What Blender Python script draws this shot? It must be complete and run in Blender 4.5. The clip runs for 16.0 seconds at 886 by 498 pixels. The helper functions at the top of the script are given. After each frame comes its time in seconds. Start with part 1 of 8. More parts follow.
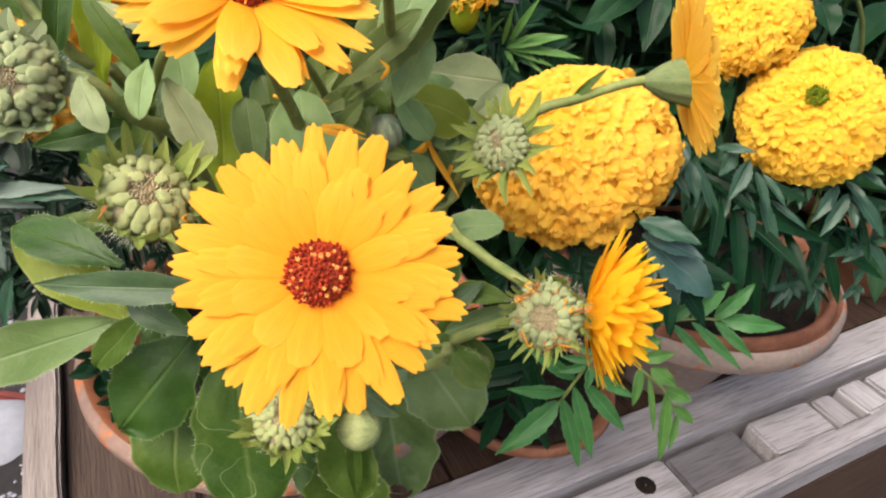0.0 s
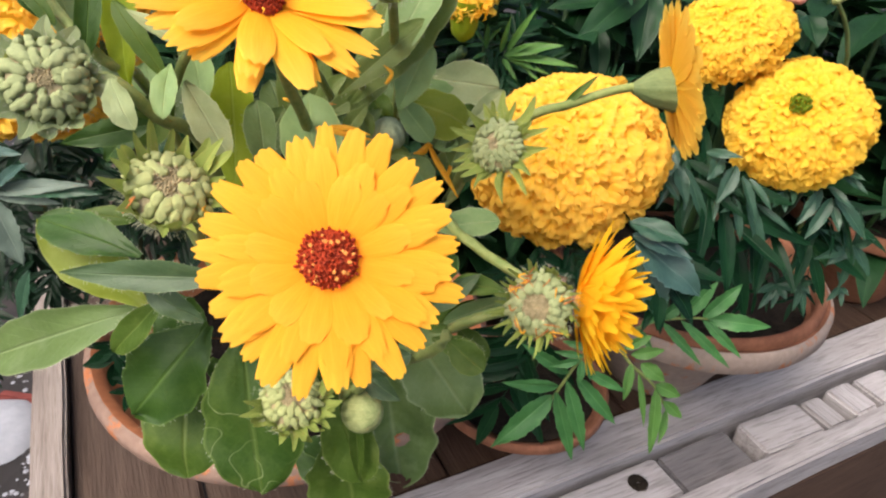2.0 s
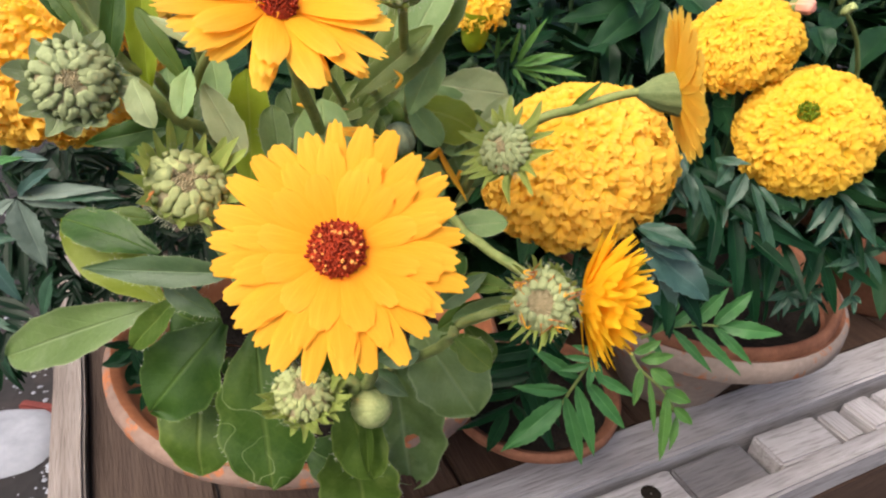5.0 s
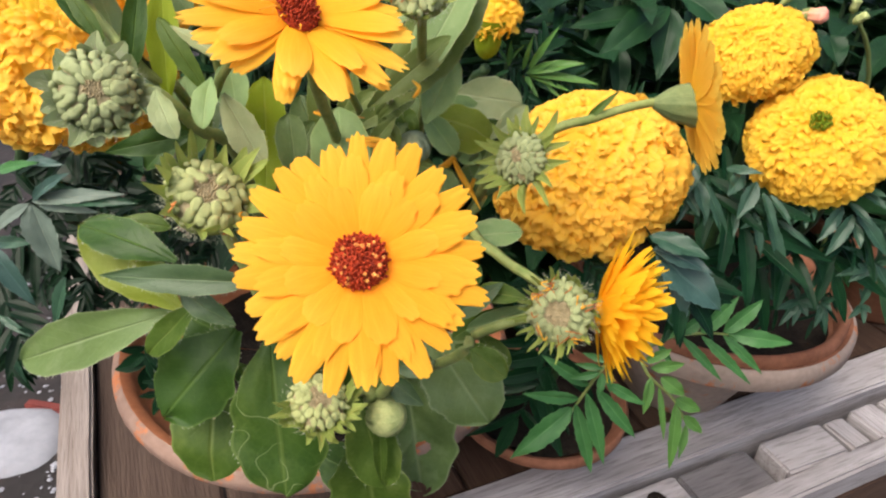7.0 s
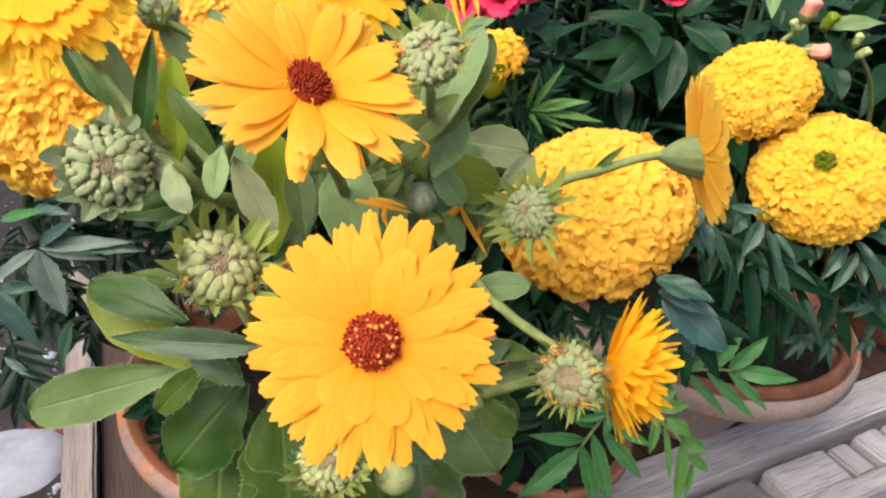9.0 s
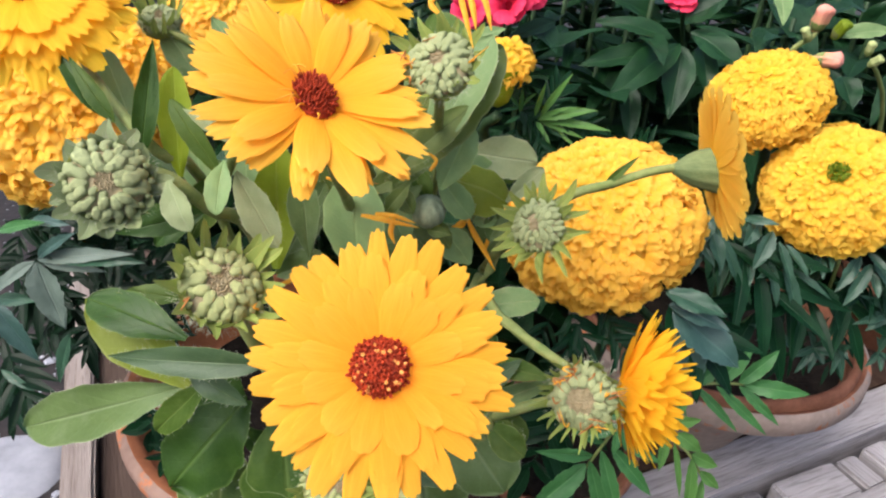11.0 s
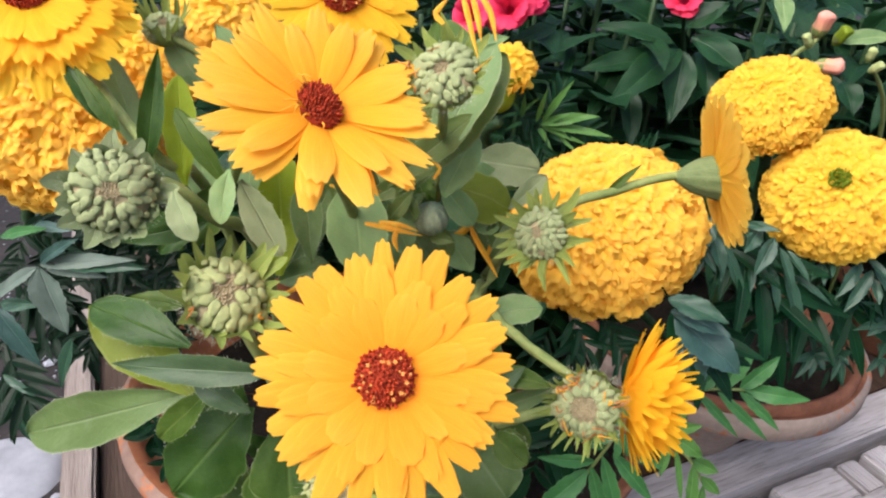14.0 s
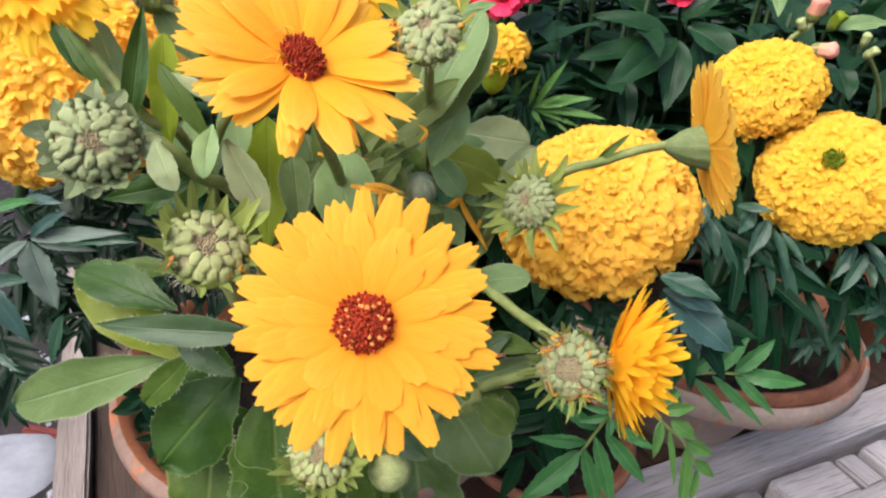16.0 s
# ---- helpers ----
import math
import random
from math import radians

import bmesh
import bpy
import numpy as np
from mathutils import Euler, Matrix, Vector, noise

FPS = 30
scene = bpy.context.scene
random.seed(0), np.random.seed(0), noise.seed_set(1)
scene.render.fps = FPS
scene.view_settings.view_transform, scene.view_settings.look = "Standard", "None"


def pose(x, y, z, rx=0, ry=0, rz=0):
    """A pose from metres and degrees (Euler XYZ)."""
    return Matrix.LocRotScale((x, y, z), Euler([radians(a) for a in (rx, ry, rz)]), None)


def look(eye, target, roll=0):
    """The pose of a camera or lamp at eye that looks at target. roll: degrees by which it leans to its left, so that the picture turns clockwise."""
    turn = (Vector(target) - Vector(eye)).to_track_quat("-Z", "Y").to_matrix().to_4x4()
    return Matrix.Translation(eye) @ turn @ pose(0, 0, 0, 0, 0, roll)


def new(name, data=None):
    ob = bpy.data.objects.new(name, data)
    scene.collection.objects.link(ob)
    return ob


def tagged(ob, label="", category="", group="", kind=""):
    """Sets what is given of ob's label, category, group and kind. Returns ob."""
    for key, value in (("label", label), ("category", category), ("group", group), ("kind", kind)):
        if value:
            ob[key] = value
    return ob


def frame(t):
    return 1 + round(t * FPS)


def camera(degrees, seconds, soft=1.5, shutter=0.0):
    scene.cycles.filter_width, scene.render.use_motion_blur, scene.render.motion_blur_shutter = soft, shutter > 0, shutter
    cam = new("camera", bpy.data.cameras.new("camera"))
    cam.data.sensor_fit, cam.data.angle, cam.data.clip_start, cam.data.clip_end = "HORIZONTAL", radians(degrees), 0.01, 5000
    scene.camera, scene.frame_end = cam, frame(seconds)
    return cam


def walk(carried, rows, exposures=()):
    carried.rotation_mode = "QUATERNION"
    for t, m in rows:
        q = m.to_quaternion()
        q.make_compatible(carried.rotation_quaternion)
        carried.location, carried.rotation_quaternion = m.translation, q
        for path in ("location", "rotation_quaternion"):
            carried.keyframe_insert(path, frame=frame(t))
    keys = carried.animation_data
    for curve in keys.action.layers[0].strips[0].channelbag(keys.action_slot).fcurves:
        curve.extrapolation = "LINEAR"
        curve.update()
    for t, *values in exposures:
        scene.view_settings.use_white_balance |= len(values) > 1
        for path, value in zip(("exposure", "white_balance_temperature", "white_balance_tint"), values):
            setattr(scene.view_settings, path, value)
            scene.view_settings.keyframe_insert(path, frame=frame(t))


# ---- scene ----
cam = camera(67.42, 16.0, soft=2.2)
PATH = [
    (0, (-0.0035, 0.0397, 0.5638), (-0.0046, 1.7077, -0.5398), 4.14),
    (0.5, (-0.0033, 0.0380, 0.5648), (-0.0002, 1.7061, -0.5385), 4.47),
    (1, (-0.0041, 0.0375, 0.5643), (-0.0105, 1.7048, -0.5402), 4.20),
    (1.5, (-0.0039, 0.0352, 0.5632), (-0.0194, 1.7069, -0.5345), 4.19),
    (2, (-0.0034, 0.0279, 0.5669), (-0.0017, 1.7092, -0.5163), 4.59),
    (2.5, (-0.0032, 0.0246, 0.5658), (-0.0169, 1.7175, -0.4990), 4.32),
    (3, (-0.0045, 0.0217, 0.5678), (-0.0374, 1.7145, -0.4966), 4.37),
    (3.5, (-0.0022, 0.0182, 0.5694), (-0.0371, 1.7126, -0.4926), 4.17),
    (4, (0.0012, 0.0232, 0.5655), (-0.0522, 1.7226, -0.4876), 3.60),
    (6.3, (-0.0031, 0.0178, 0.5648), (-0.0550, 1.7293, -0.4686), 4.15),
    (6.5, (-0.0027, 0.0184, 0.5658), (-0.0591, 1.7302, -0.4670), 4.22),
    (7, (-0.0048, 0.0217, 0.5672), (-0.0627, 1.7296, -0.4718), 4.12),
    (7.5, (-0.0057, 0.0239, 0.5697), (-0.0606, 1.7347, -0.4647), 3.88),
    (8, (-0.0053, 0.0295, 0.5699), (-0.0685, 1.7437, -0.4585), 3.66),
    (8.5, (-0.0059, 0.0306, 0.5763), (-0.0721, 1.7494, -0.4442), 3.85),
    (8.7, (-0.0077, 0.0289, 0.5804), (-0.0650, 1.7448, -0.4454), 4.02),
    (11, (-0.0113, 0.0356, 0.5808), (-0.0737, 1.7558, -0.4376), 4.12),
    (11.5, (-0.0119, 0.0370, 0.5818), (-0.0745, 1.7578, -0.4355), 4.00),
    (12, (-0.0141, 0.0380, 0.5814), (-0.0651, 1.7575, -0.4388), 4.31),
    (12.5, (-0.0151, 0.0390, 0.5827), (-0.0693, 1.7544, -0.4443), 4.31),
    (13, (-0.0141, 0.0393, 0.5841), (-0.0731, 1.7561, -0.4403), 4.34),
    (13.5, (-0.0132, 0.0387, 0.5833), (-0.0744, 1.7561, -0.4399), 4.24),
    (14, (-0.0127, 0.0362, 0.5826), (-0.0726, 1.7582, -0.4328), 4.28),
    (14.5, (-0.0128, 0.0340, 0.5834), (-0.0765, 1.7590, -0.4267), 4.26),
    (15, (-0.0101, 0.0331, 0.5821), (-0.0789, 1.7588, -0.4265), 4.06),
    (15.5, (-0.0079, 0.0324, 0.5777), (-0.0783, 1.7587, -0.4296), 4.01),
    (16, (-0.0069, 0.0308, 0.5716), (-0.0777, 1.7654, -0.4215), 4.26),
]
walk(cam, [(t, look(eye, target, roll)) for t, eye, target, roll in PATH], [(0.0, 1.17, 6500, 10), (2.2, 1.17, 6500, 10), (3.2, 1.09, 6500, 10), (7.5, 1.09, 6500, 10), (11.0, 1.07, 6050, 12), (16.0, 1.07, 6050, 12)])

# ---- light: soft overcast daylight from above ----
scene.view_settings.exposure = 1.09
world = bpy.data.worlds.new("sky")
scene.world = world
world.use_nodes = True
wn, wl = world.node_tree.nodes, world.node_tree.links
sky = wn.new("ShaderNodeTexSky")
sky.sky_type, sky.sun_disc = "NISHITA", False
sky.sun_elevation, sky.sun_rotation = radians(54), radians(225)
sky.air_density, sky.dust_density, sky.ozone_density = 0.8, 6.0, 0.3
wl.new(sky.outputs[0], wn["Background"].inputs[0])
wn["Background"].inputs[1].default_value = 0.15
sun = new("sun", bpy.data.lights.new("sun", "SUN"))
sun.data.energy, sun.data.angle, sun.data.color = 1.5, radians(50), (1.0, 0.96, 0.9)
sun.matrix_world = look((-1.1, -0.8, 2.4), (0, 0.3, 0.3))


# ---- materials ----
def material(name, rough=0.6, spec=0.35, translucent=0.0):
    """A node material: returns it with its tree, its principled node and its output."""
    m = bpy.data.materials.new(name)
    m.use_nodes = True
    t = m.node_tree
    p = t.nodes["Principled BSDF"]
    p.inputs["Roughness"].default_value = rough
    p.inputs["Specular IOR Level"].default_value = spec
    if translucent:
        tr, mix = t.nodes.new("ShaderNodeBsdfTranslucent"), t.nodes.new("ShaderNodeMixShader")
        mix.inputs[0].default_value = translucent
        t.links.new(p.outputs[0], mix.inputs[1])
        t.links.new(tr.outputs[0], mix.inputs[2])
        t.links.new(mix.outputs[0], t.nodes["Material Output"].inputs[0])
        m["tr"] = tr.name
    return m, t, p


def ramp(t, source, stops):
    r = t.nodes.new("ShaderNodeValToRGB")
    e = r.color_ramp.elements
    while len(e) < len(stops):
        e.new(0.5)
    for k, (at, c) in zip(e, stops):
        k.position, k.color = at, (*c, 1)
    t.links.new(source, r.inputs[0])
    return r.outputs[0]


def noise_of(t, scale, detail=4, coords="Object", rough=0.55, stretch=None):
    c, n = t.nodes.new("ShaderNodeTexCoord"), t.nodes.new("ShaderNodeTexNoise")
    n.inputs["Scale"].default_value, n.inputs["Detail"].default_value = scale, detail
    n.inputs["Roughness"].default_value = rough
    out = c.outputs[coords]
    if stretch:
        mp = t.nodes.new("ShaderNodeMapping")
        mp.inputs["Scale"].default_value = stretch
        t.links.new(out, mp.inputs[0])
        out = mp.outputs[0]
    t.links.new(out, n.inputs["Vector"])
    return n.outputs["Fac"]


def math_of(t, op, a, b=None, clamp=False):
    n = t.nodes.new("ShaderNodeMath")
    n.operation, n.use_clamp = op, clamp
    for k, v in enumerate((a, b)):
        if v is None:
            continue
        if isinstance(v, (int, float)):
            n.inputs[k].default_value = v
        else:
            t.links.new(v, n.inputs[k])
    return n.outputs[0]


def blend(t, fac, a, b, kind="MIX"):
    n = t.nodes.new("ShaderNodeMix")
    n.data_type, n.blend_type = "RGBA", kind
    for k, v in ((0, fac), (6, a), (7, b)):
        if isinstance(v, (int, float)):
            n.inputs[k].default_value = v
        elif isinstance(v, tuple):
            n.inputs[k].default_value = (*v, 1)
        else:
            t.links.new(v, n.inputs[k])
    return n.outputs[2]


def bump(t, p, height, strength, distance):
    b = t.nodes.new("ShaderNodeBump")
    b.inputs["Strength"].default_value, b.inputs["Distance"].default_value = strength, distance
    t.links.new(height, b.inputs["Height"])
    t.links.new(b.outputs[0], p.inputs["Normal"])


def finish(m, t, p, colour):
    t.links.new(colour, p.inputs["Base Color"])
    if "tr" in m:
        t.links.new(colour, t.nodes[m["tr"]].inputs[0])
    return m


def uv_of(t):
    c, s = t.nodes.new("ShaderNodeUVMap"), t.nodes.new("ShaderNodeSeparateXYZ")
    t.links.new(c.outputs[0], s.inputs[0])
    return s.outputs[0], s.outputs[1]


def random_of(t):
    return t.nodes.new("ShaderNodeObjectInfo").outputs["Random"]


def petal_material(name, base, middle, tip, translucent=0.3):
    """Petals: a colour that runs from the base to the tip, fine lengthwise veins, each petal a little different."""
    m, t, p = material(name, 0.6, 0.12, translucent)
    u, v = uv_of(t)
    c = ramp(t, u, [(0.0, base), (0.45, middle), (1.0, tip)])
    veins = noise_of(t, 1.0, 3, "UV", 0.6, (2.5, 14, 1))
    c = blend(t, 0.22, c, ramp(t, veins, [(0.35, tuple(k * 0.72 for k in base)), (0.65, tuple(min(1, k * 1.06) for k in tip))]))
    c = blend(t, math_of(t, "MULTIPLY", random_of(t), 0.35), c, tuple(k * q for k, q in zip(middle, (0.97, 0.8, 0.6))))
    bump(t, p, veins, 0.25, 0.0004)
    return finish(m, t, p, c)


def leaf_material(name, dark, light, rib, rough=0.5, translucent=0.25, ribs=0.5, blotch=0.5, mesh_lines=0.1, trails=False, gloss=0.2):
    """Leaves: a pale midrib and side veins from the leaf's own length and width, blotches, each leaf a little different."""
    m, t, p = material(name, rough, gloss, translucent)
    u, v = uv_of(t)
    n1, n2 = noise_of(t, 55, 5), noise_of(t, 500, 3)
    c = blend(t, ramp(t, n1, [(0.35, (0, 0, 0)), (0.7, (1, 1, 1))]), dark, light)
    c = blend(t, random_of(t), c, blend(t, blotch, c, light))
    away = math_of(t, "ABSOLUTE", math_of(t, "SUBTRACT", v, 0.5))
    mid = math_of(t, "SUBTRACT", 1.0, math_of(t, "MULTIPLY", away, 26.0), True)
    side = math_of(t, "FRACT", math_of(t, "MULTIPLY", math_of(t, "SUBTRACT", u, math_of(t, "MULTIPLY", away, 0.55)), 8.0))
    side = math_of(t, "SUBTRACT", 1.0, math_of(t, "MULTIPLY", math_of(t, "ABSOLUTE", math_of(t, "SUBTRACT", side, 0.5)), 14.0), True)
    lines = math_of(t, "MAXIMUM", mid, math_of(t, "MULTIPLY", side, 0.12))
    c = blend(t, math_of(t, "MULTIPLY", lines, ribs), c, rib)
    rim = math_of(t, "MULTIPLY", math_of(t, "SUBTRACT", away, 0.462, True), 26.0, True)
    c = blend(t, math_of(t, "MULTIPLY", rim, 0.8), c, rib)
    vo, tc = t.nodes.new("ShaderNodeTexVoronoi"), t.nodes.new("ShaderNodeTexCoord")
    vo.feature = "DISTANCE_TO_EDGE"
    vo.inputs["Scale"].default_value = 380
    t.links.new(tc.outputs["Object"], vo.inputs["Vector"])
    net = math_of(t, "MULTIPLY", vo.outputs["Distance"], 3.0, True)
    c = blend(t, math_of(t, "MULTIPLY", math_of(t, "SUBTRACT", 0.4, net, True), mesh_lines * 1.4), c, rib)
    pale = ramp(t, noise_of(t, 120, 5), [(0.52, (0, 0, 0)), (0.72, (1, 1, 1))])
    c = blend(t, math_of(t, "MULTIPLY", pale, 0.3), c, rib)
    if trails:
        way = math_of(t, "ABSOLUTE", math_of(t, "SUBTRACT", noise_of(t, 70, 1), 0.5))
        way = math_of(t, "SUBTRACT", 1.0, math_of(t, "MULTIPLY", way, 130.0), True)
        part_of = ramp(t, noise_of(t, 30, 1), [(0.48, (0, 0, 0)), (0.54, (1, 1, 1))])
        c = blend(t, math_of(t, "MULTIPLY", math_of(t, "MULTIPLY", way, part_of), 0.4), c, (0.34, 0.38, 0.2))
    relief = math_of(t, "ADD", math_of(t, "ADD", math_of(t, "MULTIPLY", n2, 0.4), math_of(t, "MULTIPLY", net, mesh_lines)), math_of(t, "SUBTRACT", n1, lines))
    bump(t, p, relief, 0.5, 0.0008)
    return finish(m, t, p, c)


def plain(name, a, b, scale, rough=0.7, spec=0.3, translucent=0.0, strength=0.4, distance=0.001, stretch=None):
    """A surface that varies between two colours at two scales, with fine relief."""
    m, t, p = material(name, rough, spec, translucent)
    n1, n2 = noise_of(t, scale, 6, stretch=stretch), noise_of(t, scale * 7, 4, stretch=stretch)
    f = math_of(t, "ADD", math_of(t, "MULTIPLY", n1, 0.65), math_of(t, "MULTIPLY", n2, 0.35))
    c = blend(t, ramp(t, f, [(0.36, (0, 0, 0)), (0.64, (1, 1, 1))]), a, b)
    c = blend(t, math_of(t, "MULTIPLY", random_of(t), 0.3), c, tuple(k * 0.7 for k in a))
    bump(t, p, f, strength, distance)
    return finish(m, t, p, c)


PETAL = petal_material("calendula_petal", (0.93, 0.385, 0.012), (0.95, 0.445, 0.022), (0.96, 0.52, 0.055), 0.55)
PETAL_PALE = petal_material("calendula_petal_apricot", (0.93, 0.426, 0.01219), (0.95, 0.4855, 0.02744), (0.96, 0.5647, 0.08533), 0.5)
PETAL_YELLOW = petal_material("calendula_petal_yellow", (0.93, 0.5001, 0.0126), (0.95, 0.5639, 0.021), (0.96, 0.6171, 0.042), 0.5)
PETAL_DEEP = petal_material("calendula_petal_orange", (0.93, 0.5169, 0.01294), (0.95, 0.5874, 0.02218), (0.96, 0.6345, 0.03696), 0.6)
MARIGOLD = petal_material("marigold_petal_lemon", (0.8221, 0.5312, 0.02167), (0.8489, 0.5485, 0.04332), (0.8578, 0.5906, 0.08125), 0.5)
MARIGOLD_WARM = petal_material("marigold_petal_golden", (0.8727, 0.5499, 0.02755), (0.9012, 0.5764, 0.06054), (0.9107, 0.627, 0.1101), 0.5)
PINK = petal_material("snapdragon_petal_pink", (0.5, 0.012, 0.04), (0.65, 0.022, 0.075), (0.75, 0.06, 0.14), 0.3)
BLUSH = petal_material("snapdragon_bud_pink", (0.5, 0.42, 0.15), (0.72, 0.3, 0.24), (0.8, 0.35, 0.3), 0.2)
DRY = plain("withered_petal", (0.85, 0.3696, 0.02), (0.9, 0.5421, 0.05), 300, 0.6, translucent=0.4)
DISC = plain("dark_red_disc", (0.12, 0.0105, 0.0036), (0.504, 0.0525, 0.0096), 900, 0.7, 0.2)
POLLEN = plain("yellow_floret", (0.75, 0.286, 0.04), (0.9, 0.462, 0.13), 900, 0.6)
RUST = plain("rusty_dry_petal", (0.22, 0.07, 0.02), (0.62, 0.25, 0.06), 500, 0.8)
LEAF = leaf_material("calendula_leaf", (0.02781, 0.06402, 0.006203), (0.06322, 0.1075, 0.01396), (0.1518, 0.1947, 0.04655), gloss=0.2)
# LEAF scaled darker, shade of the low leaf included, plus pale insect trails
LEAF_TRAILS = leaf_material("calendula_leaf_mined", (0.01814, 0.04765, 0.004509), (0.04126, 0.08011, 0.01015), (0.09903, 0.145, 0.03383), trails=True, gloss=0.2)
LEAF_DARK = leaf_material("calendula_leaf_deep", (0.01563, 0.04578, 0.005861), (0.03542, 0.08072, 0.01107), (0.09378, 0.1562, 0.03256), 0.42, gloss=0.24)
LEAF_OLIVE = leaf_material("calendula_leaf_olive", (0.12, 0.16, 0.012), (0.18, 0.225, 0.022), (0.25, 0.285, 0.06), 0.5, 0.4)
LEAF_LIGHT = leaf_material("calendula_leaf_light", (0.05817, 0.1024, 0.02321), (0.1094, 0.1683, 0.04972), (0.2053, 0.2635, 0.1259), 0.45, 0.25, gloss=0.45)
# lime raised in colour for light glowing through upright leaves
LEAF_LIME = leaf_material("calendula_leaf_underside", (0.1638, 0.232, 0.009193), (0.2456, 0.3226, 0.01723), (0.3275, 0.4034, 0.05744), 0.5, 0.4)
LEAF_BLUE = leaf_material("calendula_leaf_blue_green", (0.02762, 0.05859, 0.01995), (0.05022, 0.09207, 0.03627), (0.1205, 0.1786, 0.07254), 0.5, 0.2, gloss=0.4)
LEAF_MID = leaf_material("calendula_leaf_mid", (0.085, 0.128, 0.024), (0.14, 0.192, 0.048), (0.24, 0.29, 0.11), 0.5, 0.35, gloss=0.3)
# LEAF_BLUE lightened: sky sheen and fill for the shaded centre put into colour
LEAF_SHEEN = leaf_material("calendula_leaf_bloom", (0.1413, 0.2417, 0.08554), (0.2295, 0.3497, 0.1325), (0.3355, 0.4629, 0.1822), 0.55, 0.35, gloss=0.4)
LEAF_PALE = leaf_material("calendula_leaf_pale", (0.1781, 0.231, 0.09867), (0.2783, 0.3254, 0.1579), (0.4008, 0.441, 0.2466), 0.6, 0.3, gloss=0.3)
# grey lift in the colour holds sky sheen and makes up for shade
LEAF_GREY = leaf_material("calendula_leaf_bloomed", (0.09766, 0.171, 0.06014), (0.1776, 0.261, 0.1042), (0.3195, 0.387, 0.1925), 0.65)
# near-black green: the shade between leaflets is put into the back fronds
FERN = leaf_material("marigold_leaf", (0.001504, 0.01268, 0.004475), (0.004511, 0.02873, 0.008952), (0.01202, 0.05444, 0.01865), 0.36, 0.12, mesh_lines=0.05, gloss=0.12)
# FERN at half strength: shade painted into the left plant's leaves
FERN_SHADED = leaf_material("marigold_leaf_dim", (0.0007518, 0.006348, 0.002237), (0.002255, 0.01436, 0.004477), (0.006012, 0.02722, 0.009324), 0.36, 0.12, mesh_lines=0.05, gloss=0.12)
FERN_BRIGHT = leaf_material("marigold_leaf_fresh", (0.02315, 0.08909, 0.02368), (0.05261, 0.1623, 0.04263), (0.1263, 0.2725, 0.09473), 0.42, 0.18, mesh_lines=0.05, gloss=0.25)
FERN_FRESH = leaf_material("marigold_leaf_young", (0.0476, 0.1238, 0.02117), (0.08568, 0.1999, 0.04116), (0.1618, 0.3046, 0.09408), 0.42, 0.25, mesh_lines=0.05, gloss=0.3)
# blue of the sky's sheen is partly mixed into this leaf colour
FERN_BLUE = leaf_material("marigold_leaf_blue_green", (0.0144, 0.0405, 0.0315), (0.0315, 0.0765, 0.0612), (0.099, 0.171, 0.144), 0.36, 0.12, mesh_lines=0.1, gloss=0.45)
FERN_MID = leaf_material("marigold_leaf_mid", (0.0112, 0.04, 0.0208), (0.0272, 0.076, 0.0416), (0.072, 0.144, 0.088), 0.4, 0.15, mesh_lines=0.05, gloss=0.4)
FERN_PALE = leaf_material("marigold_leaf_pale", (0.0715, 0.1045, 0.07975), (0.121, 0.165, 0.132), (0.176, 0.22, 0.1815), 0.5, 0.2, mesh_lines=0.1, gloss=0.4)
SNAP = leaf_material("snapdragon_leaf", (0.003453, 0.01833, 0.005691), (0.008875, 0.03927, 0.01138), (0.02466, 0.06873, 0.02277), 0.45, 0.1, mesh_lines=0.05, gloss=0.22)
STEM = plain("green_stem", (0.1235, 0.171, 0.042), (0.2346, 0.261, 0.084), 250, 0.6)
STEM_DARK = plain("dark_green_stem", (0.0105, 0.028, 0.0084), (0.028, 0.063, 0.0175), 250, 0.6)
BRACT = leaf_material("hairy_bract", (0.161, 0.2184, 0.04285), (0.2861, 0.3496, 0.08568), (0.4473, 0.4193, 0.1286), 0.75, 0.3)
CALYX = plain("dark_ribbed_calyx", (0.085, 0.1215, 0.0425), (0.1785, 0.2115, 0.085), 300, 0.7, 0.2, stretch=(0.85, 0.9, 0.2125))
BUD = plain("downy_green_bud", (0.2224, 0.2745, 0.1003), (0.3892, 0.4162, 0.179), 260, 0.8, 0.15)
BUD_GREY = plain("downy_grey_bud", (0.18, 0.2205, 0.1275), (0.342, 0.399, 0.238), 260, 0.8, 0.15)
SEED = plain("green_seed", (0.2245, 0.2707, 0.1102), (0.3772, 0.4103, 0.2108), 350, 0.6, strength=0.5)
SEED_PALE = plain("pale_seed", (0.2606, 0.3041, 0.1043), (0.4054, 0.4257, 0.2012), 350, 0.6, strength=0.5)
HAIR = plain("pale_plant_hair", (0.3168, 0.3344, 0.2288), (0.44, 0.4576, 0.352), 200, 0.7)
CHAFF = plain("dry_chaff", (0.272, 0.224, 0.12), (0.44, 0.368, 0.216), 700, 0.9)
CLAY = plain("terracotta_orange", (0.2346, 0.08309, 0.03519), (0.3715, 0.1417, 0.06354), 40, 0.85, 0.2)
# brown clay; on the low and the far pot it also paints their shade
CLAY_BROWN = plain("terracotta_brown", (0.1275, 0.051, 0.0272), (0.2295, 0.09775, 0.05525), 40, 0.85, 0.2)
SOIL = plain("dark_soil", (0.0049, 0.00392, 0.00294), (0.02205, 0.01666, 0.01225), 60, 0.95, 0.1, strength=1.0, distance=0.004)


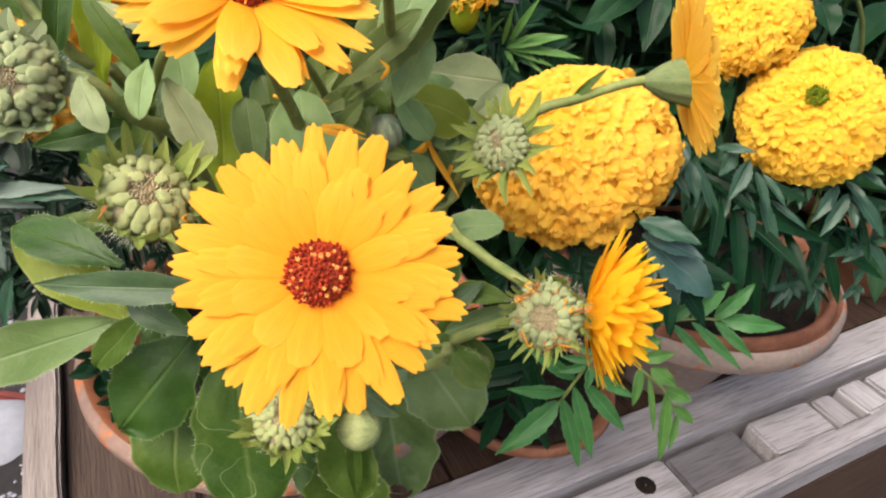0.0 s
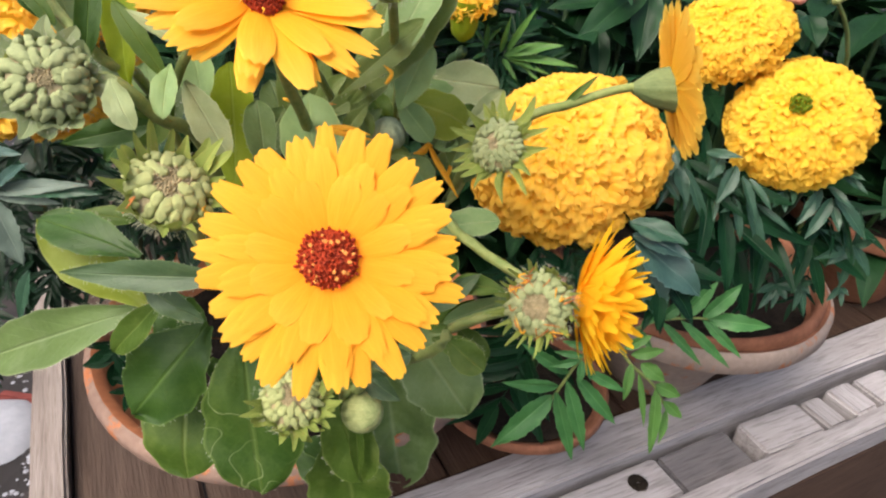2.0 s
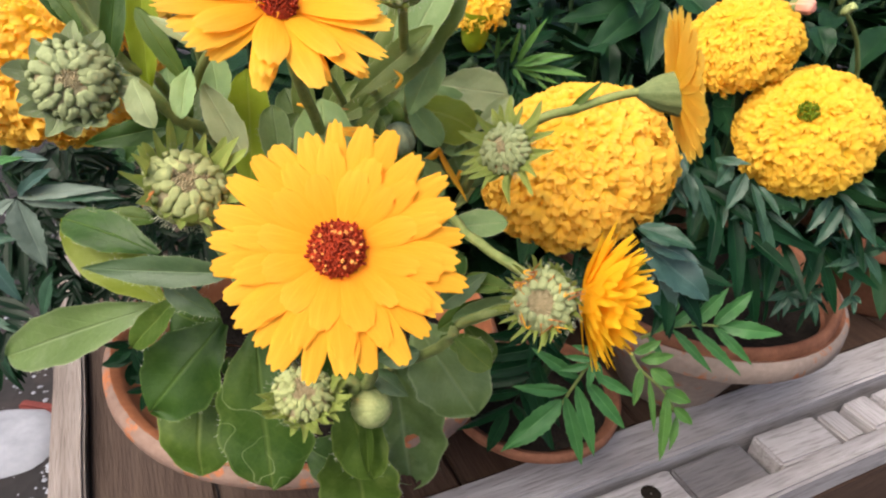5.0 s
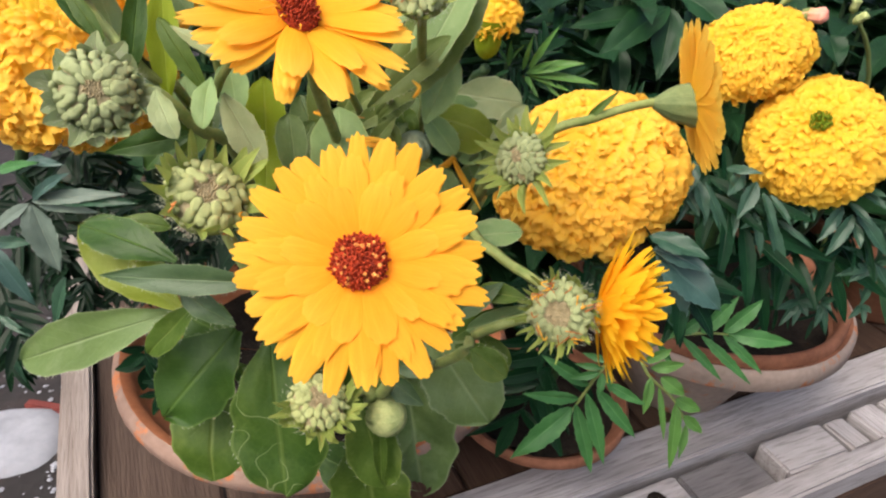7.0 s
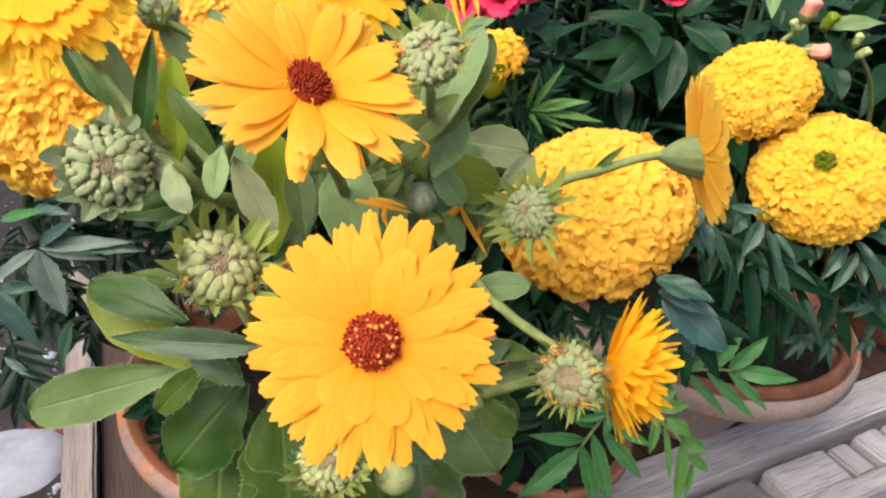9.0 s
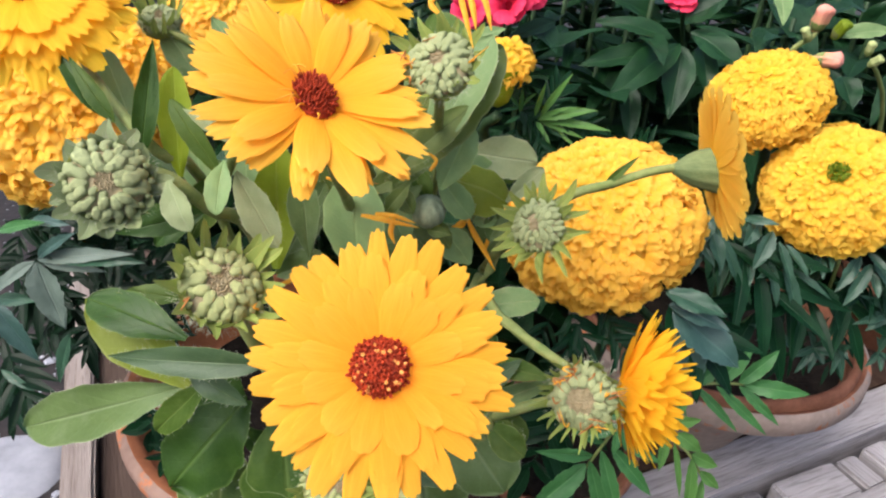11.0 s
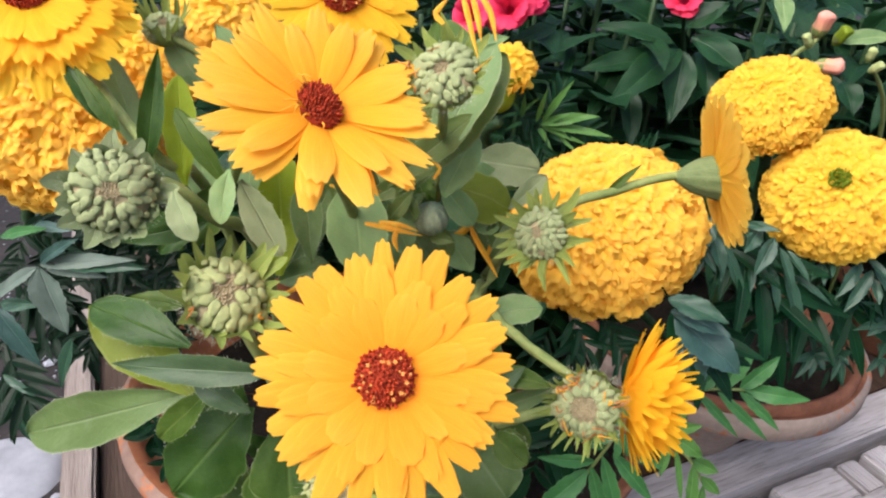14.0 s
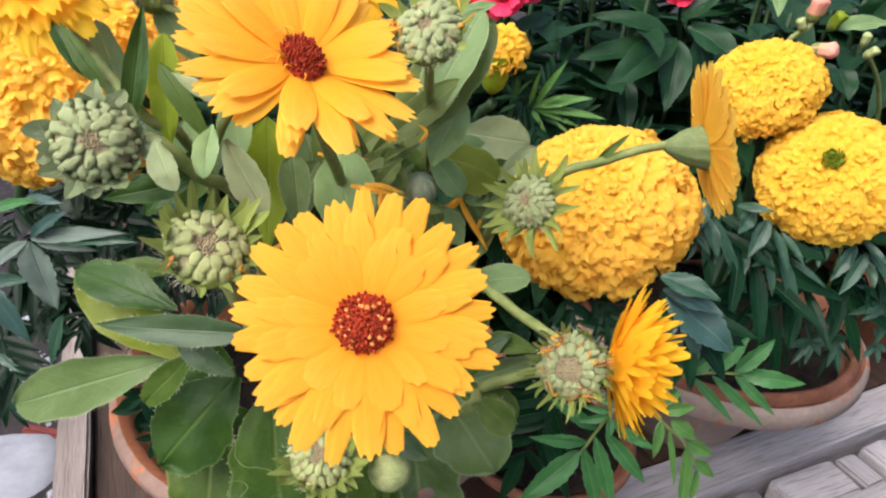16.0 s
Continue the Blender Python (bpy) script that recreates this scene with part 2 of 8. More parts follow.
def wood_material(name, a, b, crack):
    m, t, p = material(name, 0.8, 0.2)
    g1 = noise_of(t, 9, 6, stretch=(1, 14, 14))
    g2 = noise_of(t, 30, 5, stretch=(1.5, 22, 22))
    g3 = noise_of(t, 14, 4)
    c = blend(t, ramp(t, g1, [(0.32, (0, 0, 0)), (0.68, (1, 1, 1))]), a, b)
    c = blend(t, ramp(t, g2, [(0.34, (0.5, 0.5, 0.5)), (0.5, (0, 0, 0))]), c, crack)
    c = blend(t, math_of(t, "MULTIPLY", ramp(t, g3, [(0.45, (0, 0, 0)), (0.7, (1, 1, 1))]), 0.35), c, tuple(k * 0.6 for k in a))
    c = blend(t, math_of(t, "MULTIPLY", random_of(t), 0.25), c, crack)
    bump(t, p, math_of(t, "ADD", g1, g2), 0.5, 0.002)
    return finish(m, t, p, c)


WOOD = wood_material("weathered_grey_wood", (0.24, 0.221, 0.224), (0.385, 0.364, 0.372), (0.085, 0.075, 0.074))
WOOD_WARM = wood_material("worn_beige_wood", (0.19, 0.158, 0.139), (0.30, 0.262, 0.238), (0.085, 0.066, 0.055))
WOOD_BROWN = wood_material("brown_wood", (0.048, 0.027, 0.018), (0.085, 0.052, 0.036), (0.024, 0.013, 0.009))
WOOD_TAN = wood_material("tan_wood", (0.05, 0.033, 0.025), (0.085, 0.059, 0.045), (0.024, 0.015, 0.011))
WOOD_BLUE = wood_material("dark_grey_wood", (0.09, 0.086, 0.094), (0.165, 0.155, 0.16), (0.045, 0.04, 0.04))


def limed_clay(name, low, high, flake):
    """Terracotta whose outside is chalky white, with the clay showing where the bloom has flaked."""
    m, t, p = material(name, 0.9, 0.15)
    n1, n2 = noise_of(t, 55, 8, rough=0.72), noise_of(t, 210, 6)
    white = blend(t, n2, low, high)
    clay = blend(t, n2, (0.26, 0.09, 0.038), (0.38, 0.15, 0.07))
    c = blend(t, ramp(t, n1, [(flake, (1, 1, 1)), (flake + 0.05, (0, 0, 0))]), white, clay)
    bump(t, p, math_of(t, "ADD", n1, n2), 0.4, 0.002)
    return finish(m, t, p, c)


CLAY_CHALKY = limed_clay("chalky_terracotta", (0.14, 0.086, 0.066), (0.25, 0.172, 0.136), 0.46)
CLAY_LIMED = limed_clay("limed_terracotta", (0.17, 0.128, 0.104), (0.30, 0.235, 0.195), 0.38)


def ground_material():
    """Dark dirty paving with pale grit."""
    m, t, p = material("gritty_paving", 0.8, 0.3)
    n1 = noise_of(t, 9, 6)
    vo, tc = t.nodes.new("ShaderNodeTexVoronoi"), t.nodes.new("ShaderNodeTexCoord")
    vo.inputs["Scale"].default_value = 75
    t.links.new(tc.outputs["Object"], vo.inputs["Vector"])
    c = blend(t, n1, (0.006, 0.005, 0.005), (0.022, 0.018, 0.018))
    c = blend(t, ramp(t, vo.outputs["Distance"], [(0.12, (1, 1, 1)), (0.17, (0, 0, 0))]), c, (0.16, 0.16, 0.172))
    c = blend(t, ramp(t, noise_of(t, 22, 4), [(0.5, (0, 0, 0)), (0.6, (0.8, 0.8, 0.8))]), c, (0.024, 0.018, 0.017))
    bump(t, p, vo.outputs["Distance"], 0.4, 0.003)
    return finish(m, t, p, c)


GROUND = ground_material()
WHITEWASH = plain("whitewashed_brick", (0.204, 0.2125, 0.238), (0.306, 0.3145, 0.3485), 18, 0.9, 0.1)
RED_PAINT = plain("red_brick", (0.0896, 0.0168, 0.01456), (0.1568, 0.0336, 0.0252), 50, 0.85)
# near-black that stands for the shade in the gaps between blocks
GAP_SHADE = plain("dark_cover", (0.0072, 0.0084, 0.0078), (0.018, 0.0192, 0.018), 20, 0.9, 0.1)


# ---- building helpers ----
def mesh(name, verts, faces, mat, uvs=None, smooth=True):
    """A mesh from vertices and faces, with one uv pair for each vertex."""
    me = bpy.data.meshes.new(name)
    me.from_pydata([tuple(v) for v in verts], [], faces)
    if uvs is not None:
        layer = me.uv_layers.new(name="UVMap")
        for loop in me.loops:
            layer.data[loop.index].uv = uvs[loop.vertex_index]
    if smooth:
        me.polygons.foreach_set("use_smooth", [True] * len(me.polygons))
    me.materials.append(mat)
    me.update()
    return me


def sheet(fn, nu, nv):
    """Vertices, faces and uvs of a sheet: fn(u, v) for u along (0 to 1) and v across (-1 to 1)."""
    verts, uvs, faces = [], [], []
    for i in range(nu + 1):
        for j in range(nv + 1):
            u, v = i / nu, 2 * j / nv - 1
            verts.append(fn(u, v))
            uvs.append((u, (v + 1) / 2))
    for i in range(nu):
        for j in range(nv):
            a = i * (nv + 1) + j
            faces.append((a, a + 1, a + nv + 2, a + nv + 1))
    return verts, faces, uvs


def joined(pieces):
    """Several (verts, faces, uvs) as one."""
    verts, faces, uvs = [], [], []
    for v, f, w in pieces:
        k = len(verts)
        verts += list(v)
        uvs += list(w)
        faces += [tuple(i + k for i in q) for q in f]
    return verts, faces, uvs


def moved(piece, m):
    v, f, w = piece
    return [m @ Vector(q) for q in v], f, w


def frame_of(at, normal, up=(0, 0, 1), spin=0):
    """A pose at a point whose z axis is the normal and whose y axis is as near to up as can be."""
    z = Vector(normal).normalized()
    x = Vector(up).cross(z)
    x = x.normalized() if x.length > 1e-4 else Vector((1, 0, 0))
    m = Matrix((x, z.cross(x), z)).transposed().to_4x4()
    m.translation = at
    return m @ Matrix.Rotation(radians(spin), 4, "Z")


def thing(name, at, label, category, group="", kind=""):
    ob = new(name)
    ob.location = at
    ob.empty_display_size = 0.02
    return tagged(ob, label, category, group, kind)


def part(name, me, parent, m=None, label="", local=False):
    """A part at the world pose m, or at m in its parent's own space."""
    ob = new(name, me)
    ob.parent = parent
    if not local:
        up = Matrix.Translation(parent.location) if parent.parent is None else parent.parent.matrix_basis
        ob.matrix_parent_inverse = up.inverted()
    ob.matrix_basis = m or Matrix()
    if label:
        ob["label"] = label
    return ob


def ring_tube(points, radii, sides=8):
    """A tube through points, smoothed, closed at both ends."""
    pts = [Vector(p) for p in points]
    path, rad = [], []
    for i in range(len(pts) - 1):
        a, b, c, d = pts[max(i - 1, 0)], pts[i], pts[i + 1], pts[min(i + 2, len(pts) - 1)]
        for k in range(5):
            s = k / 5
            path.append(0.5 * (2 * b + (c - a) * s + (2 * a - 5 * b + 4 * c - d) * s * s + (3 * b - a - 3 * c + d) * s ** 3))
            rad.append(radii[0] + (radii[1] - radii[0]) * (i + s) / (len(pts) - 1))
    path.append(pts[-1])
    rad.append(radii[1])
    verts, uvs, faces = [], [], []
    side = Vector((0.3, 0.9, 0.2))
    for i, p in enumerate(path):
        d = (path[min(i + 1, len(path) - 1)] - path[max(i - 1, 0)]).normalized()
        x = (side - d * side.dot(d)).normalized()
        y = d.cross(x)
        for k in range(sides):
            a = 2 * math.pi * k / sides
            r = rad[i] * (1 + 0.10 * math.cos(3 * a + i))
            verts.append(p + (x * math.cos(a) + y * math.sin(a)) * r)
            uvs.append((i / len(path), k / sides))
    for i in range(len(path) - 1):
        for k in range(sides):
            a, b = i * sides + k, i * sides + (k + 1) % sides
            faces.append((a, b, b + sides, a + sides))
    faces += [tuple(range(sides))[::-1], tuple(range(len(verts) - sides, len(verts)))]
    return verts, faces, uvs


def stem(parent, points, r0, r1, mat=None, label=""):
    base = Vector(points[0])
    v, f, w = ring_tube([Vector(p) - base for p in points], (r0, r1))
    return part("stem", mesh("stem", v, f, mat or STEM, w), parent, Matrix.Translation(base), label)


def outline(shape, u):
    """Half the width of a leaf along its length, in parts of its widest."""
    if shape == "spoon":
        return max(0.02, (0.16 + 0.84 * math.sin(math.pi * min(1, u ** 1.5)) ** 0.8) if u < 0.63 else (1 - ((u - 0.63) / 0.37) ** 2.6) ** 0.6 if u < 1 else 0.03)
    if shape == "oval":
        return max(0.03, (0.14 + 0.86 * math.sin(math.pi / 2 * min(1, u / 0.55)) ** 1.1) if u < 0.55 else (max(0, 1 - ((u - 0.55) / 0.45) ** 2.4)) ** 0.62)
    return max(0.02, math.sin(math.pi * u ** 0.8) ** 0.85 * (1 - 0.15 * u))


def leaf(parent, base, tip, width, normal=(0, -0.6, 0.8), bend=0.12, cup=0.15, shape="spoon", mat=None, wave=0.03, name="leaf", curl=0.0, label="", holes=(), fine=1, teeth=0.0):
    """A leaf from base to tip: bend bows it along its length, cup folds it along its midrib, curl rolls the tip under."""
    b, t = Vector(base), Vector(tip)
    y = (t - b).normalized()
    z = Vector(normal)
    z = (z - y * z.dot(y)).normalized()
    x = y.cross(z)
    m = Matrix((x, y, z)).transposed().to_4x4()
    m.translation = b
    size, half, ph = (t - b).length, width / 2, random.uniform(0, 6)

    def at(u, v):
        h = half * outline(shape, u)
        e = 1 + wave * math.sin(u * 26 + ph + (2 if v > 0 else 0)) * abs(v) - teeth * ((u * 9) % 1) * abs(v) ** 2
        return (v * h * e * (1 - 0.25 * abs(v) * cup), u * size,
                bend * size * 4 * u * (1 - u) * 0.5 + cup * h * abs(v) ** 1.5 - 0.06 * half * math.exp(-(v * 7) ** 2) * (1 - u) - curl * size * max(0, u - 0.6) ** 2
                + wave * 2 * half * math.sin(u * 11 + ph * 2 + v * 2) * abs(v) + 0.16 * half * noise.noise((u * 2.6 + ph, v * 1.3, ph * 3)) - 0.03 * half * math.fabs(math.sin((u - 0.3 * abs(v)) * 22)) * (1 - abs(v)))

    vs, f, w = sheet(at, (36 if teeth else 18) * fine, 8 * fine)
    if holes:
        def bitten(q):
            u, v = sum(w[i][0] for i in q) / 4, sum(w[i][1] for i in q) / 4
            return any((u - hu) ** 2 / ru ** 2 + (v - hv) ** 2 / rv ** 2 < 1 for hu, hv, ru, rv in holes)
        f = [q for q in f if not bitten(q)]
    blade = part(name, mesh(name, vs, f, mat or LEAF, w), parent, m, label)
    if parent.name.startswith("calendula") and width > 0.008:
        hairs, n = [], int(size / 0.0009)
        for k in range(n):
            u, v = (k + random.random()) / n, random.choice((-1, 1))
            p = Vector(at(u, v))
            d = Vector((v, random.uniform(-0.2, 0.7), random.uniform(-0.4, 0.7))).normalized() * random.uniform(0.0006, 0.0013)
            s = Vector((0, 0.00006, 0.00003))
            hairs.append(([p - s, p + s, p + d], [(0, 1, 2)], [(0, 0), (0, 1), (1, 0.5)]))
        hv, hf, hw = joined(hairs)
        part("down", mesh("down", hv, hf, HAIR, hw), blade, None, "fine pale hairs along the leaf edge", True)
    return blade


def petal_piece(length, width, lift, droop, teeth=3, notch=0.07, groove=0.05, slim=0.0, nu=12, nv=14):
    """A thin strap-shaped petal along +y from the origin, with a toothed tip; lift raises its base, droop lowers its tip."""
    def at(u, v):
        k = min(1, u / 0.62)
        h = width / 2 * (0.42 + 0.58 * math.sin(k * math.pi / 2) ** 1.2) * (1 if u < 0.7 else math.sqrt(1 - ((u - 0.7) / 0.3 * 0.6) ** 2))
        h *= 1 - slim * u
        cut = notch * (0.5 - 0.5 * math.cos(v * (teeth - 0.5) * math.pi)) * (1 - 0.3 * abs(v)) + 0.016 * math.fabs((v * 4.5) % 1 - 0.5)
        y = length * u * (1 - (cut + 0.13 * v ** 6 + 0.03 * v * v) * max(0, (u - 0.6) / 0.4) ** 1.6)
        z = lift * math.sin(u * math.pi * 0.6) * length - droop * length * u * u + groove * width * math.cos(v * 2.5 * math.pi) * (0.3 + 0.7 * u) * 0.5 - 0.025 * width * v * v
        return (v * h, y, z)
    return sheet(at, nu, nv)


def dome_piece(r, height, n=14, rings=5, z0=0.0):
    verts, uvs, faces = [(0, 0, z0 + height)], [(0, 0)], []
    for i in range(1, rings + 1):
        a = i / rings * math.pi / 2
        for k in range(n):
            b = 2 * math.pi * k / n
            verts.append((r * math.sin(a) * math.cos(b), r * math.sin(a) * math.sin(b), z0 + height * math.cos(a)))
            uvs.append((i / rings, k / n))
    for k in range(n):
        faces.append((0, 1 + k, 1 + (k + 1) % n))
    for i in range(rings - 1):
        for k in range(n):
            a, b = 1 + i * n + k, 1 + i * n + (k + 1) % n
            faces.append((a, a + n, b + n, b))
    return verts, faces, uvs


def lathe_piece(profile, n=24, wobble=0.0, seed=0):
    """A turned shape from (radius, height) pairs, open where the radius does not reach 0."""
    verts, uvs, faces = [], [], []
    for i, (r, z) in enumerate(profile):
        for k in range(n):
            b = 2 * math.pi * k / n
            q = r * (1 + wobble * noise.noise((math.cos(b) * 2 + seed, math.sin(b) * 2, z * 30)))
            verts.append((q * math.cos(b), q * math.sin(b), z + wobble * 0.3 * r * noise.noise((math.cos(b) * 4, math.sin(b) * 4 + seed, i))))
            uvs.append((i / len(profile), k / n))
    for i in range(len(profile) - 1):
        for k in range(n):
            a, b = i * n + k, i * n + (k + 1) % n
            faces.append((a, b, b + n, a + n))
    return verts, faces, uvs


def blob_piece(sx, sy, sz, n=8, rings=5):
    """A closed rounded lump."""
    verts, uvs, faces = [(0, 0, sz)], [(0, 0)], []
    for i in range(1, rings):
        a = math.pi * i / rings
        for k in range(n):
            b = 2 * math.pi * k / n
            verts.append((sx * math.sin(a) * math.cos(b), sy * math.sin(a) * math.sin(b), sz * math.cos(a)))
            uvs.append((i / rings, k / n))
    verts.append((0, 0, -sz))
    uvs.append((1, 0))
    for k in range(n):
        faces.append((0, 1 + k, 1 + (k + 1) % n))
        faces.append((len(verts) - 1, 1 + (rings - 2) * n + (k + 1) % n, 1 + (rings - 2) * n + k))
    for i in range(rings - 2):
        for k in range(n):
            a, b = 1 + i * n + k, 1 + i * n + (k + 1) % n
            faces.append((a, a + n, b + n, b))
    return verts, faces, uvs


# ---- kinds of flower ----
def calendula_flower(parent, at, normal, radius, disc, mat, spin=0, pollen=True, layers=None, teeth=3, slim=0.0, wide=0.22, label="", up=(0, 0, 1), notch=0.045, jitter=3, oval=1.0, strands=0):
    """An open flower: a dark disc with florets, and layers of (count, length, elevation in degrees, droop) of petals lying close on one another."""
    layers = layers or [(13, 1.02, 0.3, 0.05), (13, 0.99, 1.3, 0.045), (14, 0.84, 2.4, 0.03), (12, 0.64, 3.2, 0.02)]
    pieces = [dome_piece(disc, disc * 0.42, 18, 5, -disc * 0.12)]
    for k in range(150):
        a, r = k * 2.39996, disc * math.sqrt((k + 0.5) / 150) * 1.03
        h = disc * 0.42 * math.sqrt(max(0, 1 - (r / disc) ** 2)) - disc * 0.12
        s = disc * random.uniform(0.035, 0.085)
        tilt = Matrix.Rotation(a, 4, "Z") @ Matrix.Rotation(0.5 * r / disc + random.uniform(-0.25, 0.25), 4, "Y")
        pieces.append(moved(blob_piece(s, s, s * random.uniform(1.6, 3.2), 5, 4), Matrix.Translation((r * math.cos(a), r * math.sin(a), h + s * 0.6)) @ tilt))
    m = frame_of(at, normal, up, spin)
    v, f, w = joined(pieces)
    v = [(x * oval, y, z) for x, y, z in v]
    head = part("flower_head", mesh("flower_disc", v, f, DISC, w), parent, m, label)
    if pollen:
        dots = []
        for k in range(46):
            a, r = k * 2.4 + random.uniform(-0.3, 0.3), disc * random.uniform(0.5, 1.04)
            h = disc * 0.42 * math.sqrt(max(0, 1 - (r / disc) ** 2)) + disc * random.uniform(0.02, 0.1)
            if random.random() < 0.42:
                continue
            s = disc * random.uniform(0.045, 0.085)
            for q in range(5):
                b = a + q * 1.2566
                dots.append(moved(blob_piece(s * 0.5, s * 0.34, s * 0.5, 5, 4), Matrix.Translation((r * math.cos(a) + s * 0.6 * math.cos(b), r * math.sin(a) + s * 0.6 * math.sin(b), h)) @ Matrix.Rotation(b, 4, "Z")))
        v, f, w = joined(dots)
        part("pollen_floret", mesh("pollen_floret", v, f, POLLEN, w), head, None, "tiny yellow florets", True)
    for k in range(strands):
        a = random.uniform(1.9, 4.4)
        c = Vector((disc * oval * 0.9 * math.cos(a), disc * 0.9 * math.sin(a), disc * 0.1))
        out = Vector((math.cos(a), math.sin(a), 0)) * disc
        v, f, w = ring_tube([c, c + out * 0.3 + Vector((0, 0, disc * 0.25)), c + out * random.uniform(0.3, 0.8) + Vector((random.uniform(-0.3, 0.3) * disc, random.uniform(-0.3, 0.3) * disc, disc * random.uniform(0.1, 0.3)))], (disc * 0.05, disc * 0.02), 5)
        part("floret", mesh("floret", v, f, DRY, w), head, None, "curled yellow floret", True)
    calyx = lathe_piece([(disc * 0.25, -disc * 1.5), (disc * 0.8, -disc * 1.1), (disc * 1.15, -disc * 0.5), (disc * 1.2, -disc * 0.3), (disc * 0.5, -disc * 0.25)], 14)
    part("calyx", mesh("calyx", *calyx[:2], STEM, calyx[2]), head, None, "", True)
    for li, (count, length, lift, droop) in enumerate(layers):
        kinds = []
        for q in range(5):
            p = petal_piece(radius * length - disc * 0.7, radius * wide * random.uniform(0.85, 1.15) * (0.88 if li == 0 else 1.0), 0.02, droop * random.uniform(0.8, 1.2), teeth, notch * random.uniform(0.4, 1.7), random.uniform(0.004, 0.014), slim)
            kinds.append(mesh("petal", *p[:2], mat, p[2]))
        for k in range(count):
            a = 360 * (k + 0.5 * (li % 2)) / count + random.uniform(-jitter, jitter)
            q = Matrix.Rotation(radians(a), 4, "Z") @ Matrix.Translation((0, disc * 0.72, -disc * (0.26 - 0.035 * li) + random.uniform(0, 0.03) * disc)) @ Matrix.Rotation(radians(lift + random.uniform(-jitter, jitter) * 0.22), 4, "X") @ Matrix.Rotation(radians(random.uniform(-3, 3)), 4, "Y")
            q = q @ Matrix.Diagonal((random.uniform(0.86, 1.1), random.uniform(0.9, 1.06), 1, 1))
            part("petal", random.choice(kinds), head, q, "", True)
    return head


def shaggy_flower(parent, at, normal, radius, disc, mat, up=(0, 0, 1), label=""):
    """A flower past its best: petals split from the tip into thin ragged strands."""
    v, f, w = dome_piece(disc, disc * 0.5, 14, 4)
    head = part("flower_head", mesh("flower_disc", v, f, mat, w), parent, frame_of(at, normal, up), label)
    kinds = []
    for q in range(7):
        strips = []
        thin = q > 3
        n = 3
        base = radius * (0.32 if thin else 0.48)
        for k in range(n):
            off, reach = (k + 0.5) / n - 0.5, random.uniform(0.78, 1.05)
            spread, bow, part_at = off * random.uniform(0.1, 0.35), random.uniform(-0.1, 0.25), random.uniform(0.45, 0.65) if thin else random.uniform(0.68, 0.85)

            def strip(u, v, off=off, reach=reach, spread=spread, bow=bow, n=n, part_at=part_at):
                s = max(0, u - part_at)
                h = base / n * 0.56 * (1.0 if u < part_at else 1 - 0.7 * (s / (1 - part_at)) ** 1.8) * (0.5 + 0.5 * min(1, u / 0.25))
                return (off * base * (0.5 + 0.5 * min(1, u / 0.25)) + spread * radius * s + v * h, radius * reach * u, 0.004 * radius * math.cos(v * 3) + bow * radius * s * s)
            strips.append(sheet(strip, 10, 4))
        p = joined(strips)
        kinds.append(mesh("petal", *p[:2], mat, p[2]))
    for count, lift, length in ((16, 17, 1.0), (16, 28, 1.02), (15, 40, 1.0), (13, 54, 0.97), (9, 70, 0.9)):
        for k in range(count):
            a = 360 * (k + random.random() * 0.6) / count + lift
            q = Matrix.Rotation(radians(a), 4, "Z") @ Matrix.Translation((0, disc * 0.4, 0)) @ Matrix.Rotation(radians(lift + random.uniform(-9, 9)), 4, "X") @ Matrix.Rotation(radians(random.uniform(-14, 14)), 4, "Y")
            s = length * random.uniform(0.86, 1.05)
            part("petal", random.choice(kinds), head, q @ Matrix.Diagonal((random.uniform(0.85, 1.2), s, s, 1)), "", True)
    return head


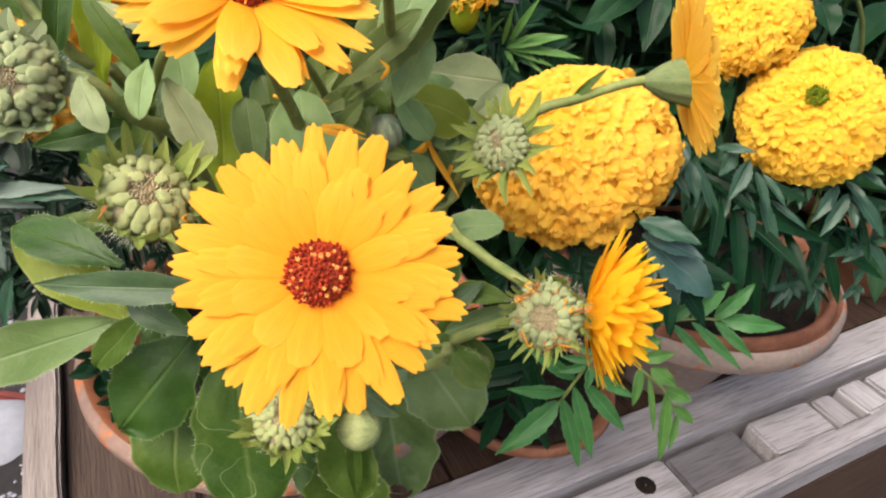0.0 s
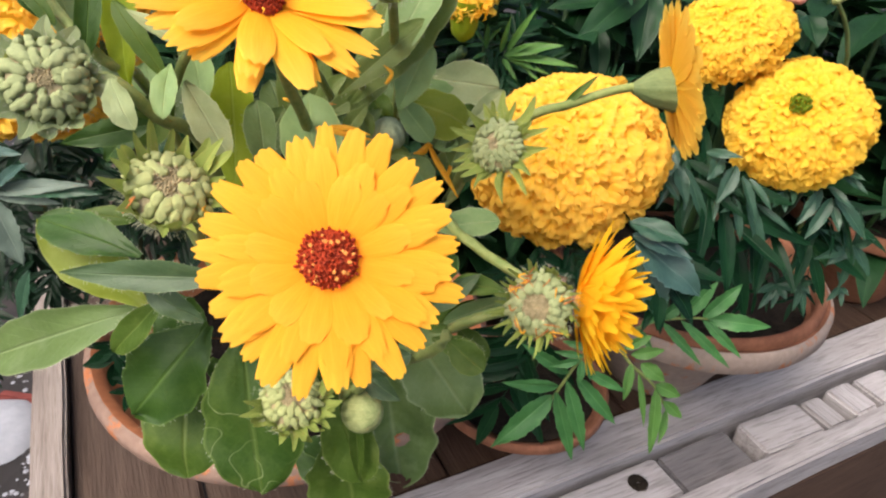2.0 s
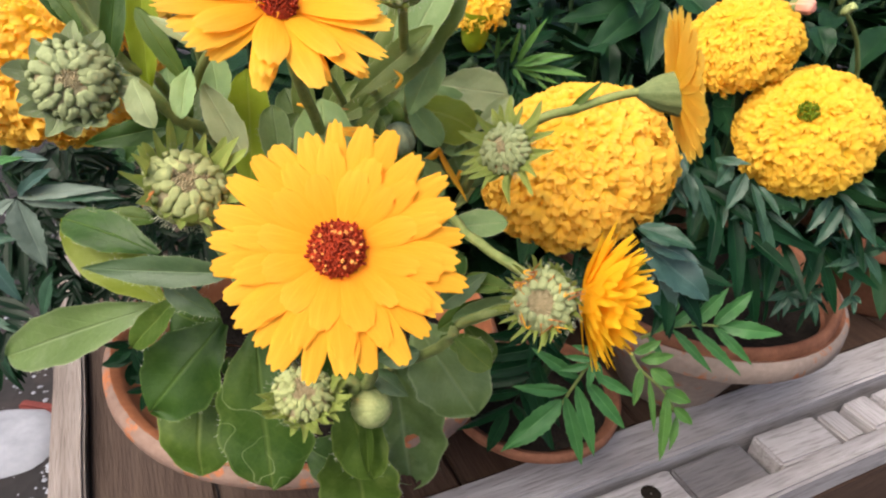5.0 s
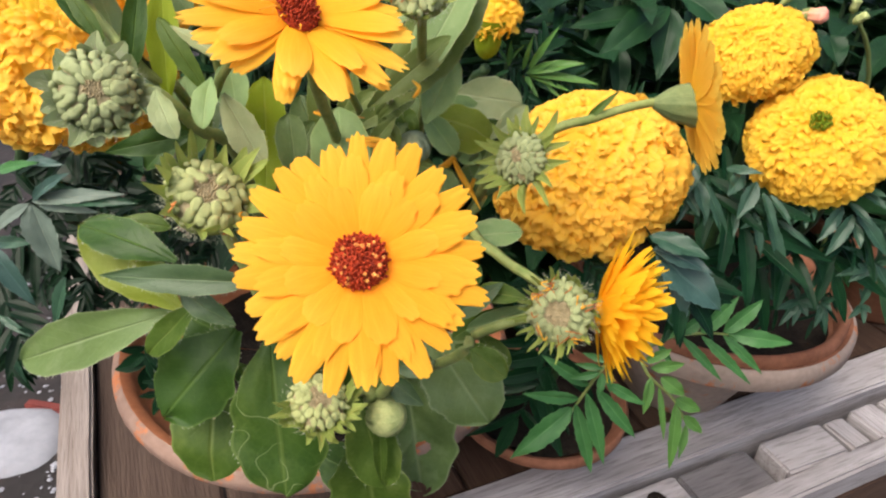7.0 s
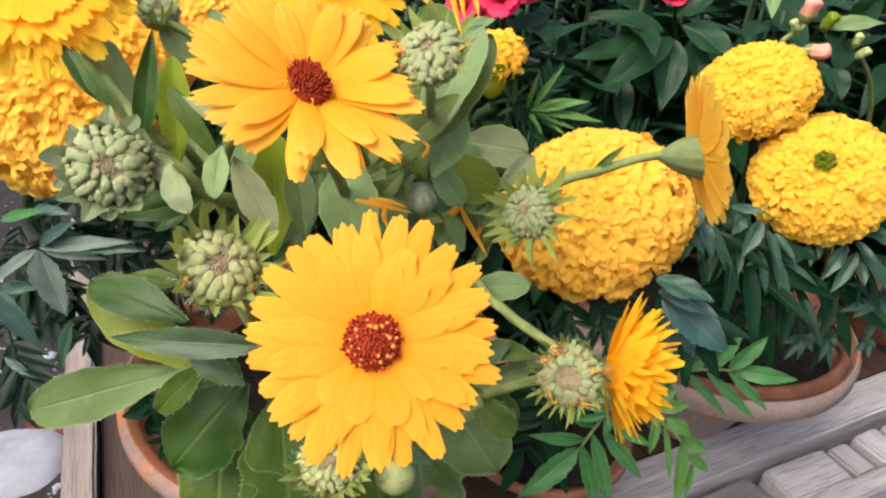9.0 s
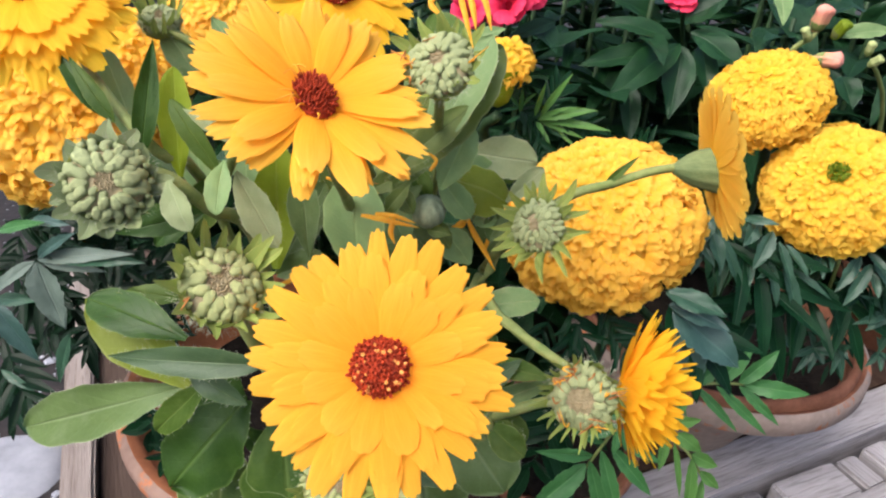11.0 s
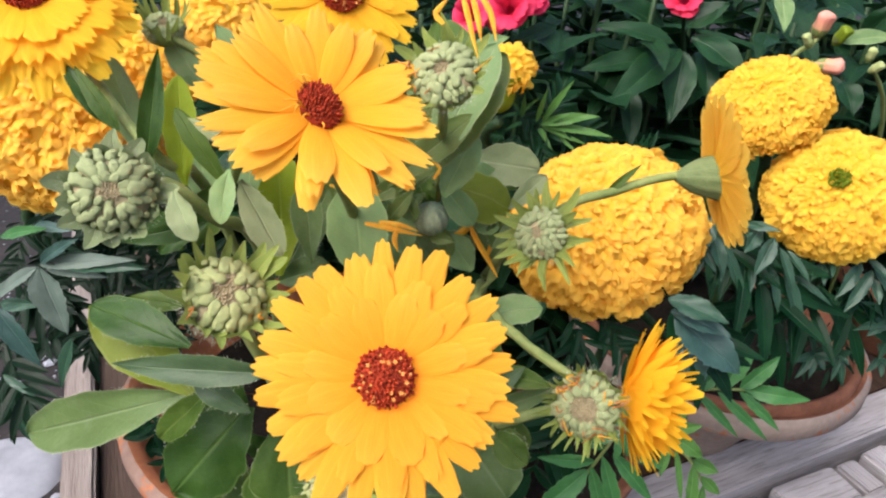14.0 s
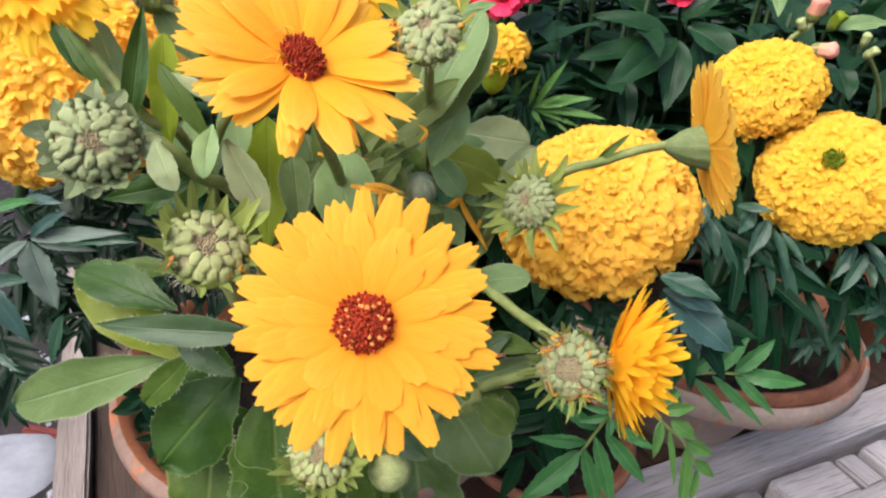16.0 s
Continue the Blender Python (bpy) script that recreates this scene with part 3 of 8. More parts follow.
def seed_head(parent, at, normal, radius, bracts, bract_length, open_out, mat=None, chaff=False, dried=0, spin=0, gap=None, label="", depth=0.7, up=(0, 0, 1), broad=0.22, bract_mat=None):
    """A ripening seed head: rings of curled seeds on a cushion, held in a cup of pointed hairy bracts."""
    m = frame_of(at, normal, up, spin)
    mat = mat or SEED
    v, f, w = joined([dome_piece(radius * 0.92, radius * 0.5, 16, 4, -radius * 0.15)])
    head = part("seed_head", mesh("seed_cushion", v, f, CHAFF, w), parent, m, label)
    kinds = []
    for q in range(5):
        p = blob_piece(0.165, 0.235, 0.15, 9, 9)
        vs = []
        for x, y, z in p[0]:
            vs.append((x * (1 + 0.10 * math.sin(y * 16 + q)) + 0.12 * y * math.sin(q * 2.1), y, z * (1 + 0.10 * math.sin(y * 34 + q)) + 0.7 * y * y - 0.014 * math.cos(x * 40)))
        kinds.append(mesh("seed", vs, p[1], mat, p[2]))
    for ring, (count, r, s, tilt) in enumerate(((26, 0.97, 0.55, 50), (20, 0.82, 0.82, 38), (14, 0.58, 0.92, 18), (9, 0.36, 0.72, 6))):
        for k in range(count):
            if random.random() < (0.75 if ring == 3 and chaff else 0.2 if ring == 3 else 0.05):
                continue
            a = 2 * math.pi * (k + 0.5 * (ring % 2)) / count + random.uniform(-0.1, 0.1)
            rr = r * radius * random.uniform(0.94, 1.04)
            z = radius * (0.42 * (1 - r * r) - 0.02) + random.uniform(-0.03, 0.06) * radius
            q = Matrix.Translation((rr * math.cos(a), rr * math.sin(a), z)) @ Matrix.Rotation(a - math.pi / 2, 4, "Z") @ Matrix.Rotation(radians(-tilt + random.uniform(-14, 14)), 4, "X") @ Matrix.Rotation(radians(random.uniform(-24, 24)), 4, "Z")
            s2 = s * radius * random.uniform(0.82, 1.2)
            part("seed", random.choice(kinds), head, q @ Matrix.Diagonal((s2 * random.uniform(0.9, 1.2), s2, s2, 1)), "", True)
    stubs = []
    count = 110 if chaff else 46
    for k in range(count):
        a, r = k * 2.39996, radius * (0.46 if chaff else 0.27) * math.sqrt((k + 0.5) / count)
        s = radius * random.uniform(0.022, 0.045)
        stubs.append(moved(blob_piece(s, s, s * 1.7, 5, 4), Matrix.Translation((r * math.cos(a), r * math.sin(a), radius * (0.36 + random.uniform(-0.03, 0.04))))))
    v, f, w = joined(stubs)
    part("floret_stub", mesh("floret_stub", v, f, CHAFF, w), head, None, "dry brown floret stubs", True)
    # the cup and its bracts
    cup = lathe_piece([(radius * 0.16, -radius * (depth + 0.3)), (radius * 0.55, -radius * depth), (radius * 0.92, -radius * 0.45), (radius * 1.02, -radius * 0.08)], 16)
    part("cup", mesh("cup", *cup[:2], BRACT, cup[2]), head, None, "", True)
    kinds = []
    for q in range(4):
        def at_b(u, v, q=q):
            h = radius * broad * (1 - u ** 1.9) ** 0.75 * (1 + 0.15 * math.sin(u * 5 + q)) * (1 - 0.12 * ((u * 6) % 1) * abs(v))
            return (v * h + 0.05 * radius * math.sin(u * 4 + q * 2), u * bract_length, 0.10 * bract_length * math.sin(u * 3 + q) + abs(v) * h * 0.3 - 0.05 * bract_length * u * u)
        p = sheet(at_b, 14, 6)
        kinds.append(mesh("bract", *p[:2], bract_mat or BRACT, p[2]))
    for k in range(bracts):
        a = 2 * math.pi * k / bracts + random.uniform(-0.1, 0.1)
        deg = math.degrees(a) % 360
        if gap and gap[0] < deg < gap[1]:
            continue
        tilt = open_out * random.uniform(0.35, 1.45)
        q = Matrix.Rotation(a - math.pi / 2, 4, "Z") @ Matrix.Translation((0, radius * 0.93, -radius * 0.35)) @ Matrix.Rotation(radians(90 - tilt), 4, "X") @ Matrix.Rotation(radians(random.uniform(-16, 16)), 4, "Y")
        s = random.uniform(0.6, 1.25)
        part("bract", random.choice(kinds), head, q @ Matrix.Diagonal((random.uniform(0.8, 1.2), s, 1, 1)), "", True)
    down = []
    for k in range(700):
        a, r = random.uniform(0, 6.283), radius * random.uniform(0.98, 1.25)
        z = radius * random.uniform(-0.75, 0.05)
        r *= 1 + 0.4 * z / radius if z < -0.2 * radius else 1
        p = Vector((r * math.cos(a), r * math.sin(a), z))
        d = Vector((math.cos(a), math.sin(a), random.uniform(-0.2, 0.9))).normalized() * radius * random.uniform(0.08, 0.16)
        s = Vector((-math.sin(a), math.cos(a), 0)) * radius * 0.006
        down.append(([p - s, p + s, p + d], [(0, 1, 2)], [(0, 0), (0, 1), (1, 0.5)]))
    v, f, w = joined(down)
    part("down", mesh("down", v, f, HAIR, w), head, None, "fine pale hairs", True)
    for k in range(dried):
        a, r = random.uniform(0, 6.28), radius * random.uniform(0.7, 1.1)
        c = Vector((r * math.cos(a), r * math.sin(a), radius * 0.25))
        pts = [c, c + Vector((random.uniform(-0.2, 0.2), random.uniform(-0.2, 0.2), 0.15)) * radius, c + Vector((random.uniform(-0.45, 0.45), random.uniform(-0.45, 0.45), 0.12)) * radius]
        v, f, w = ring_tube(pts, (radius * 0.03, radius * 0.012), 5)
        part("withered_petal", mesh("withered_petal", v, f, RUST if k % 3 else DRY, w), head, None, "", True)
    return head


def flower_bud(parent, at, normal, radius, tall=1.1, label="", mat=None):
    """A closed bud: a ribbed ball of overlapping green bracts."""
    mat = mat or BUD
    v, f, w = lathe_piece([(radius * r, radius * tall * z) for r, z in ((0.2, -1), (0.62, -0.85), (0.93, -0.45), (1.0, 0), (0.9, 0.42), (0.62, 0.78), (0.28, 0.97), (0.02, 1.02))], 36)
    v = [Vector((x * (1 + 0.08 * math.cos(12 * math.atan2(y, x) + z / radius * 1.2)), y * (1 + 0.08 * math.cos(12 * math.atan2(y, x) + z / radius * 1.2)), z)) for x, y, z in v]
    head = part("bud", mesh("bud", v, f, mat, w), parent, frame_of(at, normal, spin=random.uniform(0, 90)), label)

    def at_b(u, v):
        h = radius * 0.26 * (1 - u) ** 0.7
        a = -0.9 + u * 2.0
        return (v * h, radius * 1.05 * math.cos(a), radius * tall * math.sin(a))
    p = sheet(at_b, 7, 4)
    me = mesh("bract", *p[:2], mat, p[2])
    for k in range(11):
        part("bract", me, head, Matrix.Rotation(k * 2 * math.pi / 11, 4, "Z"), "", True)
    return head


def marigold_flower(parent, at, normal, radius, height, mat, count=270, eye=0.0, label="", petal=0.24, spin=0):
    """A full double marigold: a dome packed with short ruffled petals whose frilled tips overlap."""
    m = frame_of(at, normal, spin=spin)
    v, f, w = dome_piece(radius * 0.86, height * 0.89, 28, 8)
    v = [Vector(q) * (1 + 0.05 * noise.noise(Vector(q) * (7 / radius))) for q in v]
    head = part("flower_head", mesh("marigold_core", v, f, mat, w), parent, m, label)
    kinds, shapes, rest = [], [], []
    for q in range(7):
        ph = q * 1.7

        def at_p(u, v, ph=ph):
            ruff = math.sin(v * 5.5 + ph) * 0.15 * u ** 1.4 + math.sin(v * 13 + ph * 2) * 0.09 * u ** 3
            lobe = 0.12 * math.fabs(math.sin(v * 4.2 + ph)) * u ** 3
            return (v * (0.34 + 0.4 * u ** 0.7) * (1 - 0.1 * u ** 4), u * (1 - 0.26 * v * v - lobe), -0.42 * u * u + ruff - 0.10 * v * v * u)
        p = sheet(at_p, 5, 12)
        shapes.append(p)
        kinds.append(mesh("petal", *p[:2], mat, p[2]))
    for k in range(count):
        s = (k + 0.5) / count
        ca = 1 - s * 1.2
        sa = math.sqrt(max(0, 1 - ca * ca))
        a = k * 2.39996 + random.uniform(-0.1, 0.1)
        if sa < eye * 0.7:
            continue
        up = Vector((sa * math.cos(a), sa * math.sin(a), ca))
        p = Vector((up.x * radius * 0.88, up.y * radius * 0.88, up.z * height * (0.9 if ca > 0 else 0.5)))
        p *= random.uniform(0.975, 1.015) * (1 + 0.035 * noise.noise(up * 4 + Vector((radius * 900, 0, 0))))
        b = random.uniform(0, 6.28)
        out = Vector((math.cos(a), math.sin(a), 0.0))
        d = (up * 0.54 + out * (0.30 + 0.45 * sa) + Vector((math.cos(b), math.sin(b), 0.5 * math.sin(b * 3))) * 0.34).normalized()
        x = d.cross(up)
        x = x.normalized() if x.length > 1e-3 else Vector((1, 0, 0))
        q = Matrix((x, d, x.cross(d))).transposed().to_4x4()
        q.translation = p
        z = radius * petal * random.uniform(0.8, 1.3) * (0.74 + 0.5 * sa * sa)
        q = q @ Matrix.Rotation(radians(random.uniform(-24, 24)), 4, "Y") @ Matrix.Diagonal((z * random.uniform(0.9, 1.25), z, z, 1))
        if k < 300:
            part("petal", random.choice(kinds), head, q, "", True)
        else:
            pv, pf, pw = random.choice(shapes)
            rest.append(moved((pv, pf, pw), q))
    if rest:
        v, f, w = joined(rest)
        tagged(part("rim_petals", mesh("rim_petals", v, f, mat, w), head, None, "", True), kind="stuff")
    if eye:
        tips = []
        for k in range(90):
            a, r = k * 2.4, radius * eye * 1.5 * math.sqrt(k / 90)
            s = radius * random.uniform(0.010, 0.02)
            tips.append(moved(blob_piece(s, s, s * 3.4, 5, 4), Matrix.Translation((r * math.cos(a), r * math.sin(a), height * random.uniform(0.9, 1.04))) @ Matrix.Rotation(random.uniform(-0.7, 0.7), 4, "X")))
        v, f, w = joined(tips)
        part("flower_eye", mesh("flower_eye", v, f, LEAF_LIME, w), head, None, "greenish unopened centre", True)
    return head


def frond_piece(length, pairs, leaflet, width, droop=0.15, fan=55):
    """A feathered marigold leaf along +y: a midrib with toothed leaflets on both sides."""
    mid = lambda u: Vector((0, u * length, -droop * length * u * u))
    pieces = [ring_tube([mid(0), mid(0.35), mid(0.7), mid(1)], (length * 0.013, length * 0.006), 5)]
    for k in range(pairs * 2 + 1):
        end = k == pairs * 2
        u = 1.0 if end else 0.28 + 0.72 * (k // 2 + 0.3) / pairs
        s = 0 if end else (1 if k % 2 else -1)
        L = leaflet * (1.05 if end else (0.75 + 0.5 * math.sin(math.pi * u * 0.8))) * random.uniform(0.88, 1.1)
        sag = random.uniform(0.02, 0.25)

        def at(a, v, L=L, sag=sag):
            h = width / 2 * math.sin(math.pi * min(1, a * 0.97 + 0.03) ** 0.8) ** 0.8
            tooth = 1 + 0.22 * (math.fabs((a * 10) % 1 - 0.5) - 0.25) * 2 * abs(v)
            return Vector((v * h * tooth, a * L, abs(v) * h * 0.3 - sag * L * a * a))
        p = sheet(at, 21, 4)
        m = Matrix.Translation(mid(u)) @ Matrix.Rotation(radians(-s * random.uniform(fan - 12, fan + 8)), 4, "Z") @ Matrix.Rotation(radians(random.uniform(-25, 25)), 4, "Y") @ Matrix.Rotation(radians(random.uniform(-5, 20)), 4, "X")
        pieces.append(moved(p, m))
    return joined(pieces)


def frond(parent, base, tip, normal=(0, -0.5, 0.85), pairs=5, leaflet=0.45, width=0.11, mat=None, fan=55, droop=0.12):
    """One feathered leaf from base to tip."""
    b, t = Vector(base), Vector(tip)
    y = (t - b).normalized()
    z = Vector(normal)
    z = (z - y * z.dot(y)).normalized()
    m = Matrix((y.cross(z), y, z)).transposed().to_4x4()
    m.translation = b
    L = (t - b).length / (1 + leaflet * 0.7)
    v, f, w = frond_piece(L, pairs, (t - b).length * leaflet, (t - b).length * width, droop, fan)
    return part("leaf", mesh("leaf", v, f, mat or FERN, w), parent, m)


def curl(parent, points, width, name="withered_petal", mat=None):
    """A shrivelled strip of petal through points, creased along its length and twisted."""
    base = Vector(points[0])
    pts = [Vector(p) - base for p in points]
    n = len(pts) - 1
    twist = random.uniform(-1.2, 1.2)

    def at(u, v):
        x = min(u * n, n - 1e-6)
        i = int(x)
        k = x - i
        a, c = pts[max(0, i - 1)], pts[min(n, i + 2)]
        p, q = pts[i], pts[i + 1]
        at_u = p.lerp(q, k) + ((p - a) * (1 - k) ** 2 * k + (q - c) * k * k * (1 - k)) * 0.35
        t = (q - p).normalized()
        side = t.cross(Vector((0.03, -0.87, 0.5))).normalized()
        deep = t.cross(side)
        h = width * 0.75 * (0.45 + 0.9 * math.sin(math.pi * (0.12 + 0.8 * u))) * (1 - 0.75 * u ** 4)
        r = twist * (u - 0.4)
        return at_u + (side * math.cos(r) + deep * math.sin(r)) * v * h + deep * abs(v) * h * 0.6
    v, f, w = sheet(at, 16, 4)
    return part(name, mesh(name, v, f, mat or DRY, w), parent, Matrix.Translation(base))


def box_piece(sx, sy, sz, bevel=0.003, rough=0.0, seed=0):
    """A bevelled block centred on the origin, its sides a little uneven."""
    bm = bmesh.new()
    bmesh.ops.create_cube(bm, size=1)
    for v in bm.verts:
        v.co = Vector((v.co.x * sx, v.co.y * sy, v.co.z * sz))
    if sx > 0.2:
        long = [e for e in bm.edges if abs((e.verts[0].co - e.verts[1].co).x) > sx * 0.9]
        bmesh.ops.subdivide_edges(bm, edges=long, cuts=int(sx / 0.03))
    bmesh.ops.bevel(bm, geom=[e for e in bm.edges if e.calc_length() > 1e-6 and len(e.link_faces) == 2 and e.calc_face_angle() > 1.0], offset=bevel, segments=2, affect="EDGES")
    if rough:
        for v in bm.verts:
            n = noise.noise_vector((v.co.x * 18 + seed, v.co.y * 40, v.co.z * 40 + seed))
            v.co += Vector((n.x * 0.3, n.y, n.z)) * rough
    verts, faces = [v.co.copy() for v in bm.verts], []
    bm.verts.index_update()
    faces = [tuple(v.index for v in q.verts) for q in bm.faces]
    bm.free()
    return verts, faces, [(0, 0)] * len(verts)


def clay_pot(at, rim, height, label, outside, inside, seed=0, fill=(0.85, 0.885), lip=0.835, ring=False):
    """A hand-thrown flower pot with a thick rolled rim, standing at its base."""
    pot = thing("flower_pot", at, label, "flower pot", "clay pots on the bench")
    r, h = rim, height
    out = [(r * 0.05, 0.001), (r * 0.36, 0.0), (r * 0.39, h * 0.04), (r * 0.56, h * 0.45), (r * 0.78, h * 0.74), (r * 0.86, h * (lip - 0.015)), (r * 0.975, h * lip), (r * 1.0, h * (lip + 0.025)), (r * 1.0, h * 0.955), (r * 0.985, h * 0.988), (r * 0.965, h)]
    ins = [(r * 0.965, h), (r * 0.925, h * 0.985), (r * 0.90, h * 0.94), (r * 0.885, h * 0.90), (r * 0.84, h * 0.86), (r * 0.80, h * 0.80), (r * 0.73, h * 0.72), (r * 0.05, h * 0.70)]
    v, f, w = lathe_piece(out, 56, 0.012, seed)
    part("pot_wall", mesh("pot_wall", v, f, outside, w), pot, Matrix.Translation(at))
    v, f, w = lathe_piece(ins, 56, 0.012, seed)
    part("pot_lining", mesh("pot_lining", v, f, inside, w), pot, Matrix.Translation(at), "bare orange clay")
    if ring:
        v, f, w = lathe_piece([(r * 0.945, h * 0.97), (r * 0.94, h * 1.03), (r * 0.925, h * 1.055), (r * 0.90, h * 1.06), (r * 0.878, h * 1.04), (r * 0.872, h * 0.9)], 56, 0.016, seed + 1)
        part("inner_rim", mesh("inner_rim", v, f, inside, w), pot, Matrix.Translation(at), "rounded brown inner rim")
    v, f, w = sheet(lambda u, v: (u * r * fill[0] * math.cos(v * math.pi), u * r * fill[0] * math.sin(v * math.pi), 0.004 * noise.noise((u * 6, v * 7, seed))), 8, 28)
    soil = new("potting_soil", mesh("potting_soil", v, f, SOIL, w))
    soil.location = (at[0], at[1], at[2] + h * fill[1])
    tagged(soil, "dark crumbly soil filling a clay pot", "soil", "", "stuff")
    return pot


# ---- the setting ----
def ground_sheet():
    v, f, w = sheet(lambda u, v: (v * 60, u * 120 - 60, 0), 2, 2)
    return tagged(new("ground", mesh("ground", v, f, GROUND, w)), "dark gritty paving strewn with pale chips", "ground", "", "structure")


ground_sheet()
U, V = Vector((0.879, 0.477, 0)), Vector((-0.477, 0.879, 0))
CORNER = Vector((-0.1716, 0.199, 0.0066))


def tray(u, v, z):
    """A point of the bench: metres along its front rail, in from it, and up."""
    return CORNER + U * u + V * v + Vector((0, 0, z))


def board(parent, u0, u1, v0, v1, z0, z1, mat, name="board", turn=0.0, rough=0.0008, bevel=0.002, label=""):
    along = abs(u1 - u0) >= abs(v1 - v0)
    a, b = (u1 - u0, v1 - v0) if along else (v1 - v0, u1 - u0)
    p = box_piece(a, b, z1 - z0, bevel, rough, u0 * 31 + v0 * 17)
    m = Matrix.Translation(tray((u0 + u1) / 2, (v0 + v1) / 2, (z0 + z1) / 2)) @ Matrix.Rotation(math.atan2(0.477, 0.879) + (0 if along else math.pi / 2) + radians(turn), 4, "Z")
    return part(name, mesh(name, *p[:2], mat, p[2], smooth=False), parent, m, label)


bench = thing("wooden_bench", tray(0, 0, 0), "weathered grey wooden plant bench with a railed edge", "bench")
board(bench, -0.02, 1.15, -0.0315, 0.0, 0.15, 0.22, WOOD, "rail")
board(bench, -0.02, 1.15, -0.084, -0.0695, 0.196, 0.221, WOOD, "rail")
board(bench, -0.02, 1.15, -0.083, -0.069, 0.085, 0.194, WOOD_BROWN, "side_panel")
board(bench, -0.02, 0.0, 0.002, 0.75, 0.1, 0.222, WOOD_WARM, "end_panel")
board(bench, 1.13, 1.15, 0.002, 0.75, 0.1, 0.22, WOOD, "end_panel")
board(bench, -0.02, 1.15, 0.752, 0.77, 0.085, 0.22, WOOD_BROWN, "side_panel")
# board added under the blocks, coloured near black so gaps read as shade
board(bench, -0.02, 1.15, -0.068, -0.0325, 0.12, 0.163, GAP_SHADE, "bearer")
board(bench, 0.21, 0.342, -0.0688, -0.0375, 0.164, 0.2165, WOOD, "block", 0.0, label="pale block with a round knothole")
board(bench, 0.05, 0.205, -0.0688, -0.0375, 0.164, 0.2165, WOOD, "block")
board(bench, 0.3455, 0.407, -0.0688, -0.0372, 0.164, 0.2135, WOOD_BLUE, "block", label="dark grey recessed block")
board(bench, 0.415, 0.472, -0.0688, -0.0408, 0.164, 0.2195, WOOD, "block", -2)
for u0, u1, z in ((0.480, 0.500, 0.216), (0.507, 0.532, 0.219), (0.540, 0.575, 0.217), (0.581, 0.63, 0.220), (0.637, 0.69, 0.216), (0.697, 0.77, 0.219), (0.777, 0.87, 0.217), (0.88, 1.1, 0.219)):
    board(bench, u0, u1, -0.0688, -0.0412, 0.164, z, WOOD, "block", random.uniform(-1.5, 1.5))
for k in range(16):
    # first two boards take the lighter tan, painting in light at that end
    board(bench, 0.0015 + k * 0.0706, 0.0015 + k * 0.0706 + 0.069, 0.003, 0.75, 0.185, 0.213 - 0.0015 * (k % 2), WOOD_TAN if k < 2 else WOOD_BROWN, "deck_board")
for u in (0.03, 1.1):
    for v in (-0.06, 0.72):
        board(bench, u - 0.02, u + 0.02, v - 0.02, v + 0.02, -0.0066, 0.084, WOOD_BROWN, "foot")
# thin dark disc on the block; the hollow's shade is only its colour
knot = lathe_piece([(0.0066, 0.0003), (0.0060, 0.0010), (0.0048, 0.0008), (0.0044, 0.0006), (0.0005, 0.0005)], 18, 0.08)
part("knothole", mesh("knothole", *knot[:2], SOIL, knot[2]), bench, Matrix.Translation(tray(0.3181, -0.0500, 0.2165)), "dark round knothole")

def worn_brick(a, b, h):
    """The rounded, uneven upper part of a brick bedded in the ground."""
    def at(u, v):
        c, s = math.cos(v * math.pi), math.sin(v * math.pi)
        k = u * (abs(c) ** 5 + abs(s) ** 5) ** -0.2 * (1 + 0.05 * noise.noise((c * 2.5, s * 2.5, 3)))
        return (a / 2 * c * k, b / 2 * s * k, h * (1 - u ** 9) + 0.003 * noise.noise((c * k * 5, s * k * 4, 1)))
    return sheet(at, 14, 48)


brick = worn_brick(0.21, 0.108, 0.024)
tagged(new("brick", mesh("brick", *brick[:2], WHITEWASH, brick[2])), "whitewashed brick lying on the dark paving", "brick").matrix_basis = Matrix.Translation((-0.5045, 0.4670, -0.014)) @ Matrix.Rotation(radians(20), 4, "Z")

red = box_piece(0.05, 0.012, 0.05, 0.003, 0.002, 8)
tagged(new("brick", mesh("brick", *red[:2], RED_PAINT, red[2], smooth=False)), "worn red brick half sunk in the dark paving", "brick").matrix_basis = Matrix.Translation((-0.452, 0.534, -0.018)) @ Matrix.Rotation(radians(-4), 4, "Z")


def paving_chips():
    """Pale stone chips lying about on the paving beside the bench."""
    rng, pieces = random.Random(5), []
    for k in range(900):
        r = rng.uniform(0.0008, 0.0036) * (2.5 if rng.random() < 0.06 else 1)
        p = blob_piece(r, r * rng.uniform(0.6, 1.2), r * 0.35, 5, 4)
        pieces.append(moved(p, Matrix.Translation((rng.uniform(-0.75, -0.3), rng.uniform(0.2, 0.8), r * 0.2)) @ Matrix.Rotation(rng.uniform(0, 6), 4, "Z")))
    v, f, w = joined(pieces)
    tagged(new("stone_chips", mesh("stone_chips", v, f, WHITEWASH, w, smooth=False)), "pale stone chips scattered on dark paving", "gravel", "", "stuff")


paving_chips()
clay_pot((-0.086, 0.331, 0.2197), 0.113, 0.0975, "wide shallow terracotta pot with a chalky flaking rim", CLAY_CHALKY, CLAY, 1, (0.765, 0.765), 0.885)
# orange pot coloured brown for the shade it stands in
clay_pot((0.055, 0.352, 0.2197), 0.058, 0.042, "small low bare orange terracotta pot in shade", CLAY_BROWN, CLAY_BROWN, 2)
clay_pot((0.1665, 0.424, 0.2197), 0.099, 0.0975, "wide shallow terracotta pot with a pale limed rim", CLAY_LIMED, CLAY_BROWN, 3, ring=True)
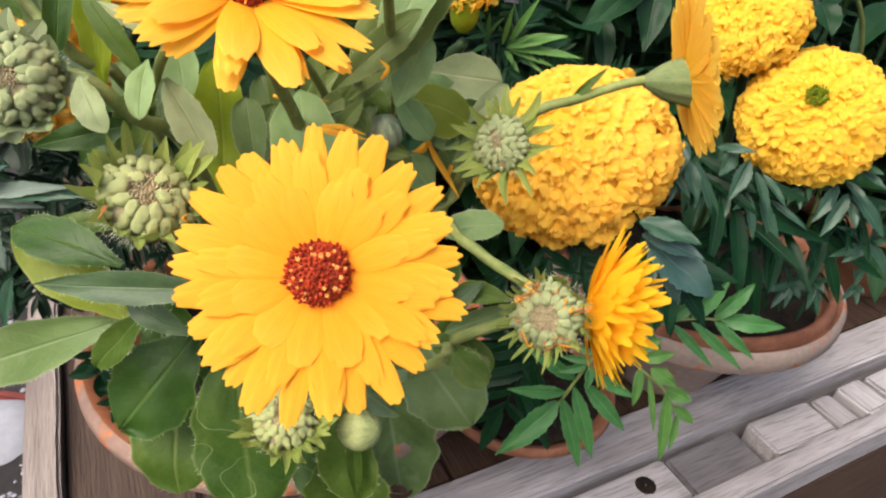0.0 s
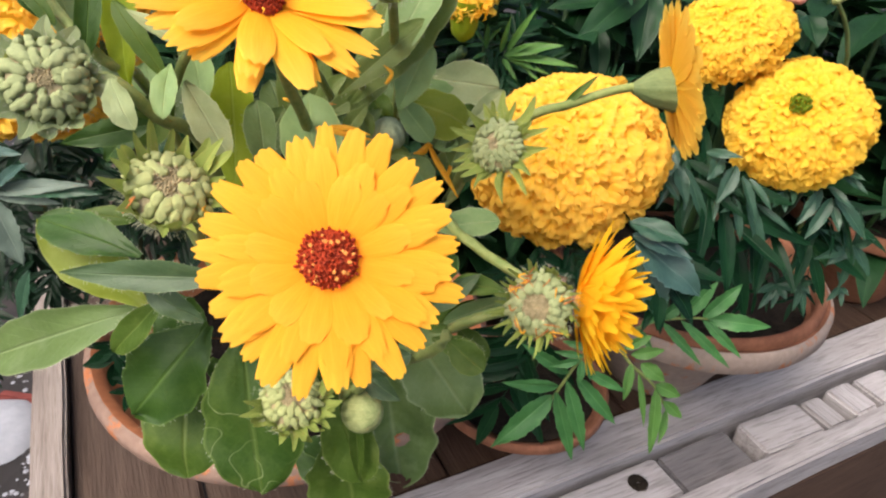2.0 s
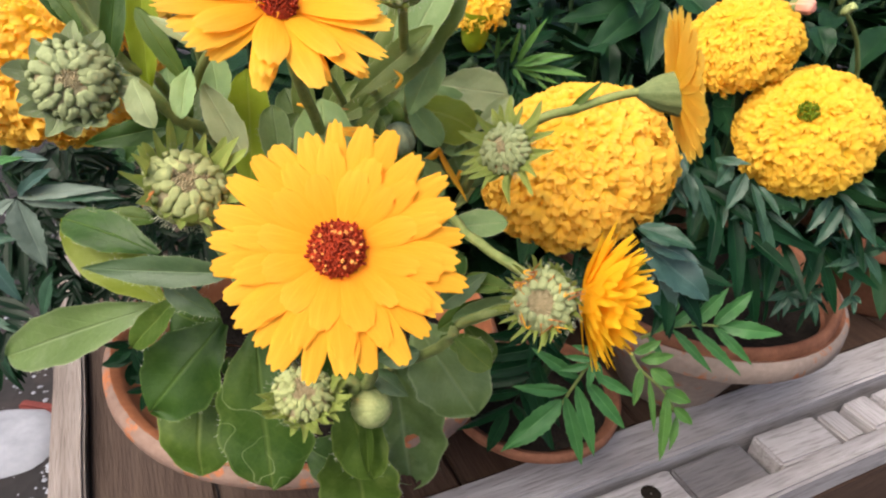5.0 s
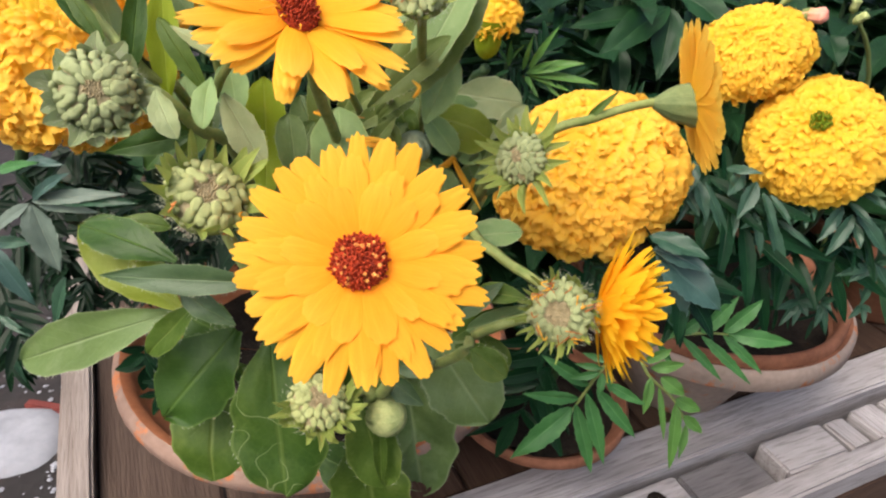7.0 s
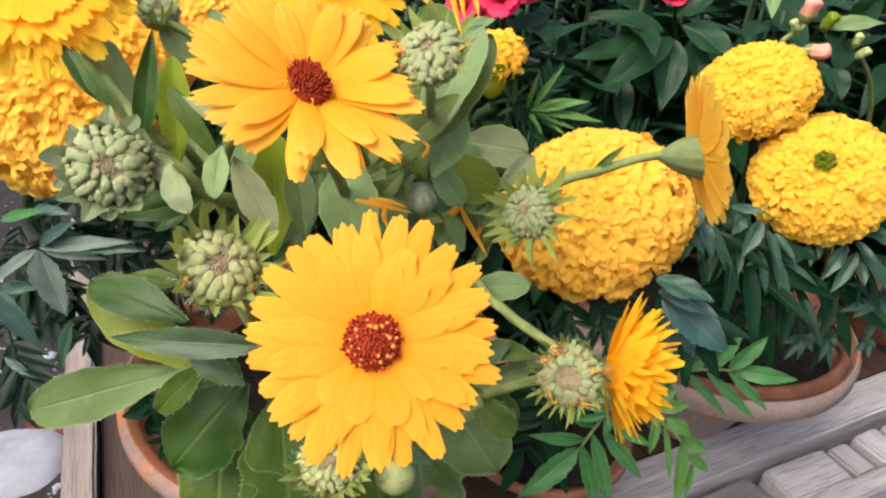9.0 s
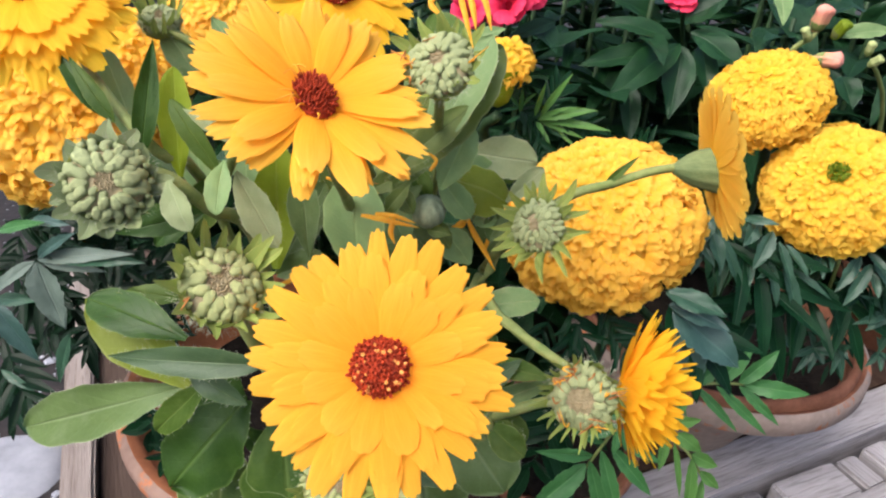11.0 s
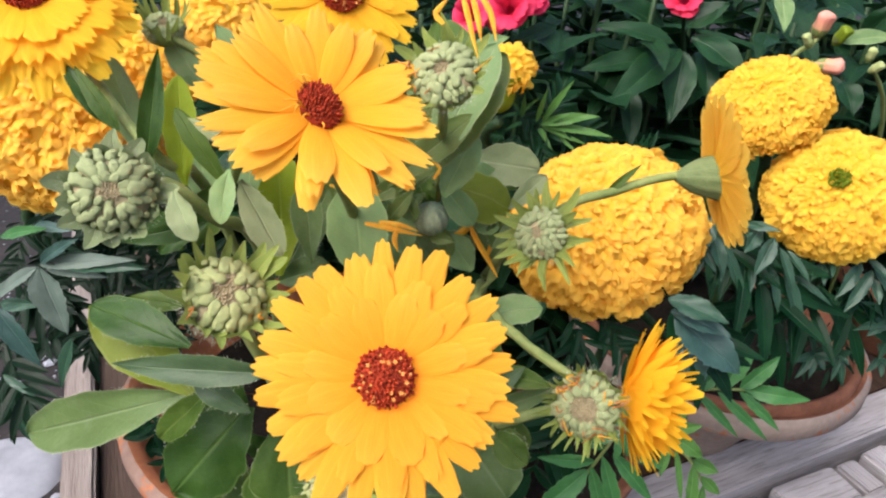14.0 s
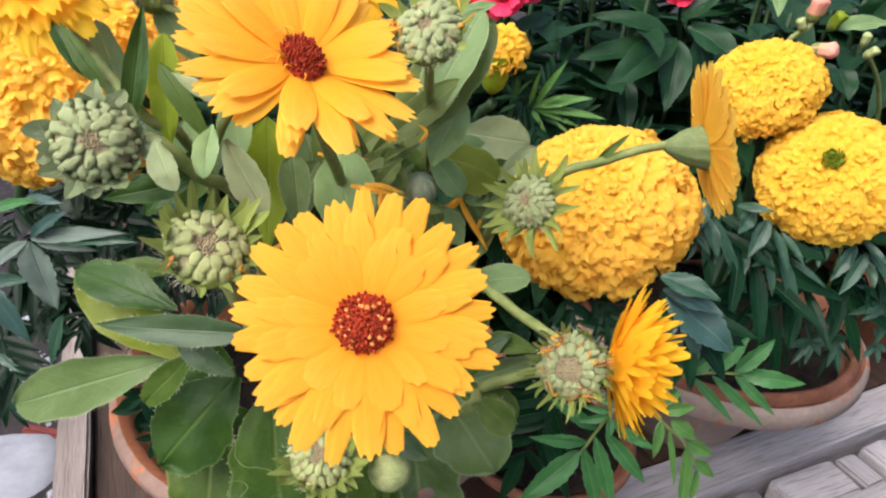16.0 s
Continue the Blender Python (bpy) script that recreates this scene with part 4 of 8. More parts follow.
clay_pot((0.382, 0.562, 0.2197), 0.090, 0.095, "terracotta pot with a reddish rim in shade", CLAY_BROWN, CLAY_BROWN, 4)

# ---- the calendula in the large pot ----
calendula = thing("calendula_plant", (-0.086, 0.331, 0.29), "calendula plant with open yellow flowers, seed heads and broad leaves", "potted plant", "flowering plants")
calendula_flower(calendula, (-0.0258, 0.1366, 0.4925), (0.086, -0.764, 0.640), 0.0270, 0.0060, PETAL, spin=4, wide=0.245, label="open golden-yellow flower with a dark red centre")
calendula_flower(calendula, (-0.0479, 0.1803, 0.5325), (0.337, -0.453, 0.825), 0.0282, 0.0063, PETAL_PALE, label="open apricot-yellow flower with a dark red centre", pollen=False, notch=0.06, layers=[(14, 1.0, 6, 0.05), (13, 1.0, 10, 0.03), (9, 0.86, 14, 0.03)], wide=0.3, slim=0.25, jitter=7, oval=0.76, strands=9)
calendula_flower(calendula, (-0.1255, 0.2003, 0.5480), (0.300, -0.560, 0.770), 0.0275, 0.0052, PETAL_YELLOW, label="open yellow flower with many rows of petals", layers=[(20, 1.0, -8, 0.12), (20, 0.93, -2, 0.10), (18, 0.78, 4, 0.08), (14, 0.6, 10, 0.06)], wide=0.26, notch=0.08)
calendula_flower(calendula, (-0.0557, 0.2430, 0.5468), (0.271, -0.861, 0.430), 0.0248, 0.0066, PETAL_YELLOW, label="open yellow flower behind another")
# lighter marigold petal colour, making up for the shade on this turned-away flower
calendula_flower(calendula, (0.0663, 0.2375, 0.5010), (0.966, 0.020, 0.258), 0.0255, 0.0039, MARIGOLD_WARM, label="yellow flower turned away on a long stalk", wide=0.4, layers=[(18, 1.0, 6, 0.03), (18, 0.98, 9, 0.03)], up=(0.1, 0.3, 1), jitter=1.5)
shaggy_flower(calendula, (0.0350, 0.1773, 0.4585), (0.985, -0.150, -0.060), 0.0207, 0.0034, PETAL_DEEP, label="shaggy orange-yellow flower with thin withering petals")
seed_head(calendula, (-0.0909, 0.1635, 0.5145), (0.371, -0.795, 0.480), 0.0089, 26, 0.0056, 46, broad=0.34, bract_mat=LEAF_PALE, label="ripe green seed head in a cup of hairy bracts")
seed_head(calendula, (-0.0658, 0.1583, 0.4930), (0.471, -0.391, 0.790), 0.0094, 22, 0.0112, 22, broad=0.24, mat=SEED_PALE, chaff=True, dried=2, label="pale green seed head with pointed bracts")
seed_head(calendula, (0.0112, 0.2212, 0.4824), (-0.449, -0.740, 0.501), 0.0083, 22, 0.0102, 50, label="young green seed head")
seed_head(calendula, (0.0225, 0.1660, 0.4633), (-0.300, -0.860, 0.400), 0.0086, 34, 0.0105, 15, dried=22, broad=0.10, chaff=True, label="seed head with dried orange petals clinging to it")
seed_head(calendula, (-0.0413, 0.1564, 0.4314), (0.153, -0.313, 0.938), 0.0083, 54, 0.0088, 36, broad=0.2, gap=(12, 168), mat=SEED_PALE, chaff=True, label="pale seed head half hidden under a flower")
seed_head(calendula, (-0.0212, 0.1984, 0.5367), (-0.250, -0.700, 0.650), 0.0084, 17, 0.0098, 30, dried=9, label="seed head with drooping dried petals")
flower_bud(calendula, (-0.0242, 0.2314, 0.4790), (-0.143, -0.104, 0.984), 0.0056, 1.0, label="small closed grey-green bud", mat=BUD_GREY)
flower_bud(calendula, (-0.0227, 0.1634, 0.4213), (0.845, -0.315, 0.432), 0.0057, 1.1, label="round closed green bud")
seed_head(calendula, (-0.1092, 0.2373, 0.5327), (0.143, -0.397, 0.906), 0.0061, 20, 0.0105, 12, label="pale green bud about to open", depth=0.8)

# its stems
stem(calendula, [(-0.0760, 0.3110, 0.2880), (-0.0241, 0.1632, 0.4308), (-0.0245, 0.1481, 0.4719), (-0.0261, 0.1404, 0.4875)], 0.0019, 0.0016)
stem(calendula, [(-0.0860, 0.3210, 0.2880), (-0.0509, 0.2429, 0.4479), (-0.0490, 0.1979, 0.5090), (-0.0476, 0.1847, 0.5285)], 0.0019, 0.0016)
stem(calendula, [(-0.1060, 0.3310, 0.2880), (-0.0878, 0.2139, 0.4811), (-0.0916, 0.1888, 0.5113), (-0.1049, 0.1948, 0.5221), (-0.1229, 0.2116, 0.5320), (-0.1295, 0.2124, 0.5414)], 0.0016, 0.0013)
stem(calendula, [(-0.1060, 0.3410, 0.2880), (-0.0906, 0.2397, 0.4865), (-0.0927, 0.2325, 0.5218), (-0.1063, 0.2351, 0.5306)], 0.0017, 0.0012)
stem(calendula, [(-0.1060, 0.3210, 0.2880), (-0.0726, 0.2070, 0.4686), (-0.0761, 0.1791, 0.5018), (-0.0844, 0.1754, 0.5112), (-0.0931, 0.1720, 0.5098)], 0.0019, 0.0016)
stem(calendula, [(-0.0860, 0.3110, 0.2880), (-0.0596, 0.1792, 0.4405), (-0.0618, 0.1641, 0.4722), (-0.0668, 0.1652, 0.4838)], 0.0019, 0.0016)
stem(calendula, [(-0.0660, 0.3210, 0.2880), (-0.0153, 0.2079, 0.4483), (-0.0035, 0.2549, 0.4429), (0.0028, 0.2242, 0.4745), (0.0091, 0.2257, 0.4786)], 0.0019, 0.0017)
stem(calendula, [(-0.0660, 0.3310, 0.2880), (-0.0102, 0.2277, 0.4432), (0.0040, 0.2711, 0.4467), (0.0192, 0.2339, 0.4860), (0.0344, 0.2351, 0.4930), (0.0499, 0.2377, 0.4983), (0.0606, 0.2390, 0.4999)], 0.0018, 0.0014)
stem(calendula, [(-0.0660, 0.3110, 0.2880), (-0.0090, 0.1759, 0.4324), (0.0006, 0.1695, 0.4496), (0.0074, 0.1677, 0.4556), (0.0190, 0.1700, 0.4589)], 0.0017, 0.0014)
stem(calendula, [(-0.0660, 0.3210, 0.2880), (-0.0345, 0.2603, 0.4043), (-0.0091, 0.2187, 0.4565), (0.0017, 0.1953, 0.4642), (0.0096, 0.1871, 0.4634), (0.0163, 0.1804, 0.4632), (0.0283, 0.1744, 0.4600)], 0.0017, 0.0014)
stem(calendula, [(-0.0760, 0.3310, 0.2880), (-0.0281, 0.2633, 0.4583), (-0.0223, 0.2219, 0.5099), (-0.0212, 0.2044, 0.5287)], 0.0016, 0.0014)
stem(calendula, [(-0.0760, 0.3210, 0.2880), (-0.0250, 0.2450, 0.4400), (-0.0260, 0.2771, 0.4391), (-0.0242, 0.2334, 0.4750)], 0.0022, 0.0016)
stem(calendula, [(-0.0760, 0.3010, 0.2880), (-0.0386, 0.1714, 0.4223), (-0.0425, 0.1675, 0.4255), (-0.0424, 0.1626, 0.4268)], 0.0024, 0.0020)
stem(calendula, [(-0.0760, 0.3010, 0.2880), (-0.0323, 0.1755, 0.4193), (-0.0287, 0.1699, 0.4192), (-0.0252, 0.1664, 0.4189)], 0.0022, 0.0018)
calyx_profile = [(0.0016, 0.002), (0.0030, 0.0042), (0.0047, 0.0068), (0.0060, 0.0098), (0.0067, 0.013), (0.0077, 0.0162)]
v, f, w = lathe_piece(calyx_profile, 44)
v = [(x * (1 + 0.025 * math.cos(11 * math.atan2(y, x))), y * (1 + 0.025 * math.cos(11 * math.atan2(y, x))), z) for x, y, z in v]
part("calyx", mesh("calyx", v, f, CALYX, w), calendula, frame_of((0.0514, 0.2379, 0.4986), (0.997, 0.060, 0.047)), "green ribbed calyx")
leaf(calendula, (0.0318, 0.2346, 0.4922), (0.0416, 0.2365, 0.5025), 0.0029, normal=(0.03, -0.87, 0.5), shape="lance", mat=LEAF, bend=0.1)

# its lower leaves
leaf(calendula, (-0.0898, 0.1780, 0.4415), (-0.1551, 0.1900, 0.4038), 0.0181, normal=(-0.05, -0.85, 0.52), shape="oval", mat=LEAF_LIGHT, bend=0.1, cup=0.1, teeth=0.03, label="long green leaf with a pale midrib")
leaf(calendula, (-0.0603, 0.1655, 0.4639), (-0.1037, 0.1675, 0.4602), 0.0095, normal=(0.03, -0.87, 0.5), shape="lance", mat=LEAF_BLUE, bend=0.06, cup=0.12, teeth=0.04)
leaf(calendula, (-0.0856, 0.1760, 0.4614), (-0.1192, 0.1870, 0.4637), 0.0129, normal=(-0.1, -0.5, 0.85), shape="oval", mat=LEAF_DARK, bend=0.1, cup=0.1, teeth=0.03)
leaf(calendula, (-0.0849, 0.1720, 0.4479), (-0.1199, 0.1880, 0.4631), 0.0200, normal=(0.1, -0.85, 0.3), shape="oval", mat=LEAF_OLIVE, bend=-0.12, cup=0.2, label="yellow-green underside of a folded leaf")
leaf(calendula, (-0.0787, 0.1710, 0.4513), (-0.0957, 0.1690, 0.4317), 0.0089, normal=(0.03, -0.87, 0.5), shape="oval", mat=LEAF, bend=0.08, teeth=0.03)
leaf(calendula, (-0.0775, 0.1920, 0.4247), (-0.1017, 0.1800, 0.3936), 0.0268, normal=(0.03, -0.87, 0.5), shape="oval", mat=LEAF_DARK, bend=0.1, cup=-0.12, wave=0.05, teeth=0.03)
leaf(calendula, (-0.0921, 0.2020, 0.3980), (-0.0881, 0.1800, 0.3626), 0.0283, normal=(0.03, -0.87, 0.5), shape="oval", mat=LEAF, bend=0.16, cup=-0.1, wave=0.04)
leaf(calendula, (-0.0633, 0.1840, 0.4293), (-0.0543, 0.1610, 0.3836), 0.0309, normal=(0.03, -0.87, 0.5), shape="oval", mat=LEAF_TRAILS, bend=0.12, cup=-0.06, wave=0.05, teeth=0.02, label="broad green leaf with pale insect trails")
leaf(calendula, (-0.0830, 0.1700, 0.4555), (-0.0671, 0.1680, 0.4467), 0.0083, normal=(0.03, -0.87, 0.5), shape="lance", mat=LEAF_BLUE, bend=0.1)
leaf(calendula, (-0.0238, 0.2140, 0.4043), (-0.0119, 0.2000, 0.3408), 0.0336, normal=(0.03, -0.87, 0.5), shape="oval", mat=LEAF_LIGHT, bend=0.05, cup=0.05, wave=0.06, label="large worn leaf with a small hole", fine=5, holes=((0.655, 0.42, 0.045, 0.09), (0.97, 0.62, 0.10, 0.26), (0.98, 0.30, 0.05, 0.10)))
leaf(calendula, (-0.0140, 0.2030, 0.4236), (0.0100, 0.1900, 0.3957), 0.0271, normal=(0.03, -0.87, 0.5), shape="oval", mat=LEAF_LIGHT, bend=0.1, cup=-0.05, wave=0.05, teeth=0.05)
leaf(calendula, (-0.0334, 0.1760, 0.4163), (-0.0229, 0.1660, 0.3866), 0.0182, normal=(0.03, -0.87, 0.5), shape="oval", mat=LEAF, bend=0.1, cup=0.25)
leaf(calendula, (-0.0255, 0.1680, 0.4156), (-0.0238, 0.1640, 0.3900), 0.0053, normal=(0.03, -0.87, 0.5), shape="lance", mat=LEAF, bend=0.1, cup=0.4)
leaf(calendula, (-0.0361, 0.1960, 0.3768), (-0.0282, 0.1860, 0.3385), 0.0325, normal=(0.03, -0.87, 0.5), shape="oval", mat=LEAF, bend=0.08, wave=0.05)
leaf(calendula, (-0.0044, 0.1830, 0.4344), (0.0124, 0.1800, 0.4299), 0.0081, normal=(0, -0.62, 0.78), shape="oval", mat=LEAF, bend=0.15, cup=0.2)
leaf(calendula, (0.0027, 0.1920, 0.4330), (0.0135, 0.1860, 0.4240), 0.0080, normal=(0, -0.62, 0.78), shape="oval", mat=LEAF, bend=0.15)
leaf(calendula, (-0.0230, 0.1680, 0.4316), (-0.0119, 0.1630, 0.4275), 0.0080, normal=(0.03, -0.87, 0.5), shape="lance", mat=LEAF_BLUE, cup=0.3, teeth=0.05)
leaf(calendula, (-0.0338, 0.1720, 0.4275), (-0.0209, 0.1680, 0.4306), 0.0085, normal=(0, -0.62, 0.78), shape="oval", mat=LEAF)
leaf(calendula, (-0.0235, 0.1740, 0.4311), (-0.0098, 0.1720, 0.4368), 0.0078, normal=(0.03, -0.87, 0.5), shape="oval", mat=LEAF_BLUE)
leaf(calendula, (-0.0061, 0.1820, 0.4464), (0.0082, 0.1840, 0.4590), 0.0077, normal=(0.03, -0.87, 0.5), shape="lance", mat=LEAF_BLUE, bend=0.15, teeth=0.05)
leaf(calendula, (-0.0055, 0.1860, 0.4345), (0.0077, 0.1900, 0.4453), 0.0071, normal=(0.03, -0.87, 0.5), shape="lance", mat=LEAF, bend=0.1)
leaf(calendula, (-0.0120, 0.1900, 0.4484), (0.0014, 0.2000, 0.4539), 0.0106, normal=(0.03, -0.87, 0.5), shape="oval", mat=LEAF_DARK)
leaf(calendula, (-0.0530, 0.2000, 0.4073), (-0.0705, 0.2050, 0.4115), 0.0162, normal=(0.03, -0.87, 0.5), shape="oval", mat=LEAF_DARK)
leaf(calendula, (-0.0717, 0.2050, 0.3951), (-0.0793, 0.2000, 0.3875), 0.0232, normal=(0.03, -0.87, 0.5), shape="oval", mat=LEAF_DARK)
leaf(calendula, (-0.0860, 0.2120, 0.4040), (-0.1053, 0.2140, 0.4109), 0.0212, normal=(0.03, -0.87, 0.5), shape="oval", mat=LEAF_DARK)
leaf(calendula, (-0.0394, 0.2150, 0.4177), (-0.0474, 0.2100, 0.3850), 0.0277, normal=(0.03, -0.87, 0.5), shape="oval", mat=LEAF_DARK)
leaf(calendula, (-0.0542, 0.1980, 0.3629), (-0.0354, 0.1920, 0.3598), 0.0196, normal=(0.03, -0.87, 0.5), shape="oval", mat=LEAF_DARK)

# its upper leaves
leaf(calendula, (-0.1023, 0.1870, 0.5201), (-0.1161, 0.1934, 0.5336), 0.0057, normal=(0.5, -0.75, 0.4), shape="lance", mat=LEAF_DARK)
leaf(calendula, (-0.0936, 0.1846, 0.5118), (-0.0910, 0.1947, 0.5381), 0.0066, normal=(0.4, -0.85, 0.35), shape="lance", mat=LEAF_DARK, bend=0.08)
leaf(calendula, (-0.1018, 0.2031, 0.5016), (-0.1176, 0.2184, 0.5280), 0.0098, normal=(0.03, -0.87, 0.5), shape="oval", mat=LEAF_SHEEN)
leaf(calendula, (-0.0256, 0.2174, 0.5026), (-0.0083, 0.2330, 0.5371), 0.0150, normal=(-0.3, -0.8, 0.5), shape="oval", mat=LEAF_GREY, bend=0.05)
leaf(calendula, (-0.0071, 0.2083, 0.4580), (0.0143, 0.2109, 0.4612), 0.0103, normal=(0, -0.62, 0.78), shape="oval", mat=LEAF_GREY)
leaf(calendula, (0.0005, 0.1881, 0.4523), (0.0160, 0.1798, 0.4564), 0.0074, normal=(0, -0.62, 0.78), shape="lance", mat=LEAF)
leaf(calendula, (-0.0014, 0.1856, 0.4386), (0.0190, 0.1873, 0.4499), 0.0074, normal=(0.03, -0.87, 0.5), shape="lance", mat=LEAF_GREY)
leaf(calendula, (0.0004, 0.1792, 0.4373), (0.0114, 0.1715, 0.4333), 0.0098, normal=(0.03, -0.87, 0.5), shape="oval", mat=LEAF)
leaf(calendula, (-0.0792, 0.1842, 0.4972), (-0.1007, 0.1774, 0.4927), 0.0077, normal=(0, -0.9, 0.3), shape="lance", mat=LEAF_DARK)
leaf(calendula, (-0.0955, 0.1956, 0.4603), (-0.1123, 0.1957, 0.4614), 0.0071, normal=(0, -0.62, 0.78), shape="lance", mat=LEAF)
leaf(calendula, (-0.0814, 0.2368, 0.5190), (-0.0960, 0.2447, 0.5330), 0.0104, normal=(0.03, -0.87, 0.5), shape="lance", mat=LEAF_GREY)
leaf(calendula, (-0.0929, 0.2285, 0.5152), (-0.1081, 0.2371, 0.5303), 0.0095, normal=(0.03, -0.87, 0.5), shape="oval", mat=LEAF_GREY)
leaf(calendula, (-0.0880, 0.1927, 0.4836), (-0.0800, 0.1978, 0.5011), 0.0109, normal=(0.03, -0.87, 0.5), shape="oval", mat=LEAF)
leaf(calendula, (-0.0859, 0.1899, 0.4976), (-0.1013, 0.1965, 0.5095), 0.0089, normal=(0.03, -0.87, 0.5), shape="lance", mat=LEAF_DARK)
leaf(calendula, (-0.0146, 0.2259, 0.5161), (-0.0261, 0.2506, 0.5390), 0.0153, normal=(0.2, -0.9, 0.3), shape="oval", mat=LEAF)
leaf(calendula, (-0.0164, 0.2360, 0.5331), (-0.0045, 0.2392, 0.5379), 0.0056, normal=(0, -0.62, 0.78), shape="lance", mat=LEAF_GREY)
leaf(calendula, (-0.0922, 0.1940, 0.4812), (-0.0990, 0.1950, 0.4925), 0.0082, normal=(0.03, -0.87, 0.5), shape="oval", mat=LEAF_DARK)
stem(calendula, [(-0.0760, 0.3310, 0.2880), (-0.0446, 0.2532, 0.4589), (-0.0471, 0.2128, 0.5095)], 0.0016, 0.0012)
stem(calendula, [(-0.0760, 0.3310, 0.2880), (-0.0403, 0.2612, 0.4605), (-0.0311, 0.2191, 0.5003)], 0.0016, 0.0012)

leaf(calendula, (-0.0657, 0.1800, 0.5186), (-0.0806, 0.1830, 0.5255), 0.0051, normal=(0, -0.6, 0.8), shape="lance", mat=LEAF_PALE, bend=0.06, cup=0.3, teeth=0.06)
leaf(calendula, (-0.0773, 0.1640, 0.5158), (-0.0710, 0.1580, 0.5070), 0.0070, normal=(0.03, -0.87, 0.5), shape="oval", mat=LEAF_PALE, bend=0.2, cup=0.35, teeth=0.06, label="pale downy leaf beside a seed head")
leaf(calendula, (-0.0877, 0.2050, 0.4896), (-0.0920, 0.2120, 0.5037), 0.0098, normal=(0.03, -0.87, 0.5), shape="oval", mat=LEAF_SHEEN, bend=0.04)
leaf(calendula, (-0.0780, 0.2140, 0.4901), (-0.0817, 0.2220, 0.5059), 0.0112, normal=(0.03, -0.87, 0.5), shape="oval", mat=LEAF_SHEEN, bend=0.04)
leaf(calendula, (-0.0872, 0.2160, 0.4825), (-0.0915, 0.2220, 0.4954), 0.0099, normal=(0.03, -0.87, 0.5), shape="oval", mat=LEAF_LIGHT, bend=0.04)
leaf(calendula, (-0.0883, 0.1960, 0.4916), (-0.0841, 0.2000, 0.4977), 0.0059, normal=(0.03, -0.87, 0.5), shape="oval", mat=LEAF_LIME, bend=0.04)
stem(calendula, [(-0.0834, 0.1960, 0.4922), (-0.0736, 0.1890, 0.5076), (-0.0701, 0.1870, 0.5135), (-0.0648, 0.1860, 0.5208)], 0.0013, 0.0012)

# leaves round the small bud
leaf(calendula, (-0.0360, 0.2260, 0.4910), (-0.0054, 0.2360, 0.5338), 0.0209, normal=(0.03, -0.87, 0.5), shape="oval", mat=LEAF_MID, bend=0.1, cup=0.12, teeth=0.05, label="long green leaf with a fine toothed edge")
leaf(calendula, (-0.0370, 0.2140, 0.4976), (-0.0129, 0.2220, 0.5188), 0.0095, normal=(0.03, -0.87, 0.5), shape="oval", mat=LEAF_MID, bend=0.1, cup=0.12, teeth=0.05)
leaf(calendula, (-0.0205, 0.2260, 0.4899), (-0.0123, 0.2320, 0.5098), 0.0119, normal=(0.03, -0.87, 0.5), shape="oval", mat=LEAF_SHEEN, bend=0.1, cup=0.12, teeth=0.05)
leaf(calendula, (-0.0136, 0.2580, 0.4901), (0.0122, 0.2580, 0.4883), 0.0161, normal=(0.03, -0.87, 0.5), shape="oval", mat=LEAF_PALE, bend=0.1, cup=0.12, teeth=0.05)
leaf(calendula, (-0.0167, 0.2550, 0.4901), (-0.0012, 0.2550, 0.4806), 0.0100, normal=(0.03, -0.87, 0.5), shape="oval", mat=LEAF_SHEEN, bend=0.1)
leaf(calendula, (0.0015, 0.2380, 0.4816), (0.0134, 0.2460, 0.4916), 0.0074, normal=(0.03, -0.87, 0.5), shape="oval", mat=LEAF_PALE, bend=0.1, cup=0.12, teeth=0.05)
leaf(calendula, (-0.0218, 0.2430, 0.4879), (0.0025, 0.2400, 0.4803), 0.0175, normal=(0.1, -0.6, 0.78), shape="oval", mat=LEAF_OLIVE, bend=0.12, cup=-0.25, label="olive-green leaf curling over")
leaf(calendula, (-0.0136, 0.2450, 0.4765), (0.0018, 0.2450, 0.4714), 0.0119, normal=(0.03, -0.87, 0.5), shape="oval", mat=LEAF_LIGHT, bend=0.1)
leaf(calendula, (-0.0221, 0.2330, 0.4917), (-0.0098, 0.2330, 0.4768), 0.0096, normal=(0.03, -0.87, 0.5), shape="oval", mat=LEAF_SHEEN, bend=0.1, cup=0.2)
leaf(calendula, (-0.0459, 0.2290, 0.4838), (-0.0242, 0.2340, 0.4971), 0.0086, normal=(0.03, -0.87, 0.5), shape="oval", mat=LEAF_MID, bend=0.1, cup=0.12, teeth=0.05)
leaf(calendula, (-0.0091, 0.2400, 0.4719), (-0.0007, 0.2380, 0.4745), 0.0066, normal=(0, -0.62, 0.78), shape="oval", mat=LEAF_SHEEN)
leaf(calendula, (-0.0508, 0.2360, 0.4827), (-0.0382, 0.2400, 0.4948), 0.0077, normal=(0.03, -0.87, 0.5), shape="oval", mat=LEAF_MID, bend=0.1, cup=0.12, teeth=0.05)
leaf(calendula, (-0.0241, 0.2290, 0.4733), (-0.0155, 0.2250, 0.4744), 0.0046, normal=(0.03, -0.87, 0.5), shape="lance", mat=LEAF_MID, bend=0.1, cup=0.12, teeth=0.05)
leaf(calendula, (-0.0377, 0.2220, 0.4813), (-0.0298, 0.2260, 0.4916), 0.0062, normal=(0.03, -0.87, 0.5), shape="lance", mat=LEAF_MID, bend=0.1, cup=0.12, teeth=0.05)
